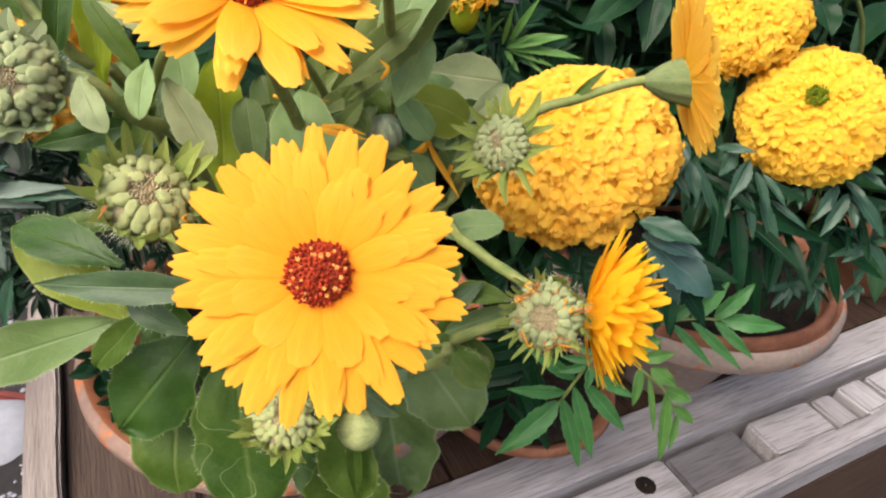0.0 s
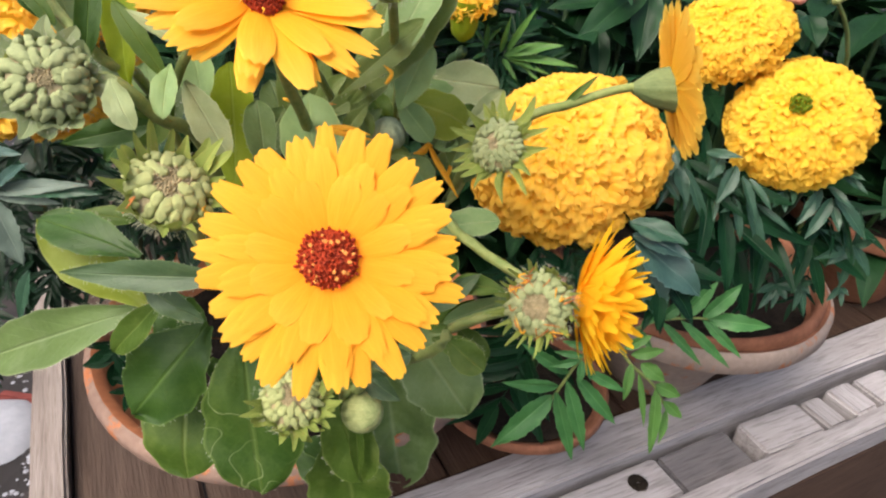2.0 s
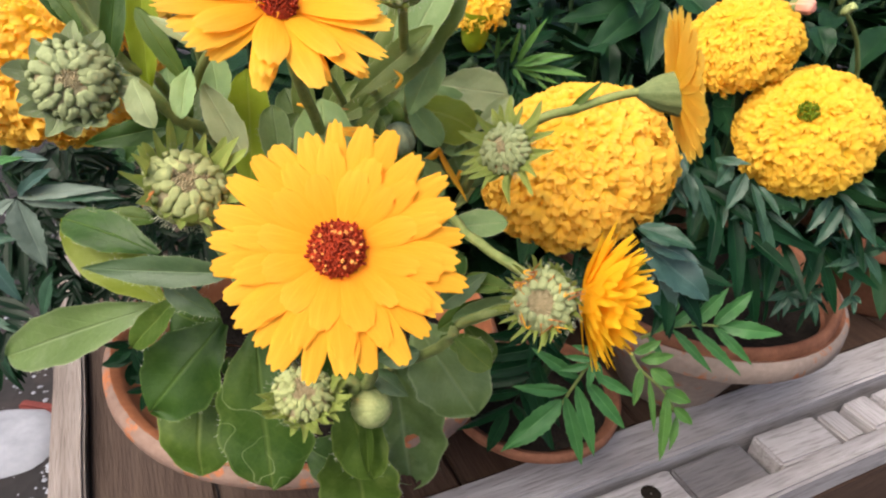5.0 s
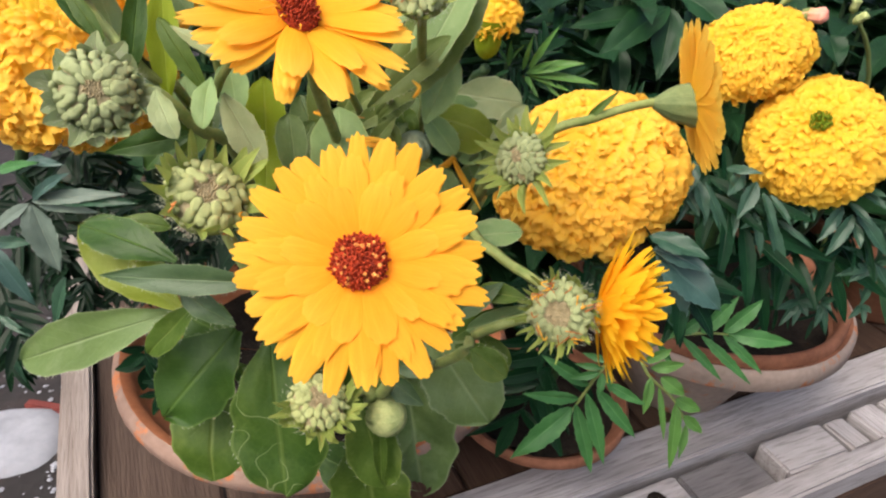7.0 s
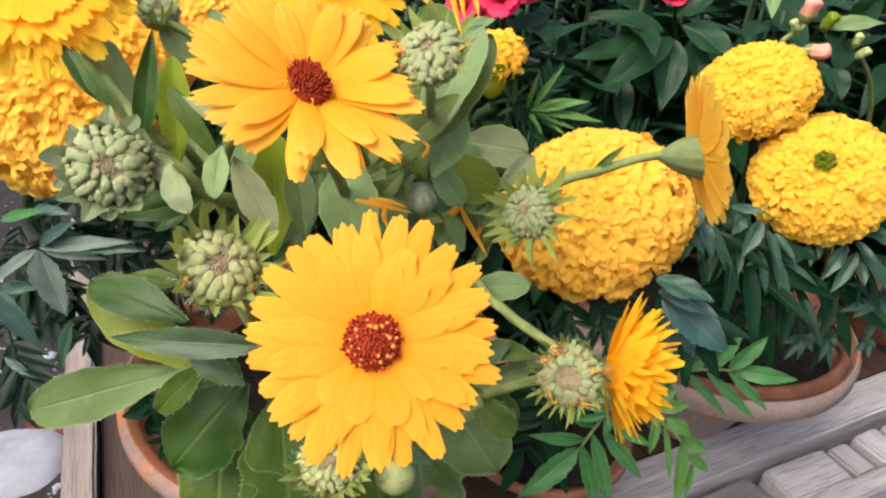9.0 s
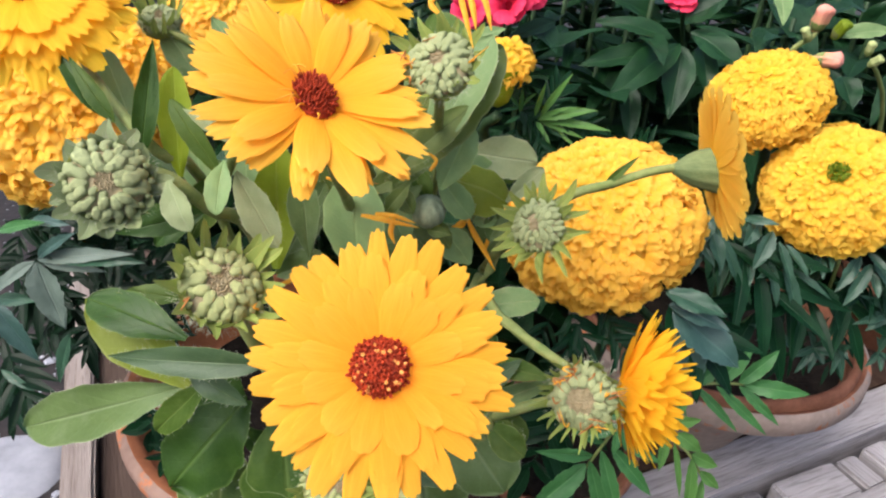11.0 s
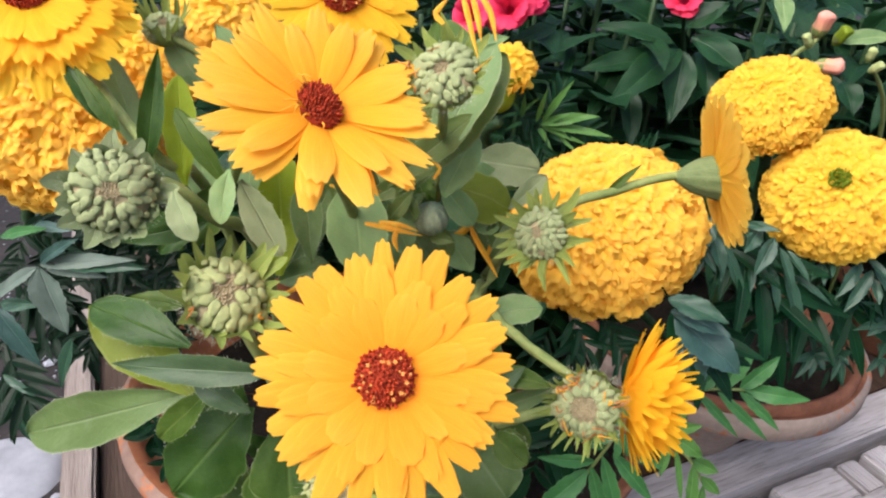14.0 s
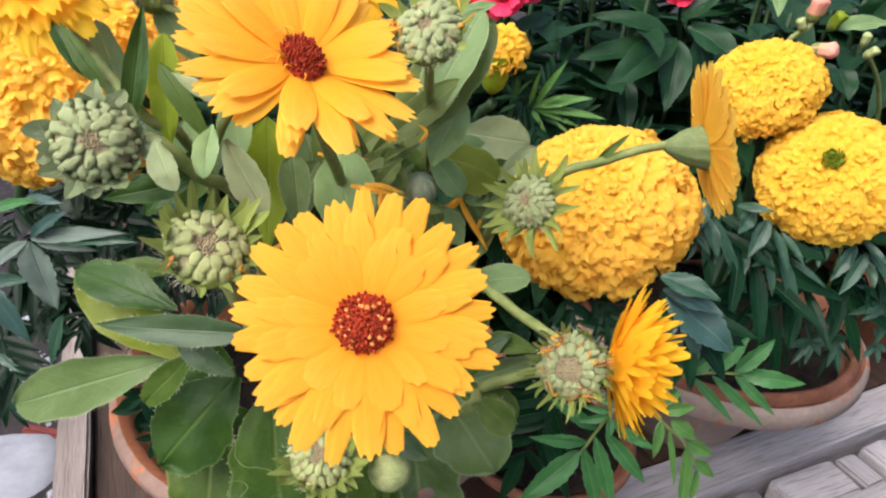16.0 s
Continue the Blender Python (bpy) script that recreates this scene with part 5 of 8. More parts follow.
leaf(calendula, (-0.0433, 0.2080, 0.4660), (-0.0480, 0.2220, 0.4943), 0.0195, normal=(0.03, -0.87, 0.5), shape="oval", mat=LEAF_SHEEN, bend=0.04, cup=0.1, label="large blue-green leaf with a pale midrib")
leaf(calendula, (-0.0743, 0.2280, 0.4538), (-0.0605, 0.2400, 0.4820), 0.0139, normal=(0.03, -0.87, 0.5), shape="oval", mat=LEAF_LIGHT, bend=0.04)
leaf(calendula, (-0.0727, 0.2180, 0.4593), (-0.0746, 0.2320, 0.4989), 0.0164, normal=(0.03, -0.87, 0.5), shape="oval", mat=LEAF_LIME, bend=-0.05, cup=0.05)
leaf(calendula, (-0.0720, 0.1900, 0.5069), (-0.0584, 0.1780, 0.4925), 0.0095, normal=(0.03, -0.87, 0.5), shape="oval", mat=LEAF_PALE, bend=0.12, cup=0.15, teeth=0.05)
leaf(calendula, (-0.0707, 0.1800, 0.5146), (-0.0700, 0.1700, 0.5048), 0.0066, normal=(0.03, -0.87, 0.5), shape="oval", mat=LEAF_SHEEN, bend=0.15, cup=0.2, teeth=0.05)
leaf(calendula, (-0.0742, 0.2220, 0.4543), (-0.0566, 0.2220, 0.4630), 0.0113, normal=(0.03, -0.87, 0.5), shape="oval", mat=LEAF_LIGHT)
leaf(calendula, (-0.0400, 0.2550, 0.4517), (-0.0306, 0.2600, 0.4718), 0.0170, normal=(0.03, -0.87, 0.5), shape="oval", mat=LEAF_LIGHT)
leaf(calendula, (-0.0349, 0.2500, 0.4477), (-0.0397, 0.2500, 0.4643), 0.0168, normal=(0.03, -0.87, 0.5), shape="oval", mat=LEAF_SHEEN)
leaf(calendula, (-0.0179, 0.2500, 0.4496), (-0.0128, 0.2550, 0.4620), 0.0148, normal=(0.03, -0.87, 0.5), shape="oval", mat=LEAF_LIGHT)
leaf(calendula, (-0.0030, 0.2580, 0.4488), (0.0019, 0.2600, 0.4632), 0.0172, normal=(0.03, -0.87, 0.5), shape="oval", mat=LEAF_LIGHT)
leaf(calendula, (-0.0615, 0.2550, 0.4642), (-0.0706, 0.2600, 0.4839), 0.0146, normal=(0.03, -0.87, 0.5), shape="oval", mat=LEAF_LIGHT)
leaf(calendula, (-0.0164, 0.2600, 0.4779), (-0.0301, 0.2650, 0.4923), 0.0165, normal=(0.03, -0.87, 0.5), shape="oval", mat=LEAF_LIGHT)
leaf(calendula, (0.0008, 0.2750, 0.4749), (-0.0105, 0.2750, 0.4786), 0.0109, normal=(0.03, -0.87, 0.5), shape="oval", mat=LEAF_LIGHT)

leaf(calendula, (-0.0298, 0.2240, 0.4680), (-0.0397, 0.2320, 0.4837), 0.0130, normal=(0.03, -0.87, 0.5), shape="oval", mat=LEAF_SHEEN, bend=0.06)
leaf(calendula, (-0.0196, 0.2400, 0.4533), (-0.0319, 0.2450, 0.4644), 0.0122, normal=(0.03, -0.87, 0.5), shape="oval", mat=LEAF_LIGHT, bend=0.06)
leaf(calendula, (-0.0085, 0.2420, 0.4532), (-0.0188, 0.2480, 0.4629), 0.0123, normal=(0.03, -0.87, 0.5), shape="oval", mat=LEAF_SHEEN, bend=0.06)
leaf(calendula, (-0.0285, 0.2240, 0.4813), (-0.0363, 0.2280, 0.4912), 0.0074, normal=(0.03, -0.87, 0.5), shape="lance", mat=LEAF_MID, bend=0.1, cup=0.12, teeth=0.05)
leaf(calendula, (-0.0400, 0.2360, 0.4720), (-0.0274, 0.2400, 0.4842), 0.0096, normal=(0.03, -0.87, 0.5), shape="lance", mat=LEAF_LIGHT, bend=0.06, teeth=0.05)
leaf(calendula, (-0.0028, 0.2360, 0.4670), (0.0010, 0.2400, 0.4773), 0.0097, normal=(0.03, -0.87, 0.5), shape="oval", mat=LEAF_LIGHT, bend=0.06)
# broad stalk leaves in the middle of the plant
leaf(calendula, (-0.0583, 0.2450, 0.4636), (-0.0614, 0.2500, 0.4978), 0.0090, normal=(0.03, -0.87, 0.5), shape="oval", mat=LEAF_MID, bend=0.1, cup=0.12, teeth=0.05)
leaf(calendula, (-0.0515, 0.2500, 0.4621), (-0.0493, 0.2550, 0.4963), 0.0091, normal=(0.03, -0.87, 0.5), shape="oval", mat=LEAF_MID, bend=0.1, cup=0.12, teeth=0.05)
leaf(calendula, (-0.0433, 0.2560, 0.4625), (-0.0413, 0.2600, 0.4924), 0.0102, normal=(0.03, -0.87, 0.5), shape="oval", mat=LEAF_LIGHT, bend=0.1, cup=0.12, teeth=0.05)
leaf(calendula, (-0.0241, 0.2400, 0.4777), (-0.0324, 0.2440, 0.4880), 0.0099, normal=(0.03, -0.87, 0.5), shape="oval", mat=LEAF, bend=0.1, cup=0.12, teeth=0.05)
leaf(calendula, (-0.0021, 0.2680, 0.4743), (0.0020, 0.2720, 0.4812), 0.0132, normal=(0.03, -0.87, 0.5), shape="oval", mat=LEAF, bend=0.1, cup=0.12, teeth=0.05)
leaf(calendula, (-0.0469, 0.2160, 0.4694), (-0.0477, 0.2220, 0.4912), 0.0168, normal=(0.03, -0.87, 0.5), shape="oval", mat=LEAF_SHEEN, bend=0.1, cup=0.12, teeth=0.05)
leaf(calendula, (-0.0344, 0.2400, 0.5139), (-0.0273, 0.2460, 0.5289), 0.0073, normal=(0.03, -0.87, 0.5), shape="oval", mat=LEAF_SHEEN, bend=0.1, cup=0.12, teeth=0.05)
leaf(calendula, (-0.0163, 0.2320, 0.4647), (-0.0228, 0.2360, 0.4756), 0.0067, normal=(0.03, -0.87, 0.5), shape="lance", mat=LEAF_MID, bend=0.1, cup=0.12, teeth=0.05)
leaf(calendula, (-0.0869, 0.1900, 0.5041), (-0.0884, 0.1980, 0.5309), 0.0093, normal=(0.03, -0.87, 0.5), shape="oval", mat=LEAF_LIME, bend=0.1, cup=0.12, teeth=0.05)
leaf(calendula, (-0.0718, 0.1810, 0.5093), (-0.0848, 0.1860, 0.5266), 0.0056, normal=(0.03, -0.87, 0.5), shape="oval", mat=LEAF, bend=0.1, cup=0.12, teeth=0.05)
leaf(calendula, (-0.0996, 0.1860, 0.5193), (-0.1114, 0.1920, 0.5329), 0.0051, normal=(0.03, -0.87, 0.5), shape="lance", mat=LEAF, bend=0.1, cup=0.12, teeth=0.05)
leaf(calendula, (-0.0950, 0.1860, 0.4845), (-0.0869, 0.1900, 0.4941), 0.0082, normal=(0.03, -0.87, 0.5), shape="oval", mat=LEAF_DARK, bend=0.1, cup=0.12, teeth=0.05)
leaf(calendula, (-0.0603, 0.2140, 0.4676), (-0.0645, 0.2240, 0.4902), 0.0107, normal=(0.03, -0.87, 0.5), shape="spoon", mat=LEAF_LIGHT, bend=0.04)

# shrivelled petals caught among the leaves
curl(calendula, [(-0.0402, 0.1952, 0.4947), (-0.0347, 0.1942, 0.4946), (-0.0300, 0.1940, 0.4940), (-0.0243, 0.1955, 0.4923)], 0.0008)
curl(calendula, [(-0.0364, 0.1957, 0.4953), (-0.0309, 0.1940, 0.4960), (-0.0252, 0.1943, 0.4943)], 0.0007)
curl(calendula, [(-0.0310, 0.1949, 0.4955), (-0.0316, 0.1926, 0.4918), (-0.0303, 0.1918, 0.4885)], 0.0008)
curl(calendula, [(-0.0148, 0.2465, 0.4665), (-0.0102, 0.2462, 0.4706), (-0.0053, 0.2475, 0.4726), (-0.0008, 0.2484, 0.4715)], 0.0010)
curl(calendula, [(-0.0111, 0.2469, 0.4695), (-0.0082, 0.2432, 0.4656), (-0.0035, 0.2400, 0.4599), (0.0006, 0.2380, 0.4539)], 0.0011)
curl(calendula, [(-0.0115, 0.2471, 0.4700), (-0.0129, 0.2444, 0.4679), (-0.0164, 0.2449, 0.4665)], 0.0012)
curl(calendula, [(-0.0042, 0.2441, 0.4571), (-0.0030, 0.2453, 0.4614), (-0.0024, 0.2480, 0.4635)], 0.0008)
curl(calendula, [(-0.0228, 0.2072, 0.5043), (-0.0212, 0.2088, 0.5069), (-0.0237, 0.2098, 0.5087)], 0.0006)
curl(calendula, [(-0.0178, 0.1889, 0.5568), (-0.0161, 0.1866, 0.5527), (-0.0132, 0.1831, 0.5449)], 0.0007)
curl(calendula, [(-0.0161, 0.1897, 0.5579), (-0.0141, 0.1867, 0.5529), (-0.0129, 0.1852, 0.5483)], 0.0007)
curl(calendula, [(-0.0146, 0.1908, 0.5579), (-0.0114, 0.1885, 0.5539), (-0.0096, 0.1864, 0.5483)], 0.0007)
curl(calendula, [(-0.0215, 0.1866, 0.5511), (-0.0235, 0.1877, 0.5531), (-0.0206, 0.1898, 0.5564)], 0.0007)
curl(calendula, [(-0.0529, 0.1736, 0.4875), (-0.0543, 0.1710, 0.4871), (-0.0564, 0.1705, 0.4864)], 0.0006)

curl(calendula, [(-0.0570, 0.2260, 0.4904), (-0.0519, 0.2260, 0.4893), (-0.0474, 0.2260, 0.4878), (-0.0401, 0.2260, 0.4866)], 0.0007)
curl(calendula, [(-0.0555, 0.2260, 0.4913), (-0.0501, 0.2260, 0.4903), (-0.0401, 0.2260, 0.4899)], 0.0008, mat=RUST)
curl(calendula, [(-0.0499, 0.2250, 0.4891), (-0.0444, 0.2250, 0.4881), (-0.0426, 0.2250, 0.4867)], 0.0007, mat=RUST)

# ---- the marigolds ----
marigold = thing("marigold_plant", (0.1605, 0.42, 0.29), "marigold plant with full lemon-yellow flowers and feathery leaves", "potted plant", "flowering plants")
marigold_small = thing("marigold_plant", (0.055, 0.352, 0.25), "low marigold plant with fresh green feathery leaves", "potted plant", "flowering plants")
marigold_left = thing("marigold_plant", (-0.27, 0.50, 0.219), "marigold plant with golden flowers and feathery leaves coloured as in shade", "potted plant", "flowering plants")
marigold_flower(marigold_small, (0.0502, 0.3074, 0.4406), (-0.323, -0.445, 0.835), 0.0441, 0.0328, MARIGOLD_WARM, label="large golden double flower", count=900, petal=0.112)
marigold_flower(marigold, (0.1574, 0.3273, 0.4587), (-0.424, -0.623, 0.658), 0.0307, 0.0229, MARIGOLD, eye=0.1, count=640, petal=0.138, label="lemon-yellow double flower with a greenish eye")
marigold_flower(marigold, (0.1277, 0.3586, 0.4879), (-0.461, -0.381, 0.802), 0.0271, 0.0217, MARIGOLD, label="lemon-yellow double flower", count=600, petal=0.146)
marigold_flower(marigold, (-0.0008, 0.3374, 0.5010), (-0.111, -0.427, 0.897), 0.0116, 0.0111, MARIGOLD, label="small lemon-yellow flower half open", count=120, petal=0.32)
marigold_flower(marigold_left, (-0.1772, 0.2885, 0.4816), (0.380, -0.532, 0.757), 0.0428, 0.0345, MARIGOLD_WARM, label="golden double flower", count=800, petal=0.118)
marigold_flower(marigold_left, (-0.1227, 0.3226, 0.5168), (0.288, -0.587, 0.757), 0.0186, 0.0155, MARIGOLD_WARM, label="golden double flower")
marigold_flower(marigold_left, (-0.1329, 0.2620, 0.5102), (0.200, -0.500, 0.840), 0.0205, 0.0170, MARIGOLD_WARM, label="golden double flower behind leaves", count=300, petal=0.18)
stem(marigold_left, [(-0.2600, 0.4900, 0.2190), (-0.1629, 0.3220, 0.4302), (-0.1329, 0.2700, 0.4982)], 0.0030, 0.0028, mat=STEM_DARK)
v, f, w = lathe_piece([(0.002, -0.006), (0.0050, -0.003), (0.0064, 0.002), (0.0066, 0.008), (0.0078, 0.013)], 18)
part("calyx", mesh("calyx", v, f, LEAF_LIME, w), marigold, frame_of((-0.0019, 0.3317, 0.4897), (0.05, -0.1, 1)), "yellow-green tubular calyx")
stem(marigold, [(0.1500, 0.4200, 0.2880), (0.0060, 0.3630, 0.4411), (-0.0014, 0.3342, 0.4787)], 0.0030, 0.0025, mat=STEM_DARK)
stem(marigold_small, [(0.0550, 0.3520, 0.2480), (0.0675, 0.3212, 0.3682), (0.0601, 0.3160, 0.4166)], 0.0030, 0.0028, mat=STEM_DARK)
stem(marigold, [(0.1650, 0.4200, 0.2880), (0.1798, 0.3476, 0.4062), (0.1665, 0.3404, 0.4424)], 0.0030, 0.0028, mat=STEM_DARK)
stem(marigold, [(0.1650, 0.4300, 0.2880), (0.1488, 0.3861, 0.4343), (0.1329, 0.3656, 0.4767)], 0.0030, 0.0028, mat=STEM_DARK)
stem(marigold_left, [(-0.2700, 0.5000, 0.2190), (-0.2245, 0.3114, 0.4051), (-0.1936, 0.3003, 0.4606)], 0.0030, 0.0028, mat=STEM_DARK)
stem(marigold_left, [(-0.2500, 0.5000, 0.2190), (-0.1893, 0.3850, 0.4126), (-0.1310, 0.3376, 0.5007)], 0.0030, 0.0028, mat=STEM_DARK)

# fresh leaves of the small marigold
stem(marigold_small, [(0.0618, 0.2400, 0.3894), (0.0576, 0.2400, 0.3801), (0.0537, 0.2400, 0.3682), (0.0496, 0.2400, 0.3558)], 0.0009, 0.0006, mat=STEM)
leaf(marigold_small, (0.0494, 0.2390, 0.3596), (0.0248, 0.2280, 0.3361), 0.0125, normal=(0.03, -0.87, 0.5), shape="lance", mat=FERN_BRIGHT, bend=0.1, cup=0.22, wave=0.04, teeth=0.14, name="leaflet")
leaf(marigold_small, (0.0514, 0.2390, 0.3652), (0.0261, 0.2340, 0.3697), 0.0068, normal=(0.03, -0.87, 0.5), shape="lance", mat=FERN_BRIGHT, bend=0.1, cup=0.22, wave=0.04, teeth=0.14, name="leaflet")
leaf(marigold_small, (0.0505, 0.2390, 0.3618), (0.0614, 0.2280, 0.3318), 0.0080, normal=(0.03, -0.87, 0.5), shape="lance", mat=FERN_BRIGHT, bend=0.1, cup=0.22, wave=0.04, teeth=0.14, name="leaflet")
leaf(marigold_small, (0.0542, 0.2390, 0.3689), (0.0657, 0.2280, 0.3383), 0.0079, normal=(0.03, -0.87, 0.5), shape="lance", mat=FERN_BRIGHT, bend=0.1, cup=0.22, wave=0.04, teeth=0.14, name="leaflet")
leaf(marigold_small, (0.0581, 0.2390, 0.3714), (0.0774, 0.2320, 0.3523), 0.0078, normal=(0.03, -0.87, 0.5), shape="lance", mat=FERN_BRIGHT, bend=0.1, cup=0.22, wave=0.04, teeth=0.14, name="leaflet")
leaf(marigold_small, (0.0612, 0.2390, 0.3757), (0.0791, 0.2360, 0.3681), 0.0058, normal=(0.03, -0.87, 0.5), shape="lance", mat=FERN_BRIGHT, bend=0.1, cup=0.22, wave=0.04, teeth=0.14, name="leaflet")
leaf(marigold_small, (0.0545, 0.2390, 0.3729), (0.0326, 0.2420, 0.3853), 0.0067, normal=(0.03, -0.87, 0.5), shape="lance", mat=FERN_BRIGHT, bend=0.1, cup=0.22, wave=0.04, teeth=0.14, name="leaflet")
leaf(marigold_small, (0.0587, 0.2390, 0.3836), (0.0470, 0.2420, 0.3821), 0.0038, normal=(0.03, -0.87, 0.5), shape="lance", mat=FERN_BRIGHT, bend=0.1, cup=0.22, wave=0.04, teeth=0.14, name="leaflet")
leaf(marigold_small, (0.0578, 0.2390, 0.3810), (0.0455, 0.2380, 0.3772), 0.0043, normal=(0.03, -0.87, 0.5), shape="lance", mat=FERN_BRIGHT, bend=0.1, cup=0.22, wave=0.04, teeth=0.14, name="leaflet")
leaf(marigold_small, (0.0587, 0.2390, 0.3811), (0.0583, 0.2340, 0.3723), 0.0043, normal=(0.03, -0.87, 0.5), shape="lance", mat=FERN_BRIGHT, bend=0.1, cup=0.22, wave=0.04, teeth=0.14, name="leaflet")
leaf(marigold_small, (0.0608, 0.2390, 0.3830), (0.0629, 0.2350, 0.3738), 0.0038, normal=(0.03, -0.87, 0.5), shape="lance", mat=FERN_BRIGHT, bend=0.1, cup=0.22, wave=0.04, teeth=0.14, name="leaflet")
leaf(marigold_small, (0.0604, 0.2390, 0.3876), (0.0498, 0.2440, 0.3867), 0.0038, normal=(0.03, -0.87, 0.5), shape="lance", mat=FERN_BRIGHT, bend=0.1, cup=0.22, wave=0.04, teeth=0.14, name="leaflet")
stem(marigold_small, [(0.0774, 0.2500, 0.3802), (0.0829, 0.2500, 0.3717), (0.0955, 0.2500, 0.3607), (0.1055, 0.2500, 0.3461)], 0.0009, 0.0006, mat=STEM)
leaf(marigold_small, (0.0973, 0.2490, 0.3595), (0.0989, 0.2380, 0.3277), 0.0067, normal=(0.03, -0.87, 0.5), shape="lance", mat=FERN_FRESH, bend=0.1, cup=0.22, wave=0.04, teeth=0.14, name="leaflet")
leaf(marigold_small, (0.1049, 0.2490, 0.3463), (0.1034, 0.2420, 0.3314), 0.0047, normal=(0.03, -0.87, 0.5), shape="lance", mat=FERN_FRESH, bend=0.1, cup=0.22, wave=0.04, teeth=0.14, name="leaflet")
leaf(marigold_small, (0.0964, 0.2490, 0.3615), (0.1083, 0.2470, 0.3574), 0.0076, normal=(0.03, -0.87, 0.5), shape="lance", mat=FERN_FRESH, bend=0.1, cup=0.22, wave=0.04, teeth=0.14, name="leaflet")
leaf(marigold_small, (0.1026, 0.2490, 0.3518), (0.1118, 0.2460, 0.3449), 0.0062, normal=(0.03, -0.87, 0.5), shape="lance", mat=FERN_FRESH, bend=0.1, cup=0.22, wave=0.04, teeth=0.14, name="leaflet")
leaf(marigold_small, (0.0877, 0.2490, 0.3672), (0.0934, 0.2400, 0.3434), 0.0035, normal=(0.03, -0.87, 0.5), shape="lance", mat=FERN_FRESH, bend=0.1, cup=0.22, wave=0.04, teeth=0.14, name="leaflet")
leaf(marigold_small, (0.0830, 0.2490, 0.3726), (0.0817, 0.2420, 0.3567), 0.0055, normal=(0.03, -0.87, 0.5), shape="lance", mat=FERN_FRESH, bend=0.1, cup=0.22, wave=0.04, teeth=0.14, name="leaflet")
leaf(marigold_small, (0.0874, 0.2490, 0.3732), (0.0986, 0.2460, 0.3667), 0.0080, normal=(0.03, -0.87, 0.5), shape="lance", mat=FERN_FRESH, bend=0.1, cup=0.22, wave=0.04, teeth=0.14, name="leaflet")
leaf(marigold_small, (0.0819, 0.2490, 0.3777), (0.0969, 0.2520, 0.3795), 0.0064, normal=(0.03, -0.87, 0.5), shape="lance", mat=FERN_FRESH, bend=0.1, cup=0.22, wave=0.04, teeth=0.14, name="leaflet")
leaf(marigold_small, (0.0782, 0.2490, 0.3811), (0.0905, 0.2540, 0.3854), 0.0054, normal=(0.03, -0.87, 0.5), shape="lance", mat=FERN_FRESH, bend=0.1, cup=0.22, wave=0.04, teeth=0.14, name="leaflet")
leaf(marigold_small, (0.1052, 0.2490, 0.3463), (0.1045, 0.2440, 0.3338), 0.0031, normal=(0.03, -0.87, 0.5), shape="lance", mat=FERN_FRESH, bend=0.1, cup=0.22, wave=0.04, teeth=0.14, name="leaflet")
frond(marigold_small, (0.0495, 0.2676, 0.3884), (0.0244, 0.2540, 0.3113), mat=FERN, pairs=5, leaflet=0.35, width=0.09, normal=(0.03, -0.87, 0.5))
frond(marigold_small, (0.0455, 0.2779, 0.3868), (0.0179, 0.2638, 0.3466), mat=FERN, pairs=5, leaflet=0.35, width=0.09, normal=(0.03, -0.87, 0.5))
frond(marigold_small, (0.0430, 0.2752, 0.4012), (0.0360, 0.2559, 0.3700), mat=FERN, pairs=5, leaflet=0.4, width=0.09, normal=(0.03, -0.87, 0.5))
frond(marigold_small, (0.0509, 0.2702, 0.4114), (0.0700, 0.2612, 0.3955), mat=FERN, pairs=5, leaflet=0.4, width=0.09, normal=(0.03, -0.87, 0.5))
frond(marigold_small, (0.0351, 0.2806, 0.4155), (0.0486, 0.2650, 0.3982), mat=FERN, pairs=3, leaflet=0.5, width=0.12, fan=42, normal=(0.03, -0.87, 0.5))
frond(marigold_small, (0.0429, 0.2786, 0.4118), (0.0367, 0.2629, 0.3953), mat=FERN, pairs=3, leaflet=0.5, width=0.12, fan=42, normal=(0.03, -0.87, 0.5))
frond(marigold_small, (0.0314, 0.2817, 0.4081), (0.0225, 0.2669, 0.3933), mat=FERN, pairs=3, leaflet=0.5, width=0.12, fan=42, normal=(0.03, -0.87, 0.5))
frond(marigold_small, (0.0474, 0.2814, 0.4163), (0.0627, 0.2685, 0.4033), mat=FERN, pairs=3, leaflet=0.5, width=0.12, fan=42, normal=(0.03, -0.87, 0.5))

# leaves of the large marigold
leaf(marigold, (0.0975, 0.3120, 0.4500), (0.0948, 0.3020, 0.4367), 0.0099, normal=(0.03, -0.8, 0.6), shape="lance", mat=FERN_MID, bend=0.1, cup=0.22, wave=0.04, teeth=0.14, name="leaflet")
leaf(marigold, (0.1011, 0.3120, 0.4409), (0.1078, 0.3020, 0.4247), 0.0079, normal=(0.03, -0.8, 0.6), shape="lance", mat=FERN_MID, bend=0.1, cup=0.22, wave=0.04, teeth=0.14, name="leaflet")
leaf(marigold, (0.0972, 0.3120, 0.4355), (0.1039, 0.3020, 0.4264), 0.0064, normal=(0.03, -0.8, 0.6), shape="lance", mat=FERN_MID, bend=0.1, cup=0.22, wave=0.04, teeth=0.14, name="leaflet")
leaf(marigold, (0.1055, 0.3120, 0.4401), (0.1218, 0.3020, 0.4094), 0.0059, normal=(0.03, -0.8, 0.6), shape="lance", mat=FERN_MID, bend=0.1, cup=0.22, wave=0.04, teeth=0.14, name="leaflet")
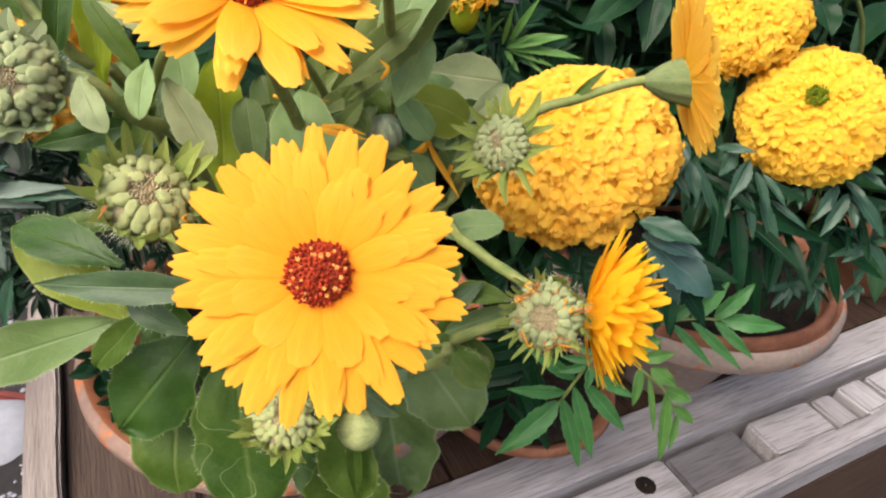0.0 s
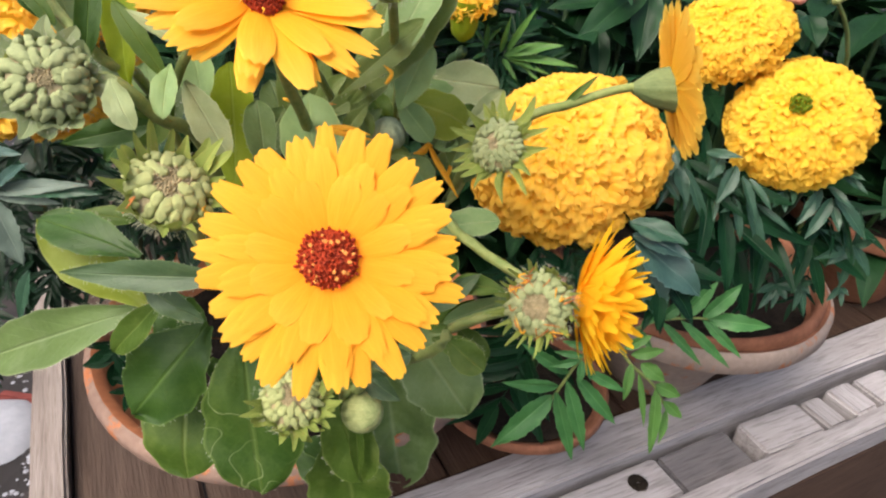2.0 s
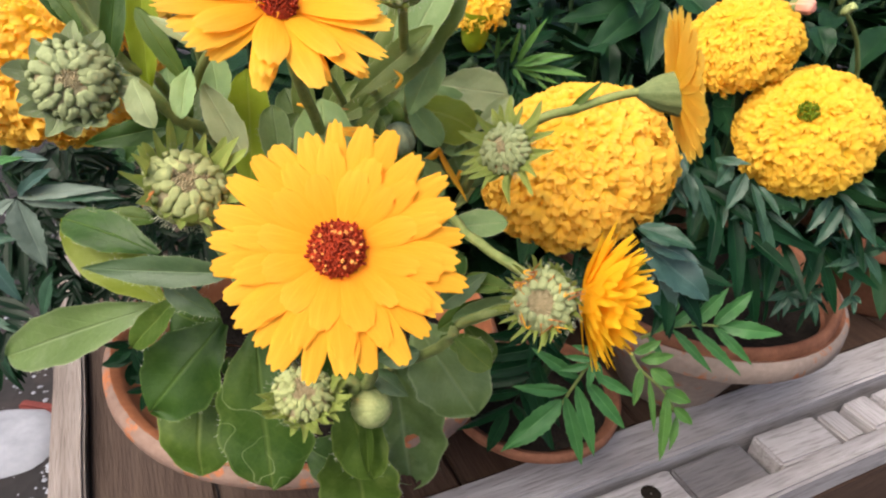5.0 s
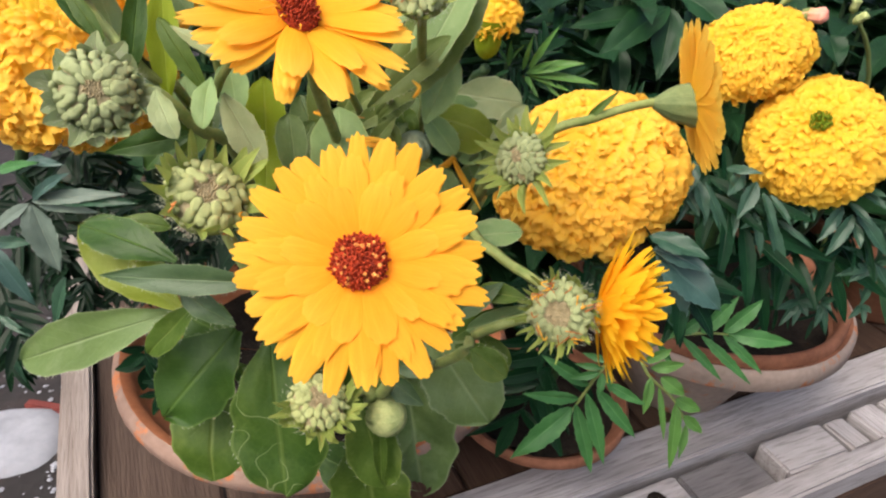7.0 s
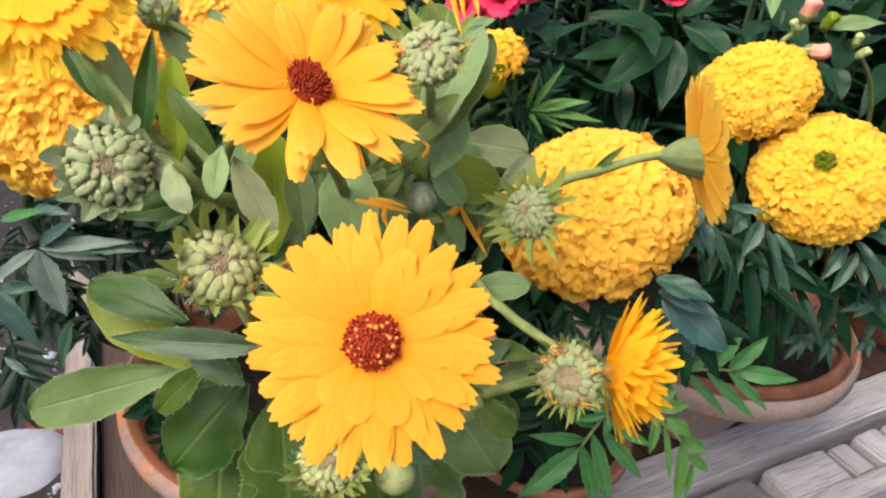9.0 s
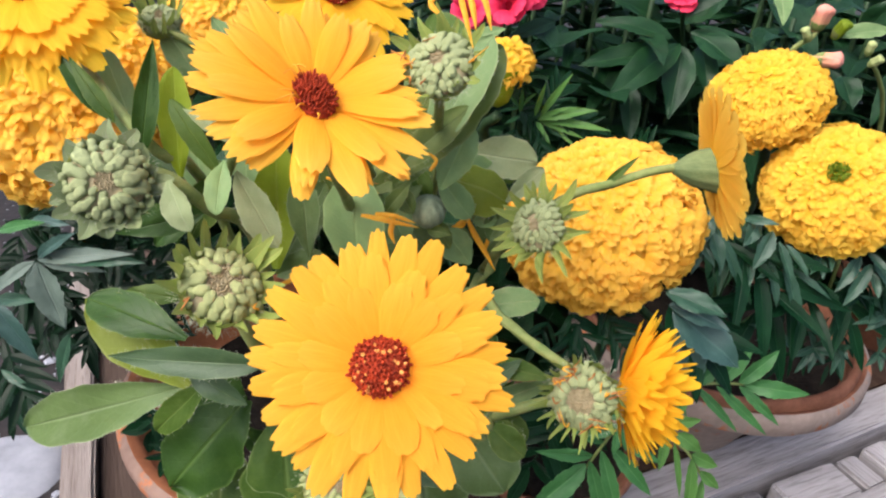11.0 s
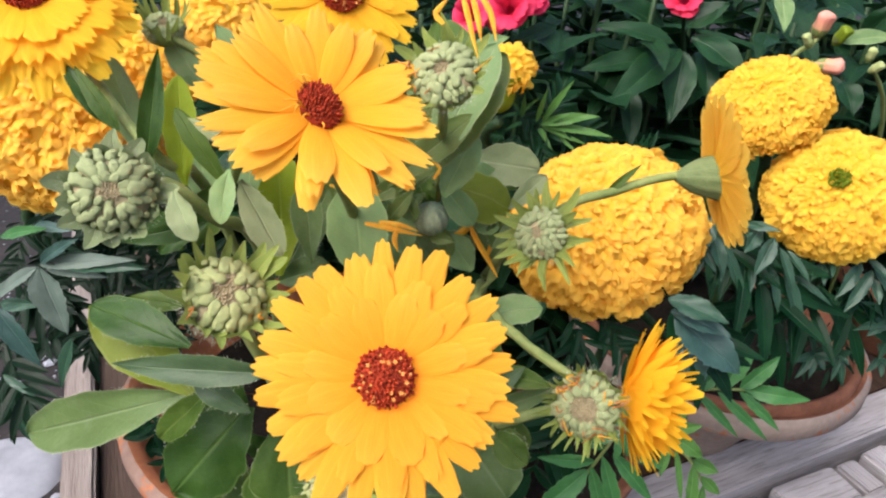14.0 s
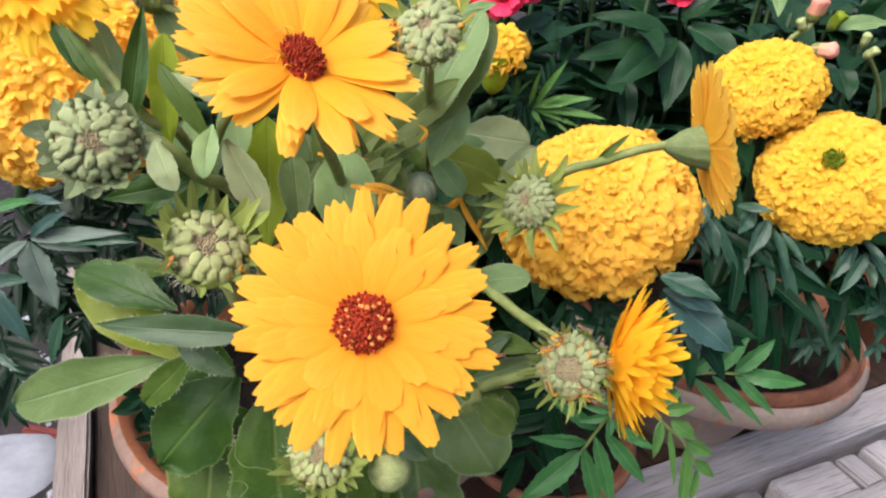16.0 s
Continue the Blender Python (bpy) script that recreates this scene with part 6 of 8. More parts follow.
leaf(marigold, (0.1131, 0.3120, 0.4478), (0.1261, 0.3020, 0.4507), 0.0051, normal=(0.03, -0.8, 0.6), shape="lance", mat=FERN_MID, bend=0.1, cup=0.22, wave=0.04, teeth=0.14, name="leaflet")
leaf(marigold, (0.1210, 0.3120, 0.4465), (0.1136, 0.3020, 0.4385), 0.0088, normal=(0.03, -0.8, 0.6), shape="lance", mat=FERN_MID, bend=0.1, cup=0.22, wave=0.04, teeth=0.14, name="leaflet")
leaf(marigold, (0.1290, 0.3120, 0.4424), (0.1208, 0.3020, 0.4266), 0.0089, normal=(0.03, -0.8, 0.6), shape="lance", mat=FERN_MID, bend=0.1, cup=0.22, wave=0.04, teeth=0.14, name="leaflet")
leaf(marigold, (0.1331, 0.3120, 0.4375), (0.1419, 0.3020, 0.4184), 0.0053, normal=(0.03, -0.8, 0.6), shape="lance", mat=FERN_MID, bend=0.1, cup=0.22, wave=0.04, teeth=0.14, name="leaflet")
leaf(marigold, (0.1388, 0.3120, 0.4260), (0.1516, 0.3020, 0.3983), 0.0076, normal=(0.03, -0.8, 0.6), shape="lance", mat=FERN_MID, bend=0.1, cup=0.22, wave=0.04, teeth=0.14, name="leaflet")
leaf(marigold, (0.1366, 0.3120, 0.4363), (0.1469, 0.3020, 0.4256), 0.0045, normal=(0.03, -0.8, 0.6), shape="lance", mat=FERN_MID, bend=0.1, cup=0.22, wave=0.04, teeth=0.14, name="leaflet")
leaf(marigold, (0.1431, 0.3120, 0.4240), (0.1605, 0.3020, 0.4147), 0.0038, normal=(0.03, -0.8, 0.6), shape="lance", mat=FERN_MID, bend=0.1, cup=0.22, wave=0.04, teeth=0.14, name="leaflet")
leaf(marigold, (0.1321, 0.3120, 0.4269), (0.1380, 0.3020, 0.4072), 0.0054, normal=(0.03, -0.8, 0.6), shape="lance", mat=FERN_MID, bend=0.1, cup=0.22, wave=0.04, teeth=0.14, name="leaflet")
leaf(marigold, (0.1538, 0.3120, 0.4320), (0.1533, 0.3020, 0.4250), 0.0048, normal=(0.03, -0.8, 0.6), shape="lance", mat=FERN_MID, bend=0.1, cup=0.22, wave=0.04, teeth=0.14, name="leaflet")
leaf(marigold, (0.1533, 0.3120, 0.4305), (0.1465, 0.3020, 0.4268), 0.0037, normal=(0.03, -0.8, 0.6), shape="lance", mat=FERN_MID, bend=0.1, cup=0.22, wave=0.04, teeth=0.14, name="leaflet")
leaf(marigold, (0.1574, 0.3120, 0.4339), (0.1554, 0.3020, 0.4295), 0.0037, normal=(0.03, -0.8, 0.6), shape="lance", mat=FERN_MID, bend=0.1, cup=0.22, wave=0.04, teeth=0.14, name="leaflet")
leaf(marigold, (0.1017, 0.3120, 0.4344), (0.0940, 0.3020, 0.4208), 0.0037, normal=(0.03, -0.8, 0.6), shape="lance", mat=FERN_MID, bend=0.1, cup=0.22, wave=0.04, teeth=0.14, name="leaflet")
leaf(marigold, (0.1087, 0.3120, 0.4321), (0.1073, 0.3020, 0.4207), 0.0037, normal=(0.03, -0.8, 0.6), shape="lance", mat=FERN_MID, bend=0.1, cup=0.22, wave=0.04, teeth=0.14, name="leaflet")
leaf(marigold, (0.1230, 0.3120, 0.4269), (0.1221, 0.3020, 0.4176), 0.0048, normal=(0.03, -0.8, 0.6), shape="lance", mat=FERN_MID, bend=0.1, cup=0.22, wave=0.04, teeth=0.14, name="leaflet")
leaf(marigold, (0.1358, 0.3120, 0.4242), (0.1239, 0.3020, 0.4223), 0.0043, normal=(0.03, -0.8, 0.6), shape="lance", mat=FERN_MID, bend=0.1, cup=0.22, wave=0.04, teeth=0.14, name="leaflet")
leaf(marigold, (0.1716, 0.3120, 0.4338), (0.1607, 0.3020, 0.4188), 0.0074, normal=(0.03, -0.8, 0.6), shape="lance", mat=FERN_MID, bend=0.1, cup=0.22, wave=0.04, teeth=0.14, name="leaflet")
leaf(marigold, (0.1778, 0.3120, 0.4299), (0.1669, 0.3020, 0.4116), 0.0075, normal=(0.03, -0.8, 0.6), shape="lance", mat=FERN_MID, bend=0.1, cup=0.22, wave=0.04, teeth=0.14, name="leaflet")
leaf(marigold, (0.1799, 0.3120, 0.4255), (0.1813, 0.3020, 0.4169), 0.0059, normal=(0.03, -0.8, 0.6), shape="lance", mat=FERN_MID, bend=0.1, cup=0.22, wave=0.04, teeth=0.14, name="leaflet")
leaf(marigold, (0.1785, 0.3120, 0.4315), (0.1958, 0.3020, 0.4134), 0.0080, normal=(0.03, -0.8, 0.6), shape="lance", mat=FERN_MID, bend=0.1, cup=0.22, wave=0.04, teeth=0.14, name="leaflet")
leaf(marigold, (0.1786, 0.3120, 0.4413), (0.1867, 0.3020, 0.4379), 0.0047, normal=(0.03, -0.8, 0.6), shape="lance", mat=FERN_MID, bend=0.1, cup=0.22, wave=0.04, teeth=0.14, name="leaflet")
leaf(marigold, (0.1763, 0.3120, 0.4440), (0.1828, 0.3020, 0.4444), 0.0046, normal=(0.03, -0.8, 0.6), shape="lance", mat=FERN_MID, bend=0.1, cup=0.22, wave=0.04, teeth=0.14, name="leaflet")
leaf(marigold, (0.1743, 0.3120, 0.4356), (0.1823, 0.3020, 0.4298), 0.0047, normal=(0.03, -0.8, 0.6), shape="lance", mat=FERN_MID, bend=0.1, cup=0.22, wave=0.04, teeth=0.14, name="leaflet")
leaf(marigold, (0.2023, 0.3180, 0.4017), (0.1789, 0.3120, 0.4125), 0.0061, normal=(0.03, -0.8, 0.6), shape="lance", mat=FERN_MID, bend=0.1, cup=0.22, wave=0.04, teeth=0.14, name="leaflet")
leaf(marigold, (0.2023, 0.3180, 0.4017), (0.1819, 0.3120, 0.3953), 0.0062, normal=(0.03, -0.8, 0.6), shape="lance", mat=FERN_MID, bend=0.1, cup=0.22, wave=0.04, teeth=0.14, name="leaflet")
leaf(marigold, (0.2023, 0.3180, 0.4017), (0.1891, 0.3120, 0.3923), 0.0062, normal=(0.03, -0.8, 0.6), shape="lance", mat=FERN_MID, bend=0.1, cup=0.22, wave=0.04, teeth=0.14, name="leaflet")
leaf(marigold, (0.2023, 0.3180, 0.4017), (0.2129, 0.3120, 0.3874), 0.0063, normal=(0.03, -0.8, 0.6), shape="lance", mat=FERN_MID, bend=0.1, cup=0.22, wave=0.04, teeth=0.14, name="leaflet")
leaf(marigold, (0.2023, 0.3180, 0.4017), (0.2003, 0.3120, 0.3778), 0.0063, normal=(0.03, -0.8, 0.6), shape="lance", mat=FERN_MID, bend=0.1, cup=0.22, wave=0.04, teeth=0.14, name="leaflet")
leaf(marigold, (0.2023, 0.3180, 0.4017), (0.2073, 0.3120, 0.4093), 0.0061, normal=(0.03, -0.8, 0.6), shape="lance", mat=FERN_MID, bend=0.1, cup=0.22, wave=0.04, teeth=0.14, name="leaflet")
leaf(marigold, (0.2023, 0.3180, 0.4017), (0.1928, 0.3120, 0.4253), 0.0061, normal=(0.03, -0.8, 0.6), shape="lance", mat=FERN_MID, bend=0.1, cup=0.22, wave=0.04, teeth=0.14, name="leaflet")
leaf(marigold, (0.1726, 0.3180, 0.3750), (0.1599, 0.3120, 0.3721), 0.0050, normal=(0.03, -0.8, 0.6), shape="lance", mat=FERN_MID, bend=0.1, cup=0.22, wave=0.04, teeth=0.14, name="leaflet")
leaf(marigold, (0.1726, 0.3180, 0.3750), (0.1647, 0.3120, 0.3619), 0.0050, normal=(0.03, -0.8, 0.6), shape="lance", mat=FERN_MID, bend=0.1, cup=0.22, wave=0.04, teeth=0.14, name="leaflet")
leaf(marigold, (0.1726, 0.3180, 0.3750), (0.1715, 0.3120, 0.3627), 0.0050, normal=(0.03, -0.8, 0.6), shape="lance", mat=FERN_MID, bend=0.1, cup=0.22, wave=0.04, teeth=0.14, name="leaflet")
leaf(marigold, (0.1726, 0.3180, 0.3750), (0.1775, 0.3120, 0.3690), 0.0050, normal=(0.03, -0.8, 0.6), shape="lance", mat=FERN_MID, bend=0.1, cup=0.22, wave=0.04, teeth=0.14, name="leaflet")
leaf(marigold, (0.1726, 0.3180, 0.3750), (0.1817, 0.3120, 0.3753), 0.0050, normal=(0.03, -0.8, 0.6), shape="lance", mat=FERN_MID, bend=0.1, cup=0.22, wave=0.04, teeth=0.14, name="leaflet")
leaf(marigold, (0.1726, 0.3180, 0.3750), (0.1621, 0.3120, 0.3894), 0.0049, normal=(0.03, -0.8, 0.6), shape="lance", mat=FERN_MID, bend=0.1, cup=0.22, wave=0.04, teeth=0.14, name="leaflet")
leaf(marigold, (0.1726, 0.3180, 0.3750), (0.1735, 0.3120, 0.3889), 0.0049, normal=(0.03, -0.8, 0.6), shape="lance", mat=FERN_MID, bend=0.1, cup=0.22, wave=0.04, teeth=0.14, name="leaflet")
leaf(marigold, (0.1846, 0.3180, 0.3764), (0.1828, 0.3120, 0.3622), 0.0044, normal=(0.03, -0.8, 0.6), shape="lance", mat=FERN_MID, bend=0.1, cup=0.22, wave=0.04, teeth=0.14, name="leaflet")
leaf(marigold, (0.1846, 0.3180, 0.3764), (0.1897, 0.3120, 0.3592), 0.0044, normal=(0.03, -0.8, 0.6), shape="lance", mat=FERN_MID, bend=0.1, cup=0.22, wave=0.04, teeth=0.14, name="leaflet")
leaf(marigold, (0.1846, 0.3180, 0.3764), (0.1880, 0.3120, 0.3738), 0.0044, normal=(0.03, -0.8, 0.6), shape="lance", mat=FERN_MID, bend=0.1, cup=0.22, wave=0.04, teeth=0.14, name="leaflet")
leaf(marigold, (0.1846, 0.3180, 0.3764), (0.1872, 0.3120, 0.3824), 0.0044, normal=(0.03, -0.8, 0.6), shape="lance", mat=FERN_MID, bend=0.1, cup=0.22, wave=0.04, teeth=0.14, name="leaflet")
leaf(marigold, (0.1846, 0.3180, 0.3764), (0.1752, 0.3120, 0.3880), 0.0044, normal=(0.03, -0.8, 0.6), shape="lance", mat=FERN_MID, bend=0.1, cup=0.22, wave=0.04, teeth=0.14, name="leaflet")
leaf(marigold, (0.2052, 0.3180, 0.3758), (0.2064, 0.3120, 0.3679), 0.0044, normal=(0.03, -0.8, 0.6), shape="lance", mat=FERN_MID, bend=0.1, cup=0.22, wave=0.04, teeth=0.14, name="leaflet")
leaf(marigold, (0.2052, 0.3180, 0.3758), (0.2076, 0.3120, 0.3750), 0.0044, normal=(0.03, -0.8, 0.6), shape="lance", mat=FERN_MID, bend=0.1, cup=0.22, wave=0.04, teeth=0.14, name="leaflet")
leaf(marigold, (0.2052, 0.3180, 0.3758), (0.1974, 0.3120, 0.3702), 0.0044, normal=(0.03, -0.8, 0.6), shape="lance", mat=FERN_MID, bend=0.1, cup=0.22, wave=0.04, teeth=0.14, name="leaflet")
leaf(marigold, (0.2052, 0.3180, 0.3758), (0.1958, 0.3120, 0.3896), 0.0043, normal=(0.03, -0.8, 0.6), shape="lance", mat=FERN_MID, bend=0.1, cup=0.22, wave=0.04, teeth=0.14, name="leaflet")
leaf(marigold, (0.1488, 0.3180, 0.3838), (0.1394, 0.3120, 0.3798), 0.0052, normal=(0.03, -0.8, 0.6), shape="lance", mat=FERN_MID, bend=0.1, cup=0.22, wave=0.04, teeth=0.14, name="leaflet")
leaf(marigold, (0.1488, 0.3180, 0.3838), (0.1337, 0.3120, 0.3897), 0.0052, normal=(0.03, -0.8, 0.6), shape="lance", mat=FERN_MID, bend=0.1, cup=0.22, wave=0.04, teeth=0.14, name="leaflet")
leaf(marigold, (0.1488, 0.3180, 0.3838), (0.1470, 0.3120, 0.3735), 0.0053, normal=(0.03, -0.8, 0.6), shape="lance", mat=FERN_MID, bend=0.1, cup=0.22, wave=0.04, teeth=0.14, name="leaflet")
leaf(marigold, (0.1488, 0.3180, 0.3838), (0.1546, 0.3120, 0.3815), 0.0052, normal=(0.03, -0.8, 0.6), shape="lance", mat=FERN_MID, bend=0.1, cup=0.22, wave=0.04, teeth=0.14, name="leaflet")
leaf(marigold, (0.1488, 0.3180, 0.3838), (0.1480, 0.3120, 0.3981), 0.0052, normal=(0.03, -0.8, 0.6), shape="lance", mat=FERN_MID, bend=0.1, cup=0.22, wave=0.04, teeth=0.14, name="leaflet")
leaf(marigold, (0.1488, 0.3180, 0.3838), (0.1624, 0.3120, 0.3753), 0.0053, normal=(0.03, -0.8, 0.6), shape="lance", mat=FERN_MID, bend=0.1, cup=0.22, wave=0.04, teeth=0.14, name="leaflet")
leaf(marigold, (0.0756, 0.2620, 0.4278), (0.1043, 0.2520, 0.4094), 0.0202, normal=(0.1, -0.75, 0.65), shape="lance", mat=FERN_BLUE, bend=0.1, cup=0.22, wave=0.04, teeth=0.14, name="leaflet")
leaf(marigold, (0.0710, 0.2620, 0.4360), (0.0927, 0.2520, 0.4339), 0.0114, normal=(0.1, -0.6, 0.8), shape="lance", mat=FERN_MID, bend=0.1, cup=0.22, wave=0.04, teeth=0.14, name="leaflet")
leaf(marigold, (0.0810, 0.2620, 0.4206), (0.0904, 0.2520, 0.3958), 0.0158, normal=(-0.1, -0.8, 0.6), shape="lance", mat=FERN_BLUE, bend=0.1, cup=0.22, wave=0.04, teeth=0.14, name="leaflet")
leaf(marigold, (0.0798, 0.2620, 0.4199), (0.0767, 0.2520, 0.4120), 0.0080, normal=(-0.1, -0.8, 0.6), shape="lance", mat=FERN_PALE, bend=0.1, cup=0.22, wave=0.04, teeth=0.14, name="leaflet")
leaf(marigold, (0.0734, 0.2620, 0.4303), (0.0964, 0.2520, 0.4268), 0.0106, normal=(0.1, -0.5, 0.85), shape="lance", mat=FERN_BLUE, bend=0.1, cup=0.22, wave=0.04, teeth=0.14, name="leaflet")
stem(marigold, [(0.0930, 0.2880, 0.3596), (0.1051, 0.2880, 0.3676), (0.1182, 0.2880, 0.3705), (0.1295, 0.2880, 0.3712)], 0.0009, 0.0006, mat=STEM)
leaf(marigold, (0.1152, 0.2870, 0.3713), (0.1293, 0.2920, 0.3914), 0.0093, normal=(0.03, -0.87, 0.5), shape="lance", mat=FERN_BRIGHT, bend=0.1, cup=0.22, wave=0.04, teeth=0.14, name="leaflet")
leaf(marigold, (0.1256, 0.2870, 0.3726), (0.1413, 0.2920, 0.3908), 0.0093, normal=(0.03, -0.87, 0.5), shape="lance", mat=FERN_BRIGHT, bend=0.1, cup=0.22, wave=0.04, teeth=0.14, name="leaflet")
leaf(marigold, (0.1279, 0.2870, 0.3721), (0.1581, 0.2840, 0.3722), 0.0099, normal=(0.03, -0.87, 0.5), shape="lance", mat=FERN_BRIGHT, bend=0.1, cup=0.22, wave=0.04, teeth=0.14, name="leaflet")
leaf(marigold, (0.1053, 0.2870, 0.3691), (0.1185, 0.2920, 0.3794), 0.0072, normal=(0.03, -0.87, 0.5), shape="lance", mat=FERN_BRIGHT, bend=0.1, cup=0.22, wave=0.04, teeth=0.14, name="leaflet")
leaf(marigold, (0.1065, 0.2870, 0.3678), (0.1286, 0.2780, 0.3495), 0.0056, normal=(0.03, -0.87, 0.5), shape="lance", mat=FERN_BRIGHT, bend=0.1, cup=0.22, wave=0.04, teeth=0.14, name="leaflet")
leaf(marigold, (0.1157, 0.2870, 0.3696), (0.1428, 0.2780, 0.3491), 0.0061, normal=(0.03, -0.87, 0.5), shape="lance", mat=FERN_BRIGHT, bend=0.1, cup=0.22, wave=0.04, teeth=0.14, name="leaflet")
leaf(marigold, (0.1261, 0.2870, 0.3709), (0.1464, 0.2780, 0.3562), 0.0061, normal=(0.03, -0.87, 0.5), shape="lance", mat=FERN_BRIGHT, bend=0.1, cup=0.22, wave=0.04, teeth=0.14, name="leaflet")
leaf(marigold, (0.0974, 0.2870, 0.3639), (0.1093, 0.2920, 0.3821), 0.0061, normal=(0.03, -0.87, 0.5), shape="lance", mat=FERN_BRIGHT, bend=0.1, cup=0.22, wave=0.04, teeth=0.14, name="leaflet")
leaf(marigold, (0.0964, 0.2870, 0.3623), (0.1047, 0.2820, 0.3522), 0.0045, normal=(0.03, -0.87, 0.5), shape="lance", mat=FERN_BRIGHT, bend=0.1, cup=0.22, wave=0.04, teeth=0.14, name="leaflet")
leaf(marigold, (0.0194, 0.3450, 0.4760), (0.0308, 0.3380, 0.4999), 0.0040, normal=(0, -0.7, 0.7), shape="lance", mat=FERN_FRESH, bend=0.08, cup=0.2, teeth=0.12, name="leaflet")
leaf(marigold, (0.0181, 0.3450, 0.4751), (0.0447, 0.3380, 0.4836), 0.0069, normal=(0, -0.7, 0.7), shape="lance", mat=FERN_FRESH, bend=0.08, cup=0.2, teeth=0.12, name="leaflet")
leaf(marigold, (0.0182, 0.3450, 0.4746), (0.0531, 0.3380, 0.4740), 0.0053, normal=(0, -0.7, 0.7), shape="lance", mat=FERN_FRESH, bend=0.08, cup=0.2, teeth=0.12, name="leaflet")
leaf(marigold, (0.0209, 0.3450, 0.4753), (0.0315, 0.3380, 0.4836), 0.0029, normal=(0, -0.7, 0.7), shape="lance", mat=FERN_FRESH, bend=0.08, cup=0.2, teeth=0.12, name="leaflet")
leaf(marigold, (0.0167, 0.3450, 0.4758), (0.0193, 0.3380, 0.4952), 0.0029, normal=(0, -0.7, 0.7), shape="lance", mat=FERN_FRESH, bend=0.08, cup=0.2, teeth=0.12, name="leaflet")
leaf(marigold, (0.0184, 0.3450, 0.4732), (0.0219, 0.3380, 0.4692), 0.0033, normal=(0, -0.7, 0.7), shape="lance", mat=FERN_FRESH, bend=0.08, cup=0.2, teeth=0.12, name="leaflet")
leaf(marigold, (0.0197, 0.3450, 0.4733), (0.0418, 0.3380, 0.4689), 0.0029, normal=(0, -0.7, 0.7), shape="lance", mat=FERN_FRESH, bend=0.08, cup=0.2, teeth=0.12, name="leaflet")
leaf(marigold, (0.0226, 0.3450, 0.4727), (0.0400, 0.3380, 0.4631), 0.0025, normal=(0, -0.7, 0.7), shape="lance", mat=FERN_FRESH, bend=0.08, cup=0.2, teeth=0.12, name="leaflet")
leaf(marigold, (0.0184, 0.3450, 0.4732), (0.0262, 0.3380, 0.4634), 0.0025, normal=(0, -0.7, 0.7), shape="lance", mat=FERN_FRESH, bend=0.08, cup=0.2, teeth=0.12, name="leaflet")
leaf(marigold, (0.0096, 0.3450, 0.4772), (0.0092, 0.3380, 0.4918), 0.0029, normal=(0, -0.7, 0.7), shape="lance", mat=FERN_BRIGHT, bend=0.08, cup=0.2, teeth=0.12, name="leaflet")
leaf(marigold, (0.0088, 0.3450, 0.4793), (0.0002, 0.3380, 0.4898), 0.0024, normal=(0, -0.7, 0.7), shape="lance", mat=FERN_BRIGHT, bend=0.08, cup=0.2, teeth=0.12, name="leaflet")
leaf(marigold, (0.0088, 0.3450, 0.4793), (-0.0009, 0.3380, 0.4791), 0.0025, normal=(0, -0.7, 0.7), shape="lance", mat=FERN_BRIGHT, bend=0.08, cup=0.2, teeth=0.12, name="leaflet")
leaf(marigold, (0.0106, 0.3450, 0.4808), (0.0160, 0.3380, 0.4897), 0.0024, normal=(0, -0.7, 0.7), shape="lance", mat=FERN_FRESH, bend=0.08, cup=0.2, teeth=0.12, name="leaflet")
leaf(marigold, (0.0099, 0.3450, 0.4753), (0.0019, 0.3380, 0.4725), 0.0025, normal=(0, -0.7, 0.7), shape="lance", mat=FERN_BRIGHT, bend=0.08, cup=0.2, teeth=0.12, name="leaflet")
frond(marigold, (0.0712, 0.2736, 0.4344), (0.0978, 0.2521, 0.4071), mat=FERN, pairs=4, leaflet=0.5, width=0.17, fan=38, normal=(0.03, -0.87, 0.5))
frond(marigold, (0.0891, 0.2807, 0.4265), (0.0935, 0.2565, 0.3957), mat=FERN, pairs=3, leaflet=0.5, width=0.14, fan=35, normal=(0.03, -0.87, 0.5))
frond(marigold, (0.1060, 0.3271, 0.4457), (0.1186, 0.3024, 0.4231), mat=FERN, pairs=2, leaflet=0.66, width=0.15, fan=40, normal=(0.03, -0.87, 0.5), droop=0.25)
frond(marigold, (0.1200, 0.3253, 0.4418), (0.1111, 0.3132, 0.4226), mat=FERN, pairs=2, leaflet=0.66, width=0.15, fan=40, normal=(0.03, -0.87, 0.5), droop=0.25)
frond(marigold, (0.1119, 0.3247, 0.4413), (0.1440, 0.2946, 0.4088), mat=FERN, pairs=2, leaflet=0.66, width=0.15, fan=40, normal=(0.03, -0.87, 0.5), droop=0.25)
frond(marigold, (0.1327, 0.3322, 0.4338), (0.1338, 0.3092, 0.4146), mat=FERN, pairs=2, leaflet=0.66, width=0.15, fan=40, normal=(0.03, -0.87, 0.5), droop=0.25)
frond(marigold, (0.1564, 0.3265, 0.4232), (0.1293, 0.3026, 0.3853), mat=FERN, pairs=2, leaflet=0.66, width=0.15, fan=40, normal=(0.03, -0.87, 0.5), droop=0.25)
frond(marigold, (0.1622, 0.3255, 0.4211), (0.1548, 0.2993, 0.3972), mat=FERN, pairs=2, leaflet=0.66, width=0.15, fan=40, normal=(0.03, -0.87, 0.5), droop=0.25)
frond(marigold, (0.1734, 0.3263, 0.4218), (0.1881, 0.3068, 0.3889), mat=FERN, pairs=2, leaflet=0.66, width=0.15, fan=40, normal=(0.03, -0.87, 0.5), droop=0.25)
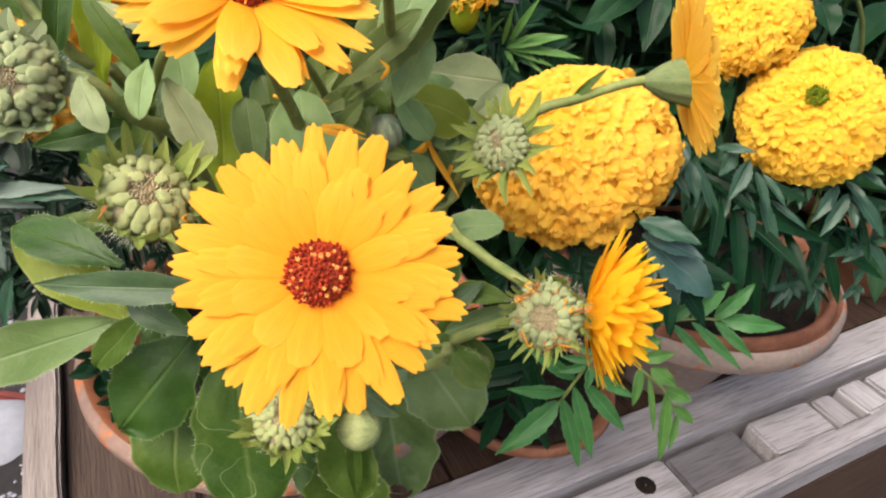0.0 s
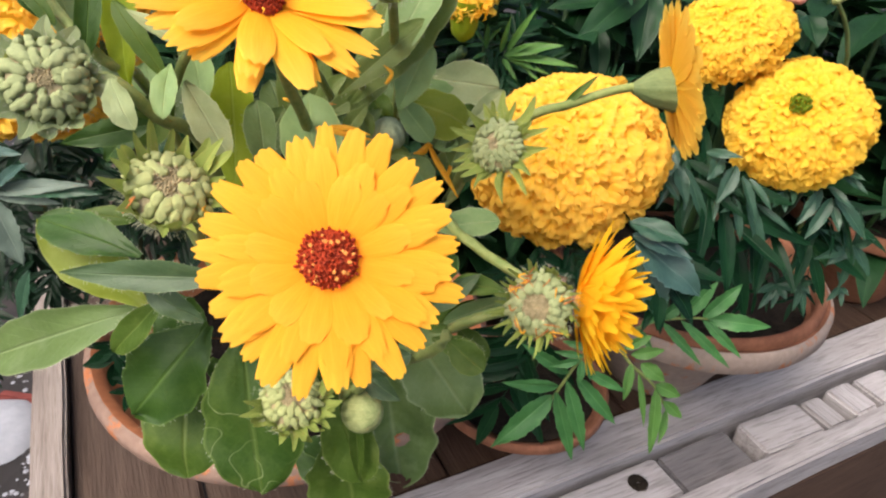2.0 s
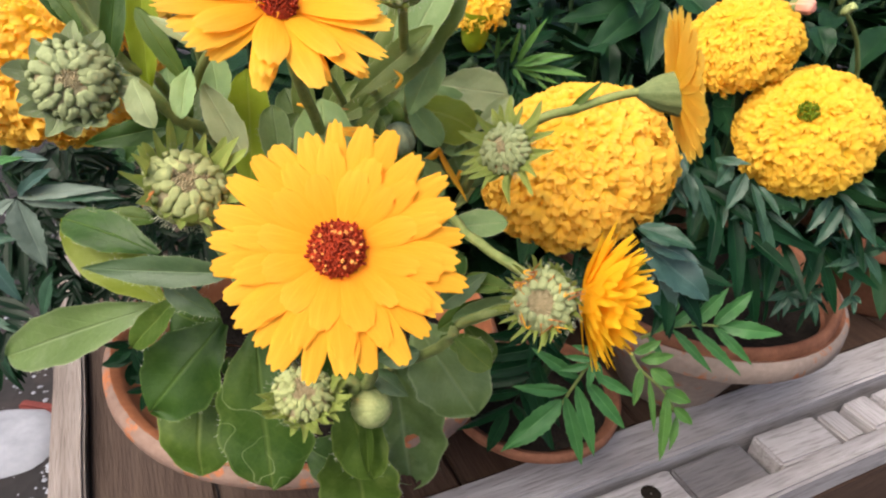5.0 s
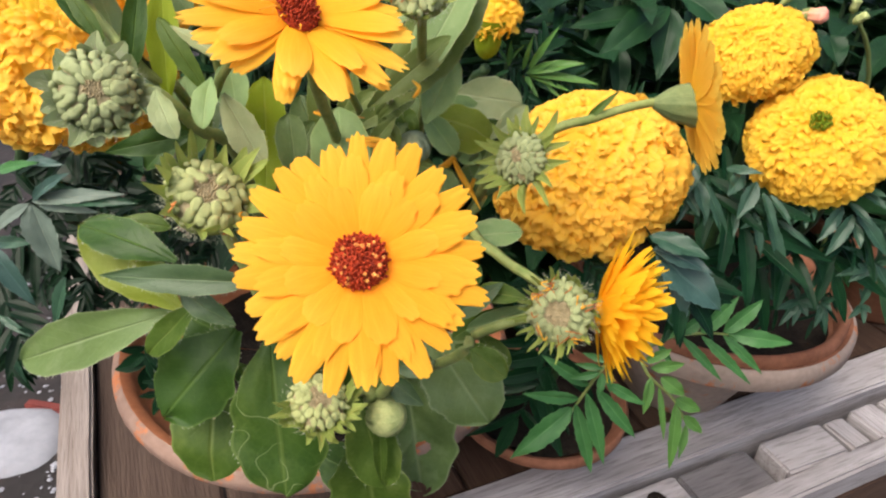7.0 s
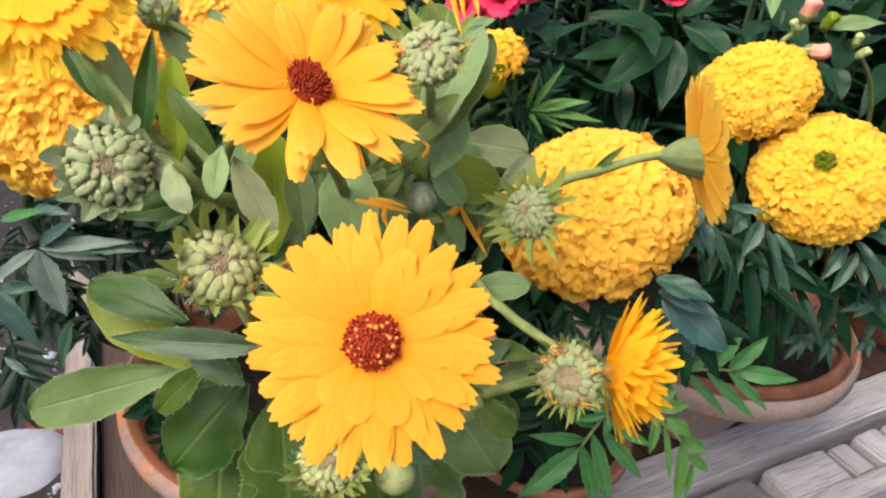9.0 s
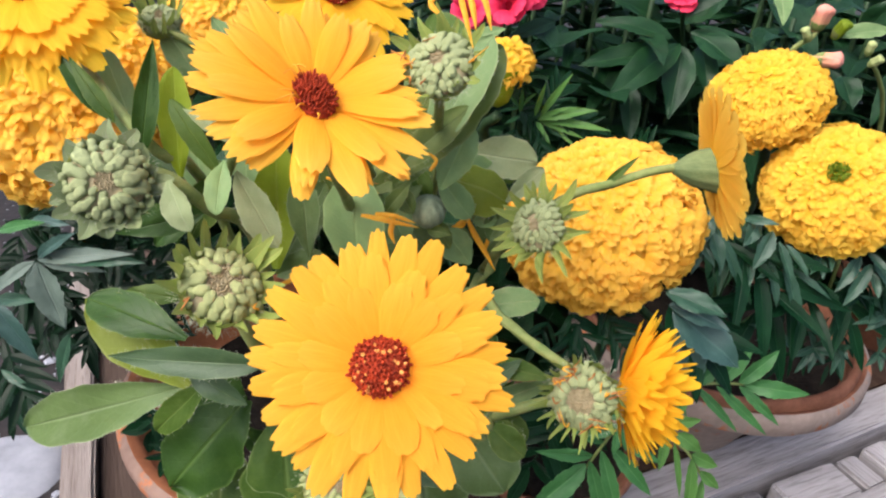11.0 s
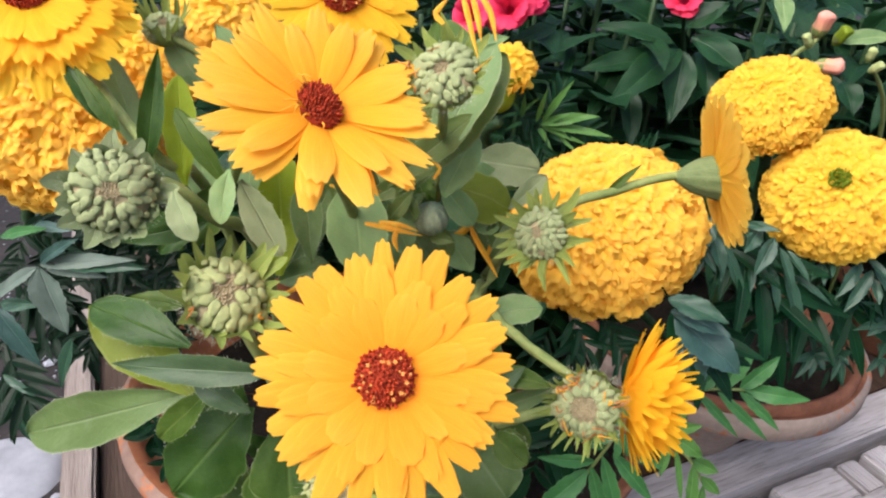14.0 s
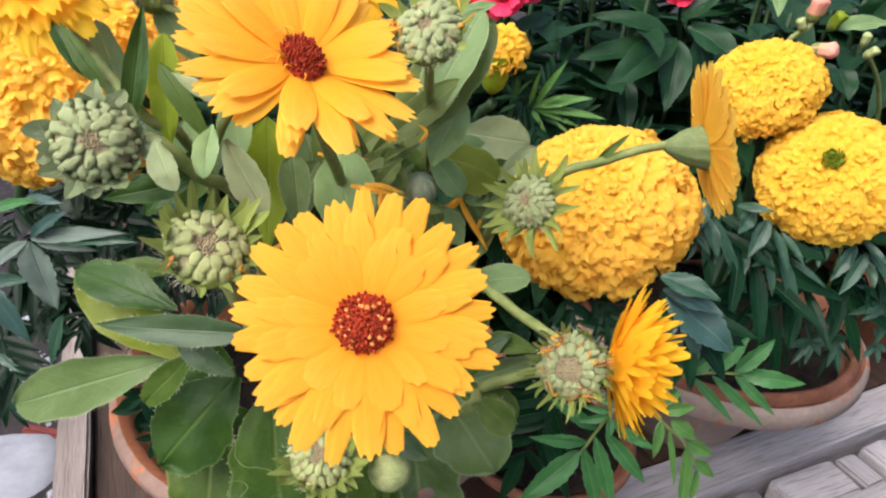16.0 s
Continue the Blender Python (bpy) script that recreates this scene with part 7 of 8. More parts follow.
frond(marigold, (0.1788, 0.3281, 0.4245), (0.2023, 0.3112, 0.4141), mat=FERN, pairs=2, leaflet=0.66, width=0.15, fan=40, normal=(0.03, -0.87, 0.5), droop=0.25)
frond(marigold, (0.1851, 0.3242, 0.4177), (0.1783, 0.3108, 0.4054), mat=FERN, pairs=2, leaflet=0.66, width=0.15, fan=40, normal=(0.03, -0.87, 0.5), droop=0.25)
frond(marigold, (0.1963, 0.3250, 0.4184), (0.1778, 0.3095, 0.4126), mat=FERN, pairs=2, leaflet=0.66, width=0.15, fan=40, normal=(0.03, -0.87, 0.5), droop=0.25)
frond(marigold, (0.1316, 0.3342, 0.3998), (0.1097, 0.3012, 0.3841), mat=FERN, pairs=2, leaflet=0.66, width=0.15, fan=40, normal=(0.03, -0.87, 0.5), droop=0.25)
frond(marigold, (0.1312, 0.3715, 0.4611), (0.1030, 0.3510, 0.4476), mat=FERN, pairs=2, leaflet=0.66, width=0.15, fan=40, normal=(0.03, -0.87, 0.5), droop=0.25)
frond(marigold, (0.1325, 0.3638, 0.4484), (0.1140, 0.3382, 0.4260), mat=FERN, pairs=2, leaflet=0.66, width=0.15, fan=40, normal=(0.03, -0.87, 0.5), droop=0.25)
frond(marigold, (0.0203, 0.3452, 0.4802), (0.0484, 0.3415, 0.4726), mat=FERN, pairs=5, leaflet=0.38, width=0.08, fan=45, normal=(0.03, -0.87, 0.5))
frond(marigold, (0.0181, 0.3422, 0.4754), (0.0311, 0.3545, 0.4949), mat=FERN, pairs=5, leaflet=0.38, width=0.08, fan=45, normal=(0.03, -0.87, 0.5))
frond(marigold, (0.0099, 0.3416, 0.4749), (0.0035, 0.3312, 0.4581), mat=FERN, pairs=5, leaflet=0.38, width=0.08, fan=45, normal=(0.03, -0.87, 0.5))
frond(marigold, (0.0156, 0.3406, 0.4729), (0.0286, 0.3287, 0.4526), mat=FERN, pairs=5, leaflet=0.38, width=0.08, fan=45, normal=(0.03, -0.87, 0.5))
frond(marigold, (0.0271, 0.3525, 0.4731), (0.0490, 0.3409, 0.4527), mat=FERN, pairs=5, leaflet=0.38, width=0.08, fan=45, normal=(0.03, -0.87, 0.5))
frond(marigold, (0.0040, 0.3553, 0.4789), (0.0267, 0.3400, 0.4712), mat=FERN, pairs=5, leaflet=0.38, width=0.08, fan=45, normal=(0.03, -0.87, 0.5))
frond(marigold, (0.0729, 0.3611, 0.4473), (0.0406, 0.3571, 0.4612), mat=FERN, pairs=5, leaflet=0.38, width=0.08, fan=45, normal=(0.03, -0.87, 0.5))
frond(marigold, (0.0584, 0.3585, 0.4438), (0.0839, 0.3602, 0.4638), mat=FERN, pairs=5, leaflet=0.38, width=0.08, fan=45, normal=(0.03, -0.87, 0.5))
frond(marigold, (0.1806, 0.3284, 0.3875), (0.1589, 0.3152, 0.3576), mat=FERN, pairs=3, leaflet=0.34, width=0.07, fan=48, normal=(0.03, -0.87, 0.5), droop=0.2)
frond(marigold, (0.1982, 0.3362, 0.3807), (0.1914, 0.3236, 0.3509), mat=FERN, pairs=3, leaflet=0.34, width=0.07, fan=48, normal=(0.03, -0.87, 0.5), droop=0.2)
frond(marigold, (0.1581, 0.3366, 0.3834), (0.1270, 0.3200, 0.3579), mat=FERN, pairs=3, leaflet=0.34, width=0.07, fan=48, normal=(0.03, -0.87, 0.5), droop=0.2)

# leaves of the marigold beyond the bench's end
# these back fronds use the halved leaf colour as their shade
frond(marigold_left, (-0.2040, 0.2761, 0.4299), (-0.2041, 0.2641, 0.4191), mat=FERN_SHADED, pairs=3, leaflet=0.5, width=0.15, fan=45, normal=(0.03, -0.8, 0.6))
frond(marigold_left, (-0.1920, 0.2625, 0.4276), (-0.2003, 0.2505, 0.4225), mat=FERN_SHADED, pairs=3, leaflet=0.5, width=0.15, fan=45, normal=(0.03, -0.8, 0.6))
frond(marigold_left, (-0.2319, 0.2998, 0.3816), (-0.2252, 0.2878, 0.3685), mat=FERN_SHADED, pairs=3, leaflet=0.5, width=0.15, fan=45, normal=(0.03, -0.8, 0.6))
frond(marigold_left, (-0.2199, 0.2863, 0.3682), (-0.1941, 0.2743, 0.3675), mat=FERN_SHADED, pairs=3, leaflet=0.5, width=0.15, fan=45, normal=(0.03, -0.8, 0.6))
frond(marigold_left, (-0.1904, 0.2819, 0.4248), (-0.1974, 0.2699, 0.4158), mat=FERN_SHADED, pairs=3, leaflet=0.5, width=0.15, fan=45, normal=(0.03, -0.8, 0.6))
frond(marigold_left, (-0.1984, 0.2908, 0.4117), (-0.1988, 0.2788, 0.3995), mat=FERN_SHADED, pairs=3, leaflet=0.5, width=0.15, fan=45, normal=(0.03, -0.8, 0.6))
frond(marigold_left, (-0.2101, 0.2949, 0.3897), (-0.2036, 0.2829, 0.3772), mat=FERN_SHADED, pairs=3, leaflet=0.5, width=0.15, fan=45, normal=(0.03, -0.8, 0.6))
frond(marigold_left, (-0.2082, 0.2891, 0.3620), (-0.2222, 0.2771, 0.3593), mat=FERN_SHADED, pairs=3, leaflet=0.5, width=0.15, fan=45, normal=(0.03, -0.8, 0.6))
frond(marigold_left, (-0.1760, 0.2789, 0.4286), (-0.1878, 0.2669, 0.4264), mat=FERN_SHADED, pairs=3, leaflet=0.5, width=0.15, fan=45, normal=(0.03, -0.8, 0.6))
frond(marigold_left, (-0.1648, 0.2672, 0.4276), (-0.1455, 0.2552, 0.4242), mat=FERN_SHADED, pairs=3, leaflet=0.5, width=0.15, fan=45, normal=(0.03, -0.8, 0.6))
frond(marigold_left, (-0.1809, 0.2858, 0.3933), (-0.1645, 0.2738, 0.3858), mat=FERN_SHADED, pairs=3, leaflet=0.5, width=0.15, fan=45, normal=(0.03, -0.8, 0.6))
frond(marigold_left, (-0.1826, 0.2753, 0.3814), (-0.1828, 0.2633, 0.3697), mat=FERN_SHADED, pairs=3, leaflet=0.5, width=0.15, fan=45, normal=(0.03, -0.8, 0.6))
frond(marigold_left, (-0.1652, 0.2879, 0.4240), (-0.1781, 0.2759, 0.4212), mat=FERN_SHADED, pairs=3, leaflet=0.5, width=0.15, fan=45, normal=(0.03, -0.8, 0.6))
frond(marigold_left, (-0.1654, 0.2875, 0.4058), (-0.1429, 0.2755, 0.4039), mat=FERN_SHADED, pairs=3, leaflet=0.5, width=0.15, fan=45, normal=(0.03, -0.8, 0.6))
frond(marigold_left, (-0.1743, 0.2964, 0.3805), (-0.1743, 0.2844, 0.3672), mat=FERN_SHADED, pairs=3, leaflet=0.5, width=0.15, fan=45, normal=(0.03, -0.8, 0.6))
frond(marigold_left, (-0.1761, 0.2936, 0.3720), (-0.1764, 0.2816, 0.3587), mat=FERN_SHADED, pairs=3, leaflet=0.5, width=0.15, fan=45, normal=(0.03, -0.8, 0.6))
frond(marigold_left, (-0.1556, 0.2944, 0.4314), (-0.1696, 0.2824, 0.4310), mat=FERN_SHADED, pairs=3, leaflet=0.5, width=0.15, fan=45, normal=(0.03, -0.8, 0.6))
frond(marigold_left, (-0.1522, 0.2776, 0.4153), (-0.1302, 0.2656, 0.4142), mat=FERN_SHADED, pairs=3, leaflet=0.5, width=0.15, fan=45, normal=(0.03, -0.8, 0.6))
frond(marigold_left, (-0.1633, 0.2952, 0.3851), (-0.1362, 0.2832, 0.3895), mat=FERN_SHADED, pairs=3, leaflet=0.5, width=0.15, fan=45, normal=(0.03, -0.8, 0.6))
frond(marigold_left, (-0.1579, 0.2893, 0.3793), (-0.1435, 0.2773, 0.3704), mat=FERN_SHADED, pairs=3, leaflet=0.5, width=0.15, fan=45, normal=(0.03, -0.8, 0.6))
frond(marigold_left, (-0.1292, 0.2812, 0.4303), (-0.1431, 0.2692, 0.4308), mat=FERN_SHADED, pairs=3, leaflet=0.5, width=0.15, fan=45, normal=(0.03, -0.8, 0.6))
frond(marigold_left, (-0.1378, 0.2848, 0.4213), (-0.1129, 0.2728, 0.4254), mat=FERN_SHADED, pairs=3, leaflet=0.5, width=0.15, fan=45, normal=(0.03, -0.8, 0.6))
frond(marigold_left, (-0.1423, 0.2852, 0.3984), (-0.1203, 0.2732, 0.3971), mat=FERN_SHADED, pairs=3, leaflet=0.5, width=0.15, fan=45, normal=(0.03, -0.8, 0.6))
frond(marigold_left, (-0.1415, 0.2739, 0.3811), (-0.1558, 0.2619, 0.3810), mat=FERN_SHADED, pairs=3, leaflet=0.5, width=0.15, fan=45, normal=(0.03, -0.8, 0.6))
frond(marigold_left, (-0.1133, 0.2795, 0.4394), (-0.1106, 0.2675, 0.4286), mat=FERN_SHADED, pairs=3, leaflet=0.5, width=0.15, fan=45, normal=(0.03, -0.8, 0.6))
frond(marigold_left, (-0.1196, 0.2833, 0.4180), (-0.1223, 0.2713, 0.4068), mat=FERN_SHADED, pairs=3, leaflet=0.5, width=0.15, fan=45, normal=(0.03, -0.8, 0.6))
frond(marigold_left, (-0.1161, 0.2784, 0.4044), (-0.1237, 0.2664, 0.3950), mat=FERN_SHADED, pairs=3, leaflet=0.5, width=0.15, fan=45, normal=(0.03, -0.8, 0.6))
frond(marigold_left, (-0.1000, 0.2828, 0.4376), (-0.0772, 0.2708, 0.4420), mat=FERN_SHADED, pairs=3, leaflet=0.5, width=0.15, fan=45, normal=(0.03, -0.8, 0.6))
frond(marigold_left, (-0.0992, 0.2628, 0.4319), (-0.1012, 0.2508, 0.4223), mat=FERN_SHADED, pairs=3, leaflet=0.5, width=0.15, fan=45, normal=(0.03, -0.8, 0.6))
frond(marigold_left, (-0.1070, 0.2858, 0.4063), (-0.1016, 0.2738, 0.3950), mat=FERN_SHADED, pairs=3, leaflet=0.5, width=0.15, fan=45, normal=(0.03, -0.8, 0.6))
leaf(marigold_left, (-0.1712, 0.2380, 0.4404), (-0.1304, 0.2340, 0.4493), 0.0070, normal=(0, -0.7, 0.7), shape="lance", mat=FERN_PALE, bend=0.1, cup=0.22, wave=0.04, teeth=0.14, name="leaflet")
leaf(marigold_left, (-0.1690, 0.2380, 0.4389), (-0.1423, 0.2340, 0.4404), 0.0050, normal=(0, -0.7, 0.7), shape="lance", mat=FERN_PALE, bend=0.1, cup=0.22, wave=0.04, teeth=0.14, name="leaflet")
leaf(marigold_left, (-0.1719, 0.2380, 0.4393), (-0.1645, 0.2340, 0.4112), 0.0147, normal=(0, -0.7, 0.7), shape="lance", mat=FERN_PALE, bend=0.1, cup=0.22, wave=0.04, teeth=0.14, name="leaflet")
leaf(marigold_left, (-0.1724, 0.2380, 0.4393), (-0.1931, 0.2340, 0.4231), 0.0064, normal=(0, -0.7, 0.7), shape="lance", mat=FERN_PALE, bend=0.1, cup=0.22, wave=0.04, teeth=0.14, name="leaflet")
leaf(marigold_left, (-0.1705, 0.2380, 0.4415), (-0.1505, 0.2340, 0.4562), 0.0066, normal=(0, -0.7, 0.7), shape="lance", mat=FERN_BLUE, bend=0.1, cup=0.22, wave=0.04, teeth=0.14, name="leaflet")
leaf(marigold_left, (-0.1674, 0.2380, 0.4428), (-0.1267, 0.2340, 0.4459), 0.0091, normal=(0, -0.7, 0.7), shape="lance", mat=FERN_MID, bend=0.1, cup=0.22, wave=0.04, teeth=0.14, name="leaflet")
leaf(marigold_left, (-0.1950, 0.2380, 0.4181), (-0.1799, 0.2340, 0.3931), 0.0104, normal=(0, -0.7, 0.7), shape="lance", mat=FERN_BLUE, bend=0.1, cup=0.22, wave=0.04, teeth=0.14, name="leaflet")
leaf(marigold_left, (-0.2017, 0.2380, 0.3822), (-0.1863, 0.2340, 0.3753), 0.0043, normal=(0, -0.7, 0.7), shape="lance", mat=FERN_MID, bend=0.1, cup=0.22, wave=0.04, teeth=0.14, name="leaflet")
leaf(marigold_left, (-0.2012, 0.2380, 0.3728), (-0.1959, 0.2340, 0.3474), 0.0039, normal=(0, -0.7, 0.7), shape="lance", mat=FERN_MID, bend=0.1, cup=0.22, wave=0.04, teeth=0.14, name="leaflet")
leaf(marigold_left, (-0.1832, 0.2380, 0.4514), (-0.1610, 0.2340, 0.4594), 0.0053, normal=(0, -0.7, 0.7), shape="lance", mat=FERN_BRIGHT, bend=0.1, cup=0.22, wave=0.04, teeth=0.14, name="leaflet")
leaf(marigold_left, (-0.1690, 0.2380, 0.4576), (-0.1518, 0.2340, 0.4592), 0.0048, normal=(0, -0.7, 0.7), shape="lance", mat=FERN_BLUE, bend=0.1, cup=0.22, wave=0.04, teeth=0.14, name="leaflet")
leaf(marigold_left, (-0.1922, 0.2380, 0.4198), (-0.1731, 0.2340, 0.4236), 0.0065, normal=(0, -0.7, 0.7), shape="lance", mat=FERN_MID, bend=0.1, cup=0.22, wave=0.04, teeth=0.14, name="leaflet")
leaf(marigold_left, (-0.1661, 0.2380, 0.4062), (-0.1741, 0.2340, 0.3816), 0.0069, normal=(0, -0.7, 0.7), shape="lance", mat=FERN_MID, bend=0.1, cup=0.22, wave=0.04, teeth=0.14, name="leaflet")
frond(marigold_left, (-0.2100, 0.2749, 0.4336), (-0.1763, 0.2646, 0.4335), mat=FERN_SHADED, pairs=4, leaflet=0.45, width=0.12, fan=45, normal=(0.03, -0.87, 0.5))
frond(marigold_left, (-0.2054, 0.2978, 0.4148), (-0.1740, 0.2915, 0.4027), mat=FERN_SHADED, pairs=4, leaflet=0.45, width=0.12, fan=45, normal=(0.03, -0.87, 0.5))
frond(marigold_left, (-0.2060, 0.2654, 0.3990), (-0.2117, 0.2411, 0.3782), mat=FERN_SHADED, pairs=4, leaflet=0.45, width=0.12, fan=45, normal=(0.03, -0.87, 0.5))
frond(marigold_left, (-0.2047, 0.3079, 0.3939), (-0.1735, 0.2965, 0.3735), mat=FERN_SHADED, pairs=4, leaflet=0.45, width=0.12, fan=45, normal=(0.03, -0.87, 0.5))
frond(marigold_left, (-0.2056, 0.2493, 0.3913), (-0.1863, 0.2251, 0.3691), mat=FERN_SHADED, pairs=4, leaflet=0.45, width=0.12, fan=45, normal=(0.03, -0.87, 0.5))
frond(marigold_left, (-0.2123, 0.3097, 0.3786), (-0.2274, 0.2931, 0.3521), mat=FERN_SHADED, pairs=4, leaflet=0.45, width=0.12, fan=45, normal=(0.03, -0.87, 0.5))
frond(marigold_left, (-0.2037, 0.2676, 0.4212), (-0.1851, 0.2612, 0.4096), mat=FERN_SHADED, pairs=4, leaflet=0.45, width=0.12, fan=45, normal=(0.03, -0.87, 0.5))
frond(marigold_left, (-0.1891, 0.3144, 0.3852), (-0.1711, 0.2971, 0.3556), mat=FERN_SHADED, pairs=4, leaflet=0.45, width=0.12, fan=45, normal=(0.03, -0.87, 0.5))
frond(marigold_left, (-0.2384, 0.3218, 0.4000), (-0.2064, 0.3101, 0.3790), mat=FERN_SHADED, pairs=4, leaflet=0.5, width=0.13, fan=45, normal=(0.03, -0.87, 0.5))
frond(marigold_left, (-0.2354, 0.2971, 0.3966), (-0.2077, 0.2844, 0.3742), mat=FERN_SHADED, pairs=4, leaflet=0.5, width=0.13, fan=45, normal=(0.03, -0.87, 0.5))
frond(marigold_left, (-0.2294, 0.3456, 0.3637), (-0.1935, 0.3309, 0.3375), mat=FERN_SHADED, pairs=4, leaflet=0.5, width=0.13, fan=45, normal=(0.03, -0.87, 0.5))
frond(marigold_left, (-0.2191, 0.3636, 0.3927), (-0.1794, 0.3457, 0.3611), mat=FERN_SHADED, pairs=4, leaflet=0.5, width=0.13, fan=45, normal=(0.03, -0.87, 0.5))
frond(marigold_left, (-0.2253, 0.2714, 0.3538), (-0.2315, 0.2606, 0.3178), mat=FERN_SHADED, pairs=4, leaflet=0.5, width=0.13, fan=45, normal=(0.03, -0.87, 0.5))
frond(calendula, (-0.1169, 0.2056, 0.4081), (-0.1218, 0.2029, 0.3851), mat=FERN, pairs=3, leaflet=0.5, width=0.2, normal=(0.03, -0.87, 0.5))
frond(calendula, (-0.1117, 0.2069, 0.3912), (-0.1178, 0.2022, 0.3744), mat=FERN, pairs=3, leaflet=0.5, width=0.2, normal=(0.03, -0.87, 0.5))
frond(marigold_left, (-0.2021, 0.3108, 0.4360), (-0.1755, 0.2999, 0.4166), mat=FERN_SHADED, pairs=3, leaflet=0.5, width=0.13, fan=42, normal=(0.03, -0.87, 0.5))
frond(marigold_left, (-0.1905, 0.3270, 0.4246), (-0.1938, 0.3073, 0.4018), mat=FERN_SHADED, pairs=3, leaflet=0.5, width=0.13, fan=42, normal=(0.03, -0.87, 0.5))
frond(marigold_left, (-0.2133, 0.3329, 0.4169), (-0.1829, 0.3304, 0.4111), mat=FERN_SHADED, pairs=3, leaflet=0.5, width=0.13, fan=42, normal=(0.03, -0.87, 0.5))
frond(marigold_left, (-0.2181, 0.2954, 0.3929), (-0.1939, 0.2868, 0.3775), mat=FERN_SHADED, pairs=3, leaflet=0.5, width=0.13, fan=42, normal=(0.03, -0.87, 0.5))
frond(marigold_left, (-0.2123, 0.3013, 0.3835), (-0.1997, 0.2888, 0.3436), mat=FERN_SHADED, pairs=3, leaflet=0.5, width=0.13, fan=42, normal=(0.03, -0.87, 0.5))
leaf(marigold_left, (-0.2109, 0.3362, 0.4221), (-0.1935, 0.3227, 0.3989), 0.0131, normal=(0.03, -0.87, 0.5), shape="lance", mat=FERN_SHADED)
leaf(marigold_left, (-0.2285, 0.3425, 0.4147), (-0.2111, 0.3310, 0.3948), 0.0153, normal=(0.03, -0.87, 0.5), shape="lance", mat=FERN_SHADED)
leaf(marigold_left, (-0.2033, 0.3395, 0.4084), (-0.2197, 0.3272, 0.3890), 0.0141, normal=(0.03, -0.87, 0.5), shape="lance", mat=FERN_SHADED)
leaf(marigold_left, (-0.2404, 0.3400, 0.4114), (-0.2258, 0.3267, 0.3887), 0.0153, normal=(0.03, -0.87, 0.5), shape="lance", mat=FERN_SHADED)


# ---- the snapdragons behind ----
def lance_kinds(count, mat):
    """A few lance-shaped leaves, one unit long, to share."""
    kinds = []
    for q in range(count):
        wide, sag, fold = random.uniform(0.26, 0.4), random.uniform(0.05, 0.3), random.uniform(0.15, 0.45)

        def at(u, v):
            h = wide / 2 * outline("lance", u)
            return (v * h, u, fold * h * abs(v) - sag * u * u + 0.02 * math.sin(u * 9 + q + v))
        p = sheet(at, 10, 4)
        kinds.append(mesh("leaf", *p[:2], mat, p[2]))
    return kinds


SNAP_KINDS = lance_kinds(8, SNAP)


def snapdragon(at, height, seed, leaves=150, spread=0.09):
    """A bushy plant of several upright stems set with lance-shaped leaves."""
    rng = random.Random(seed)
    plant = thing("snapdragon_plant", at, "dense dark green snapdragon plant with lance-shaped leaves", "potted plant", "flowering plants")
    n = 9
    for k in range(n):
        a, r = k * 2.4 + rng.uniform(-0.4, 0.4), spread * math.sqrt((k + 0.5) / n)
        top = Vector(at) + Vector((r * math.cos(a), r * math.sin(a), height * rng.uniform(0.78, 1.0)))
        low = Vector(at) + Vector((r * 0.3 * math.cos(a), r * 0.3 * math.sin(a), 0))
        mid = (low + top) / 2 + Vector((r * 0.3 * math.cos(a), r * 0.3 * math.sin(a), 0))
        stem(plant, [low, mid, top], 0.0025, 0.0016, STEM_DARK)
        for j in range(leaves // n):
            s = 0.12 + 0.88 * (j + rng.random()) / (leaves // n)
            p = low.lerp(mid, s * 2) if s < 0.5 else mid.lerp(top, s * 2 - 1)
            b = j * 2.4 + rng.uniform(-0.5, 0.5)
            size = rng.uniform(0.055, 0.10) * (1.1 - 0.3 * s)
            d = Vector((math.cos(b), math.sin(b), rng.uniform(-0.3, 0.6))).normalized()
            z = Vector((-0.4 * d.x, -0.4 * d.y, 0.9))
            z = (z - d * z.dot(d)).normalized()
            m = Matrix((d.cross(z), d, z)).transposed().to_4x4()
            m.translation = p
            part("leaf", rng.choice(SNAP_KINDS), plant, m @ Matrix.Diagonal((size, size, size, 1)))
    return plant


seed = 0
for x, y, h in ((0.00, 0.50, 0.40), (0.12, 0.55, 0.42), (0.24, 0.56, 0.43), (0.36, 0.58, 0.42), (0.48, 0.60, 0.42), (-0.12, 0.50, 0.39), (-0.22, 0.54, 0.36), (0.06, 0.66, 0.46), (0.20, 0.70, 0.47), (0.36, 0.72, 0.47), (0.52, 0.74, 0.47), (-0.08, 0.65, 0.45), (-0.22, 0.68, 0.44)):
    seed += 1
    snapdragon((x, y, 0.219), h - 0.10, seed, 153)


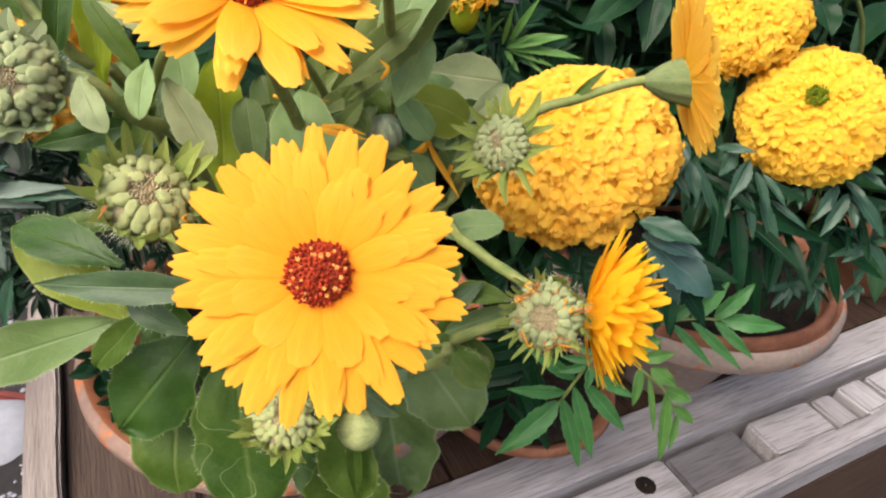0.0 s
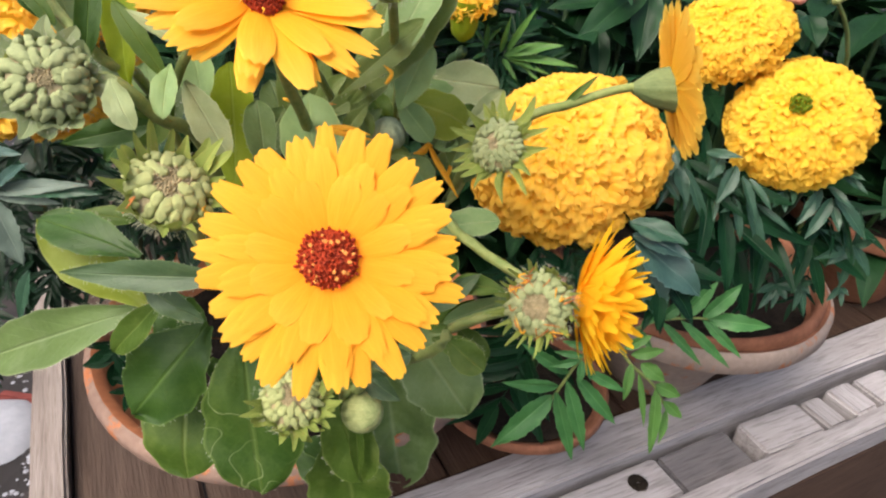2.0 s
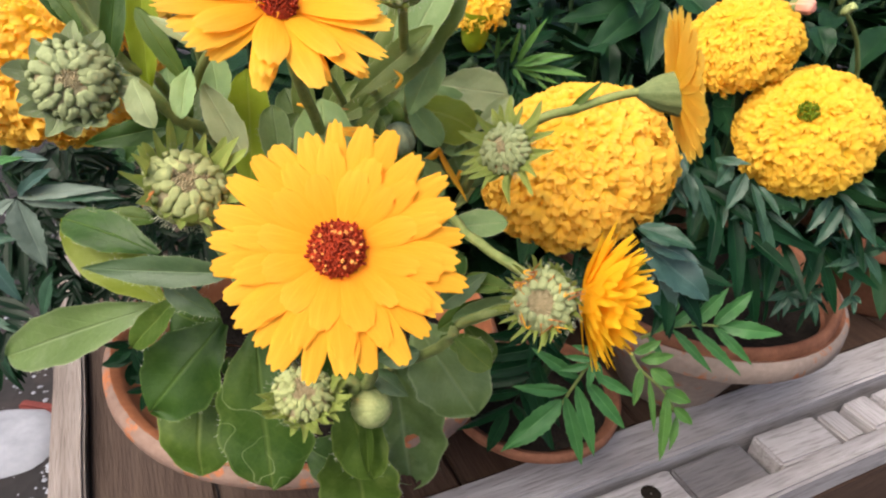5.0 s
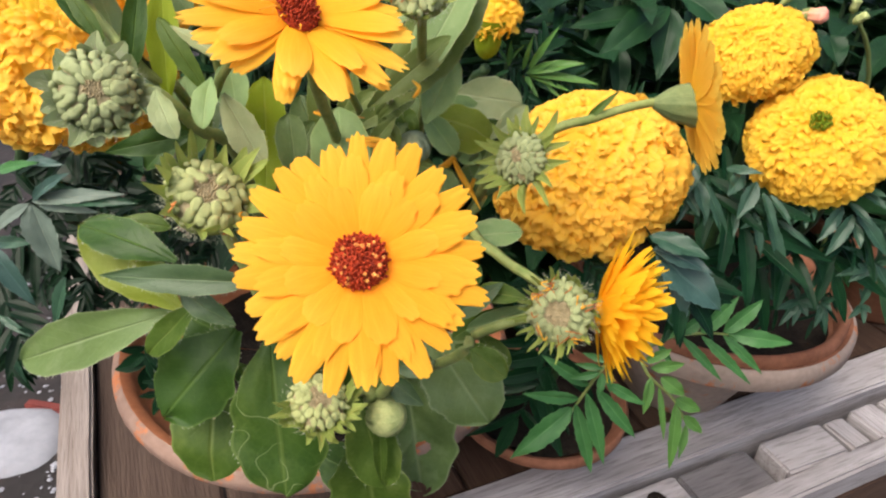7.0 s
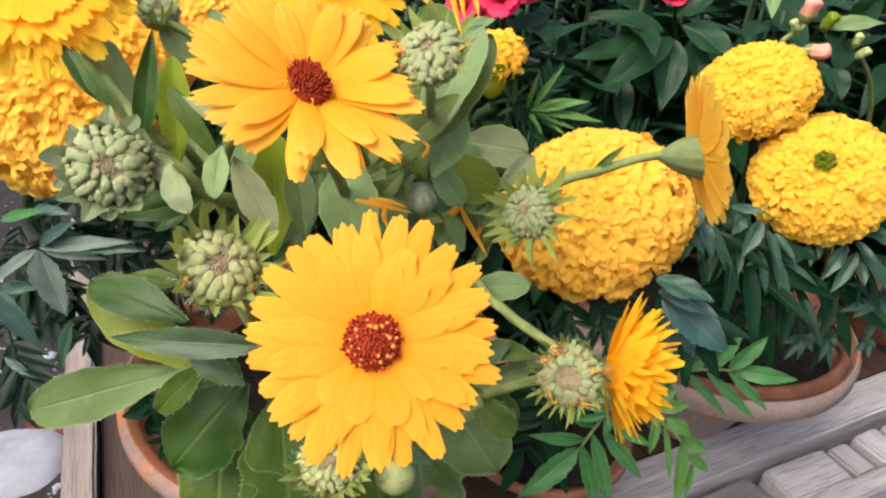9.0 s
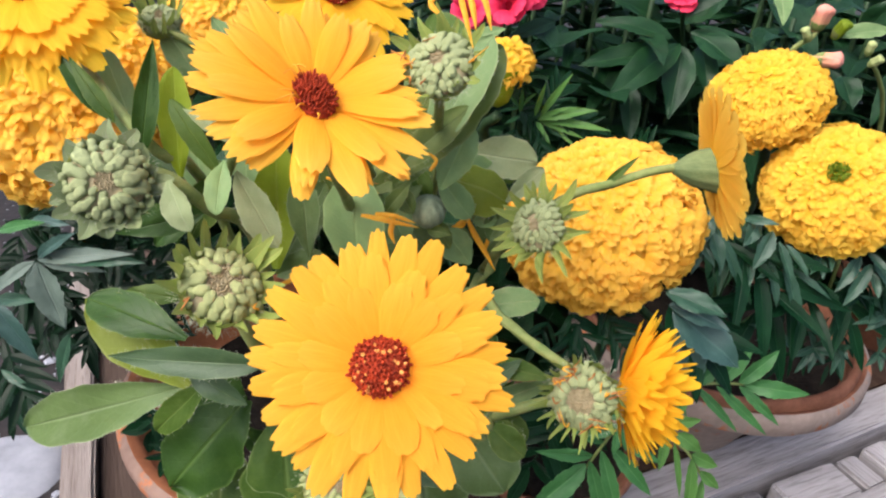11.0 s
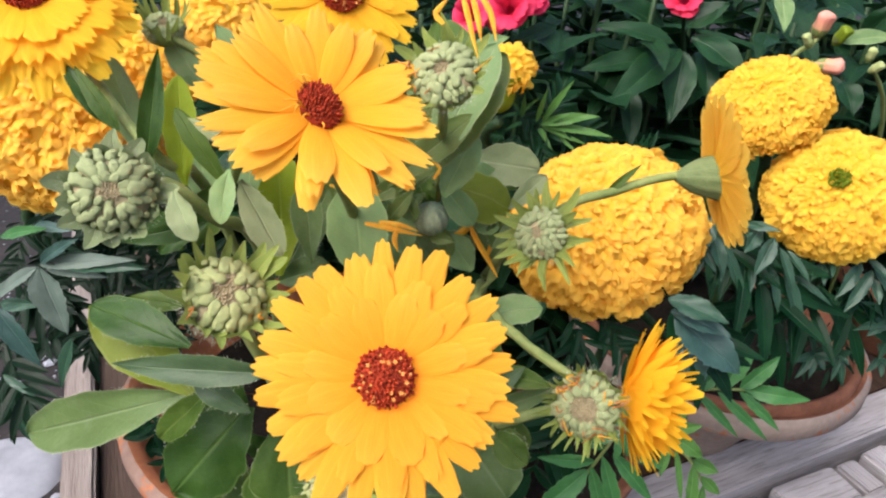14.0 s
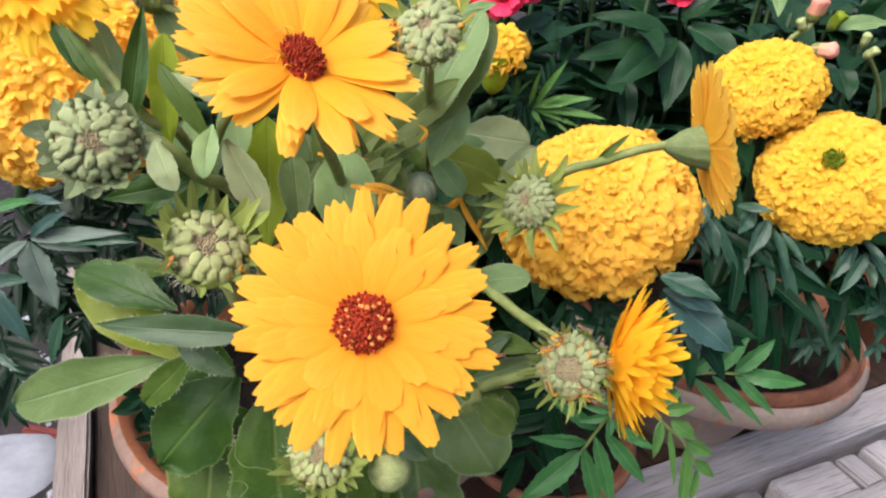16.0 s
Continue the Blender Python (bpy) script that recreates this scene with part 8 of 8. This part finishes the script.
def far_foliage():
    """The dark leaves of the rows of pots farther back."""
    rng, pieces = random.Random(11), []
    for q in range(2600):
        size = rng.uniform(0.06, 0.11)
        a = rng.uniform(0, 6.28)
        d = Vector((math.cos(a), math.sin(a), rng.uniform(-0.4, 0.6))).normalized()
        z = Vector((-0.4 * d.x, -0.4 * d.y, 0.9))
        z = (z - d * z.dot(d)).normalized()
        m = Matrix((d.cross(z), d, z)).transposed().to_4x4()
        y = rng.uniform(0.80, 1.15)
        m.translation = (rng.uniform(-0.55, 1.1), y, rng.uniform(0.05, 0.60))
        fold, sag = rng.uniform(0.15, 0.45), rng.uniform(0.05, 0.3)
        pieces.append(moved(sheet(lambda u, v: (v * 0.16 * outline("lance", u), u, fold * 0.16 * abs(v) - sag * u * u), 5, 2), m @ Matrix.Diagonal((size, size, size, 1))))
    v, f, w = joined(pieces)
    tagged(new("far_foliage", mesh("far_foliage", v, f, SNAP, w)), "dense dark green foliage of farther potted plants", "foliage", "", "stuff")


far_foliage()


def snapdragon_bloom(parent, at, normal, size, mat, lobes=5):
    """A frilled two-lipped bloom: a short throat and ruffled lobes."""
    v, f, w = lathe_piece([(size * 0.12, -size * 0.9), (size * 0.3, -size * 0.6), (size * 0.36, -size * 0.2), (size * 0.42, 0)], 14)
    head = part("bloom", mesh("bloom", v, f, mat, w), parent, frame_of(at, normal))
    for k in range(lobes * 2):
        p = petal_piece(size * random.uniform(0.7, 1.0), size * 0.9, 0.25, random.uniform(0.1, 0.6), 2, 0.10, 0.12, 0.0, 7, 7)
        q = Matrix.Rotation(k * 2 * math.pi / lobes + (0.6 if k >= lobes else 0), 4, "Z") @ Matrix.Translation((0, size * 0.2, 0)) @ Matrix.Rotation(radians(15 if k < lobes else 50), 4, "X")
        part("petal", mesh("petal", *p[:2], mat, p[2]), head, q, "", True)
    return head


def snapdragon_bud(parent, at, normal, radius, mat):
    """A plump closed bud in a small green cup."""
    v, f, w = lathe_piece([(radius * r, radius * z) for r, z in ((0.3, -1.9), (0.7, -1.3), (0.92, -0.4), (0.86, 0.4), (0.95, 0.9), (0.98, 1.25), (0.7, 1.6), (0.25, 1.75), (0.02, 1.6))], 24, 0.35, at[0] * 90)
    v = [(x * (1 + 0.16 * math.cos(3 * math.atan2(y, x) + z / radius)), y * (1 + 0.16 * math.cos(3 * math.atan2(y, x) + z / radius)), z) for x, y, z in v]
    head = part("bud", mesh("bud", v, f, mat, w), parent, frame_of(at, normal))
    v, f, w = lathe_piece([(radius * 0.2, -radius * 1.7), (radius * 0.75, -radius * 1.4), (radius * 0.95, -radius * 0.8), (radius * 1.04, -radius * 0.35)], 12)
    part("calyx", mesh("calyx", v, f, STEM, w), head, None, "", True)
    return head


pink_snapdragon = thing("snapdragon_plant", (0.24, 0.60, 0.219), "snapdragon plant with rose-pink blooms and pale pink buds", "potted plant", "flowering plants")
snapdragon_bloom(pink_snapdragon, (0.0013, 0.4476, 0.5071), (-0.076, -0.855, 0.514), 0.0152, PINK)
snapdragon_bloom(pink_snapdragon, (0.0127, 0.4633, 0.5138), (0.169, -0.850, 0.499), 0.0149, PINK)
snapdragon_bloom(pink_snapdragon, (-0.0204, 0.4439, 0.5019), (-0.203, -0.839, 0.505), 0.0132, PINK)
snapdragon_bloom(pink_snapdragon, (-0.0208, 0.4440, 0.4833), (-0.162, -0.986, 0.037), 0.0075, PINK)
snapdragon_bloom(pink_snapdragon, (0.1098, 0.4787, 0.5153), (-0.321, -0.819, 0.475), 0.0118, PINK)
stem(pink_snapdragon, [(0.2000, 0.6000, 0.2190), (0.0226, 0.4927, 0.4488), (0.0061, 0.4651, 0.4982)], 0.0020, 0.0012, mat=STEM_DARK)
stem(pink_snapdragon, [(0.2400, 0.6000, 0.2190), (0.1399, 0.5319, 0.4513), (0.1162, 0.4968, 0.5075)], 0.0020, 0.0012, mat=STEM_DARK)
snapdragon_bud(pink_snapdragon, (0.1588, 0.3989, 0.5214), (-0.029, -0.224, 0.974), 0.0040, BLUSH)
snapdragon_bud(pink_snapdragon, (0.1618, 0.3833, 0.5047), (0.692, -0.708, 0.137), 0.0039, BLUSH)
snapdragon_bud(pink_snapdragon, (0.1878, 0.3979, 0.5088), (-0.073, -0.285, 0.956), 0.0023, BUD)
snapdragon_bud(pink_snapdragon, (0.1913, 0.3945, 0.5030), (0.369, -0.628, 0.685), 0.0023, BUD)
snapdragon_bud(pink_snapdragon, (0.1524, 0.3943, 0.5141), (-0.586, -0.051, 0.809), 0.0023, BUD)
snapdragon_bud(pink_snapdragon, (0.1746, 0.4070, 0.5153), (0.214, -0.468, 0.857), 0.0032, LEAF_LIME)
stem(pink_snapdragon, [(0.2800, 0.5700, 0.2190), (0.1799, 0.4433, 0.4525), (0.1505, 0.4023, 0.4993), (0.1578, 0.3991, 0.5123), (0.1606, 0.4002, 0.5179)], 0.0020, 0.0010, mat=STEM)
stem(pink_snapdragon, [(0.1504, 0.4031, 0.5005), (0.1549, 0.3917, 0.5039), (0.1616, 0.3872, 0.5037)], 0.0012, 0.0010, mat=STEM)
stem(pink_snapdragon, [(0.3300, 0.5700, 0.2190), (0.2365, 0.4401, 0.4442), (0.1921, 0.4004, 0.5032)], 0.0018, 0.0010, mat=STEM)
leaf(pink_snapdragon, (0.1097, 0.4634, 0.4899), (0.0627, 0.4212, 0.4597), 0.0231, normal=(0, -0.62, 0.78), shape="lance", mat=SNAP, bend=0.12, cup=0.25)
leaf(pink_snapdragon, (0.1027, 0.4692, 0.4809), (0.0487, 0.4520, 0.4740), 0.0193, normal=(0, -0.62, 0.78), shape="lance", mat=SNAP, bend=0.12, cup=0.25)
leaf(pink_snapdragon, (0.1116, 0.4627, 0.4885), (0.1042, 0.4295, 0.4525), 0.0227, normal=(0, -0.62, 0.78), shape="lance", mat=SNAP, bend=0.12, cup=0.25)
leaf(pink_snapdragon, (0.1059, 0.4650, 0.4926), (0.0566, 0.4669, 0.4984), 0.0153, normal=(0, -0.62, 0.78), shape="lance", mat=SNAP, bend=0.12, cup=0.25)
leaf(pink_snapdragon, (0.1160, 0.4675, 0.4963), (0.1488, 0.4476, 0.4802), 0.0227, normal=(0, -0.62, 0.78), shape="lance", mat=SNAP, bend=0.12, cup=0.25)
leaf(pink_snapdragon, (0.1119, 0.4708, 0.5020), (0.1347, 0.4693, 0.5173), 0.0189, normal=(0, -0.62, 0.78), shape="lance", mat=SNAP, bend=0.12, cup=0.25)
leaf(pink_snapdragon, (0.1008, 0.4800, 0.4992), (0.0657, 0.4747, 0.5110), 0.0193, normal=(0, -0.62, 0.78), shape="lance", mat=SNAP, bend=0.12, cup=0.25)
leaf(pink_snapdragon, (0.1425, 0.4217, 0.5321), (0.1401, 0.3958, 0.5172), 0.0115, normal=(0, -0.62, 0.78), shape="lance", mat=LEAF_GREY, bend=0.12, cup=0.25)
leaf(pink_snapdragon, (0.1746, 0.4102, 0.5111), (0.2070, 0.4140, 0.5157), 0.0111, normal=(0, -0.62, 0.78), shape="lance", mat=LEAF_GREY, bend=0.12, cup=0.25)
leaf(pink_snapdragon, (0.1849, 0.4098, 0.4910), (0.1870, 0.3911, 0.4785), 0.0166, normal=(0, -0.62, 0.78), shape="lance", mat=SNAP, bend=0.12, cup=0.25)
leaf(pink_snapdragon, (0.1837, 0.4210, 0.4908), (0.1835, 0.4002, 0.4750), 0.0123, normal=(0, -0.62, 0.78), shape="lance", mat=SNAP, bend=0.12, cup=0.25)
leaf(pink_snapdragon, (0.0462, 0.4825, 0.4873), (0.0396, 0.4442, 0.4614), 0.0078, normal=(0, -0.62, 0.78), shape="lance", mat=SNAP, bend=0.12, cup=0.25)
leaf(pink_snapdragon, (0.0422, 0.4841, 0.4901), (0.0208, 0.4518, 0.4752), 0.0133, normal=(0, -0.62, 0.78), shape="lance", mat=SNAP, bend=0.12, cup=0.25)
leaf(pink_snapdragon, (0.0335, 0.4753, 0.4948), (0.0025, 0.4559, 0.4830), 0.0131, normal=(0, -0.62, 0.78), shape="lance", mat=SNAP, bend=0.12, cup=0.25)
leaf(pink_snapdragon, (0.0786, 0.4871, 0.4743), (0.0570, 0.4439, 0.4412), 0.0160, normal=(0, -0.62, 0.78), shape="lance", mat=SNAP, bend=0.12, cup=0.25)
leaf(pink_snapdragon, (0.0831, 0.4586, 0.4643), (0.0843, 0.4294, 0.4344), 0.0155, normal=(0, -0.62, 0.78), shape="lance", mat=SNAP, bend=0.12, cup=0.25)
leaf(pink_snapdragon, (0.1269, 0.4745, 0.4886), (0.1302, 0.4470, 0.4613), 0.0170, normal=(0, -0.62, 0.78), shape="lance", mat=SNAP, bend=0.12, cup=0.25)
leaf(pink_snapdragon, (0.2107, 0.4610, 0.5183), (0.1849, 0.4540, 0.5270), 0.0180, normal=(0, -0.62, 0.78), shape="lance", mat=SNAP, bend=0.12, cup=0.25)
leaf(pink_snapdragon, (0.2232, 0.4750, 0.5032), (0.2298, 0.4658, 0.5253), 0.0187, normal=(0, -0.62, 0.78), shape="lance", mat=SNAP, bend=0.12, cup=0.25)
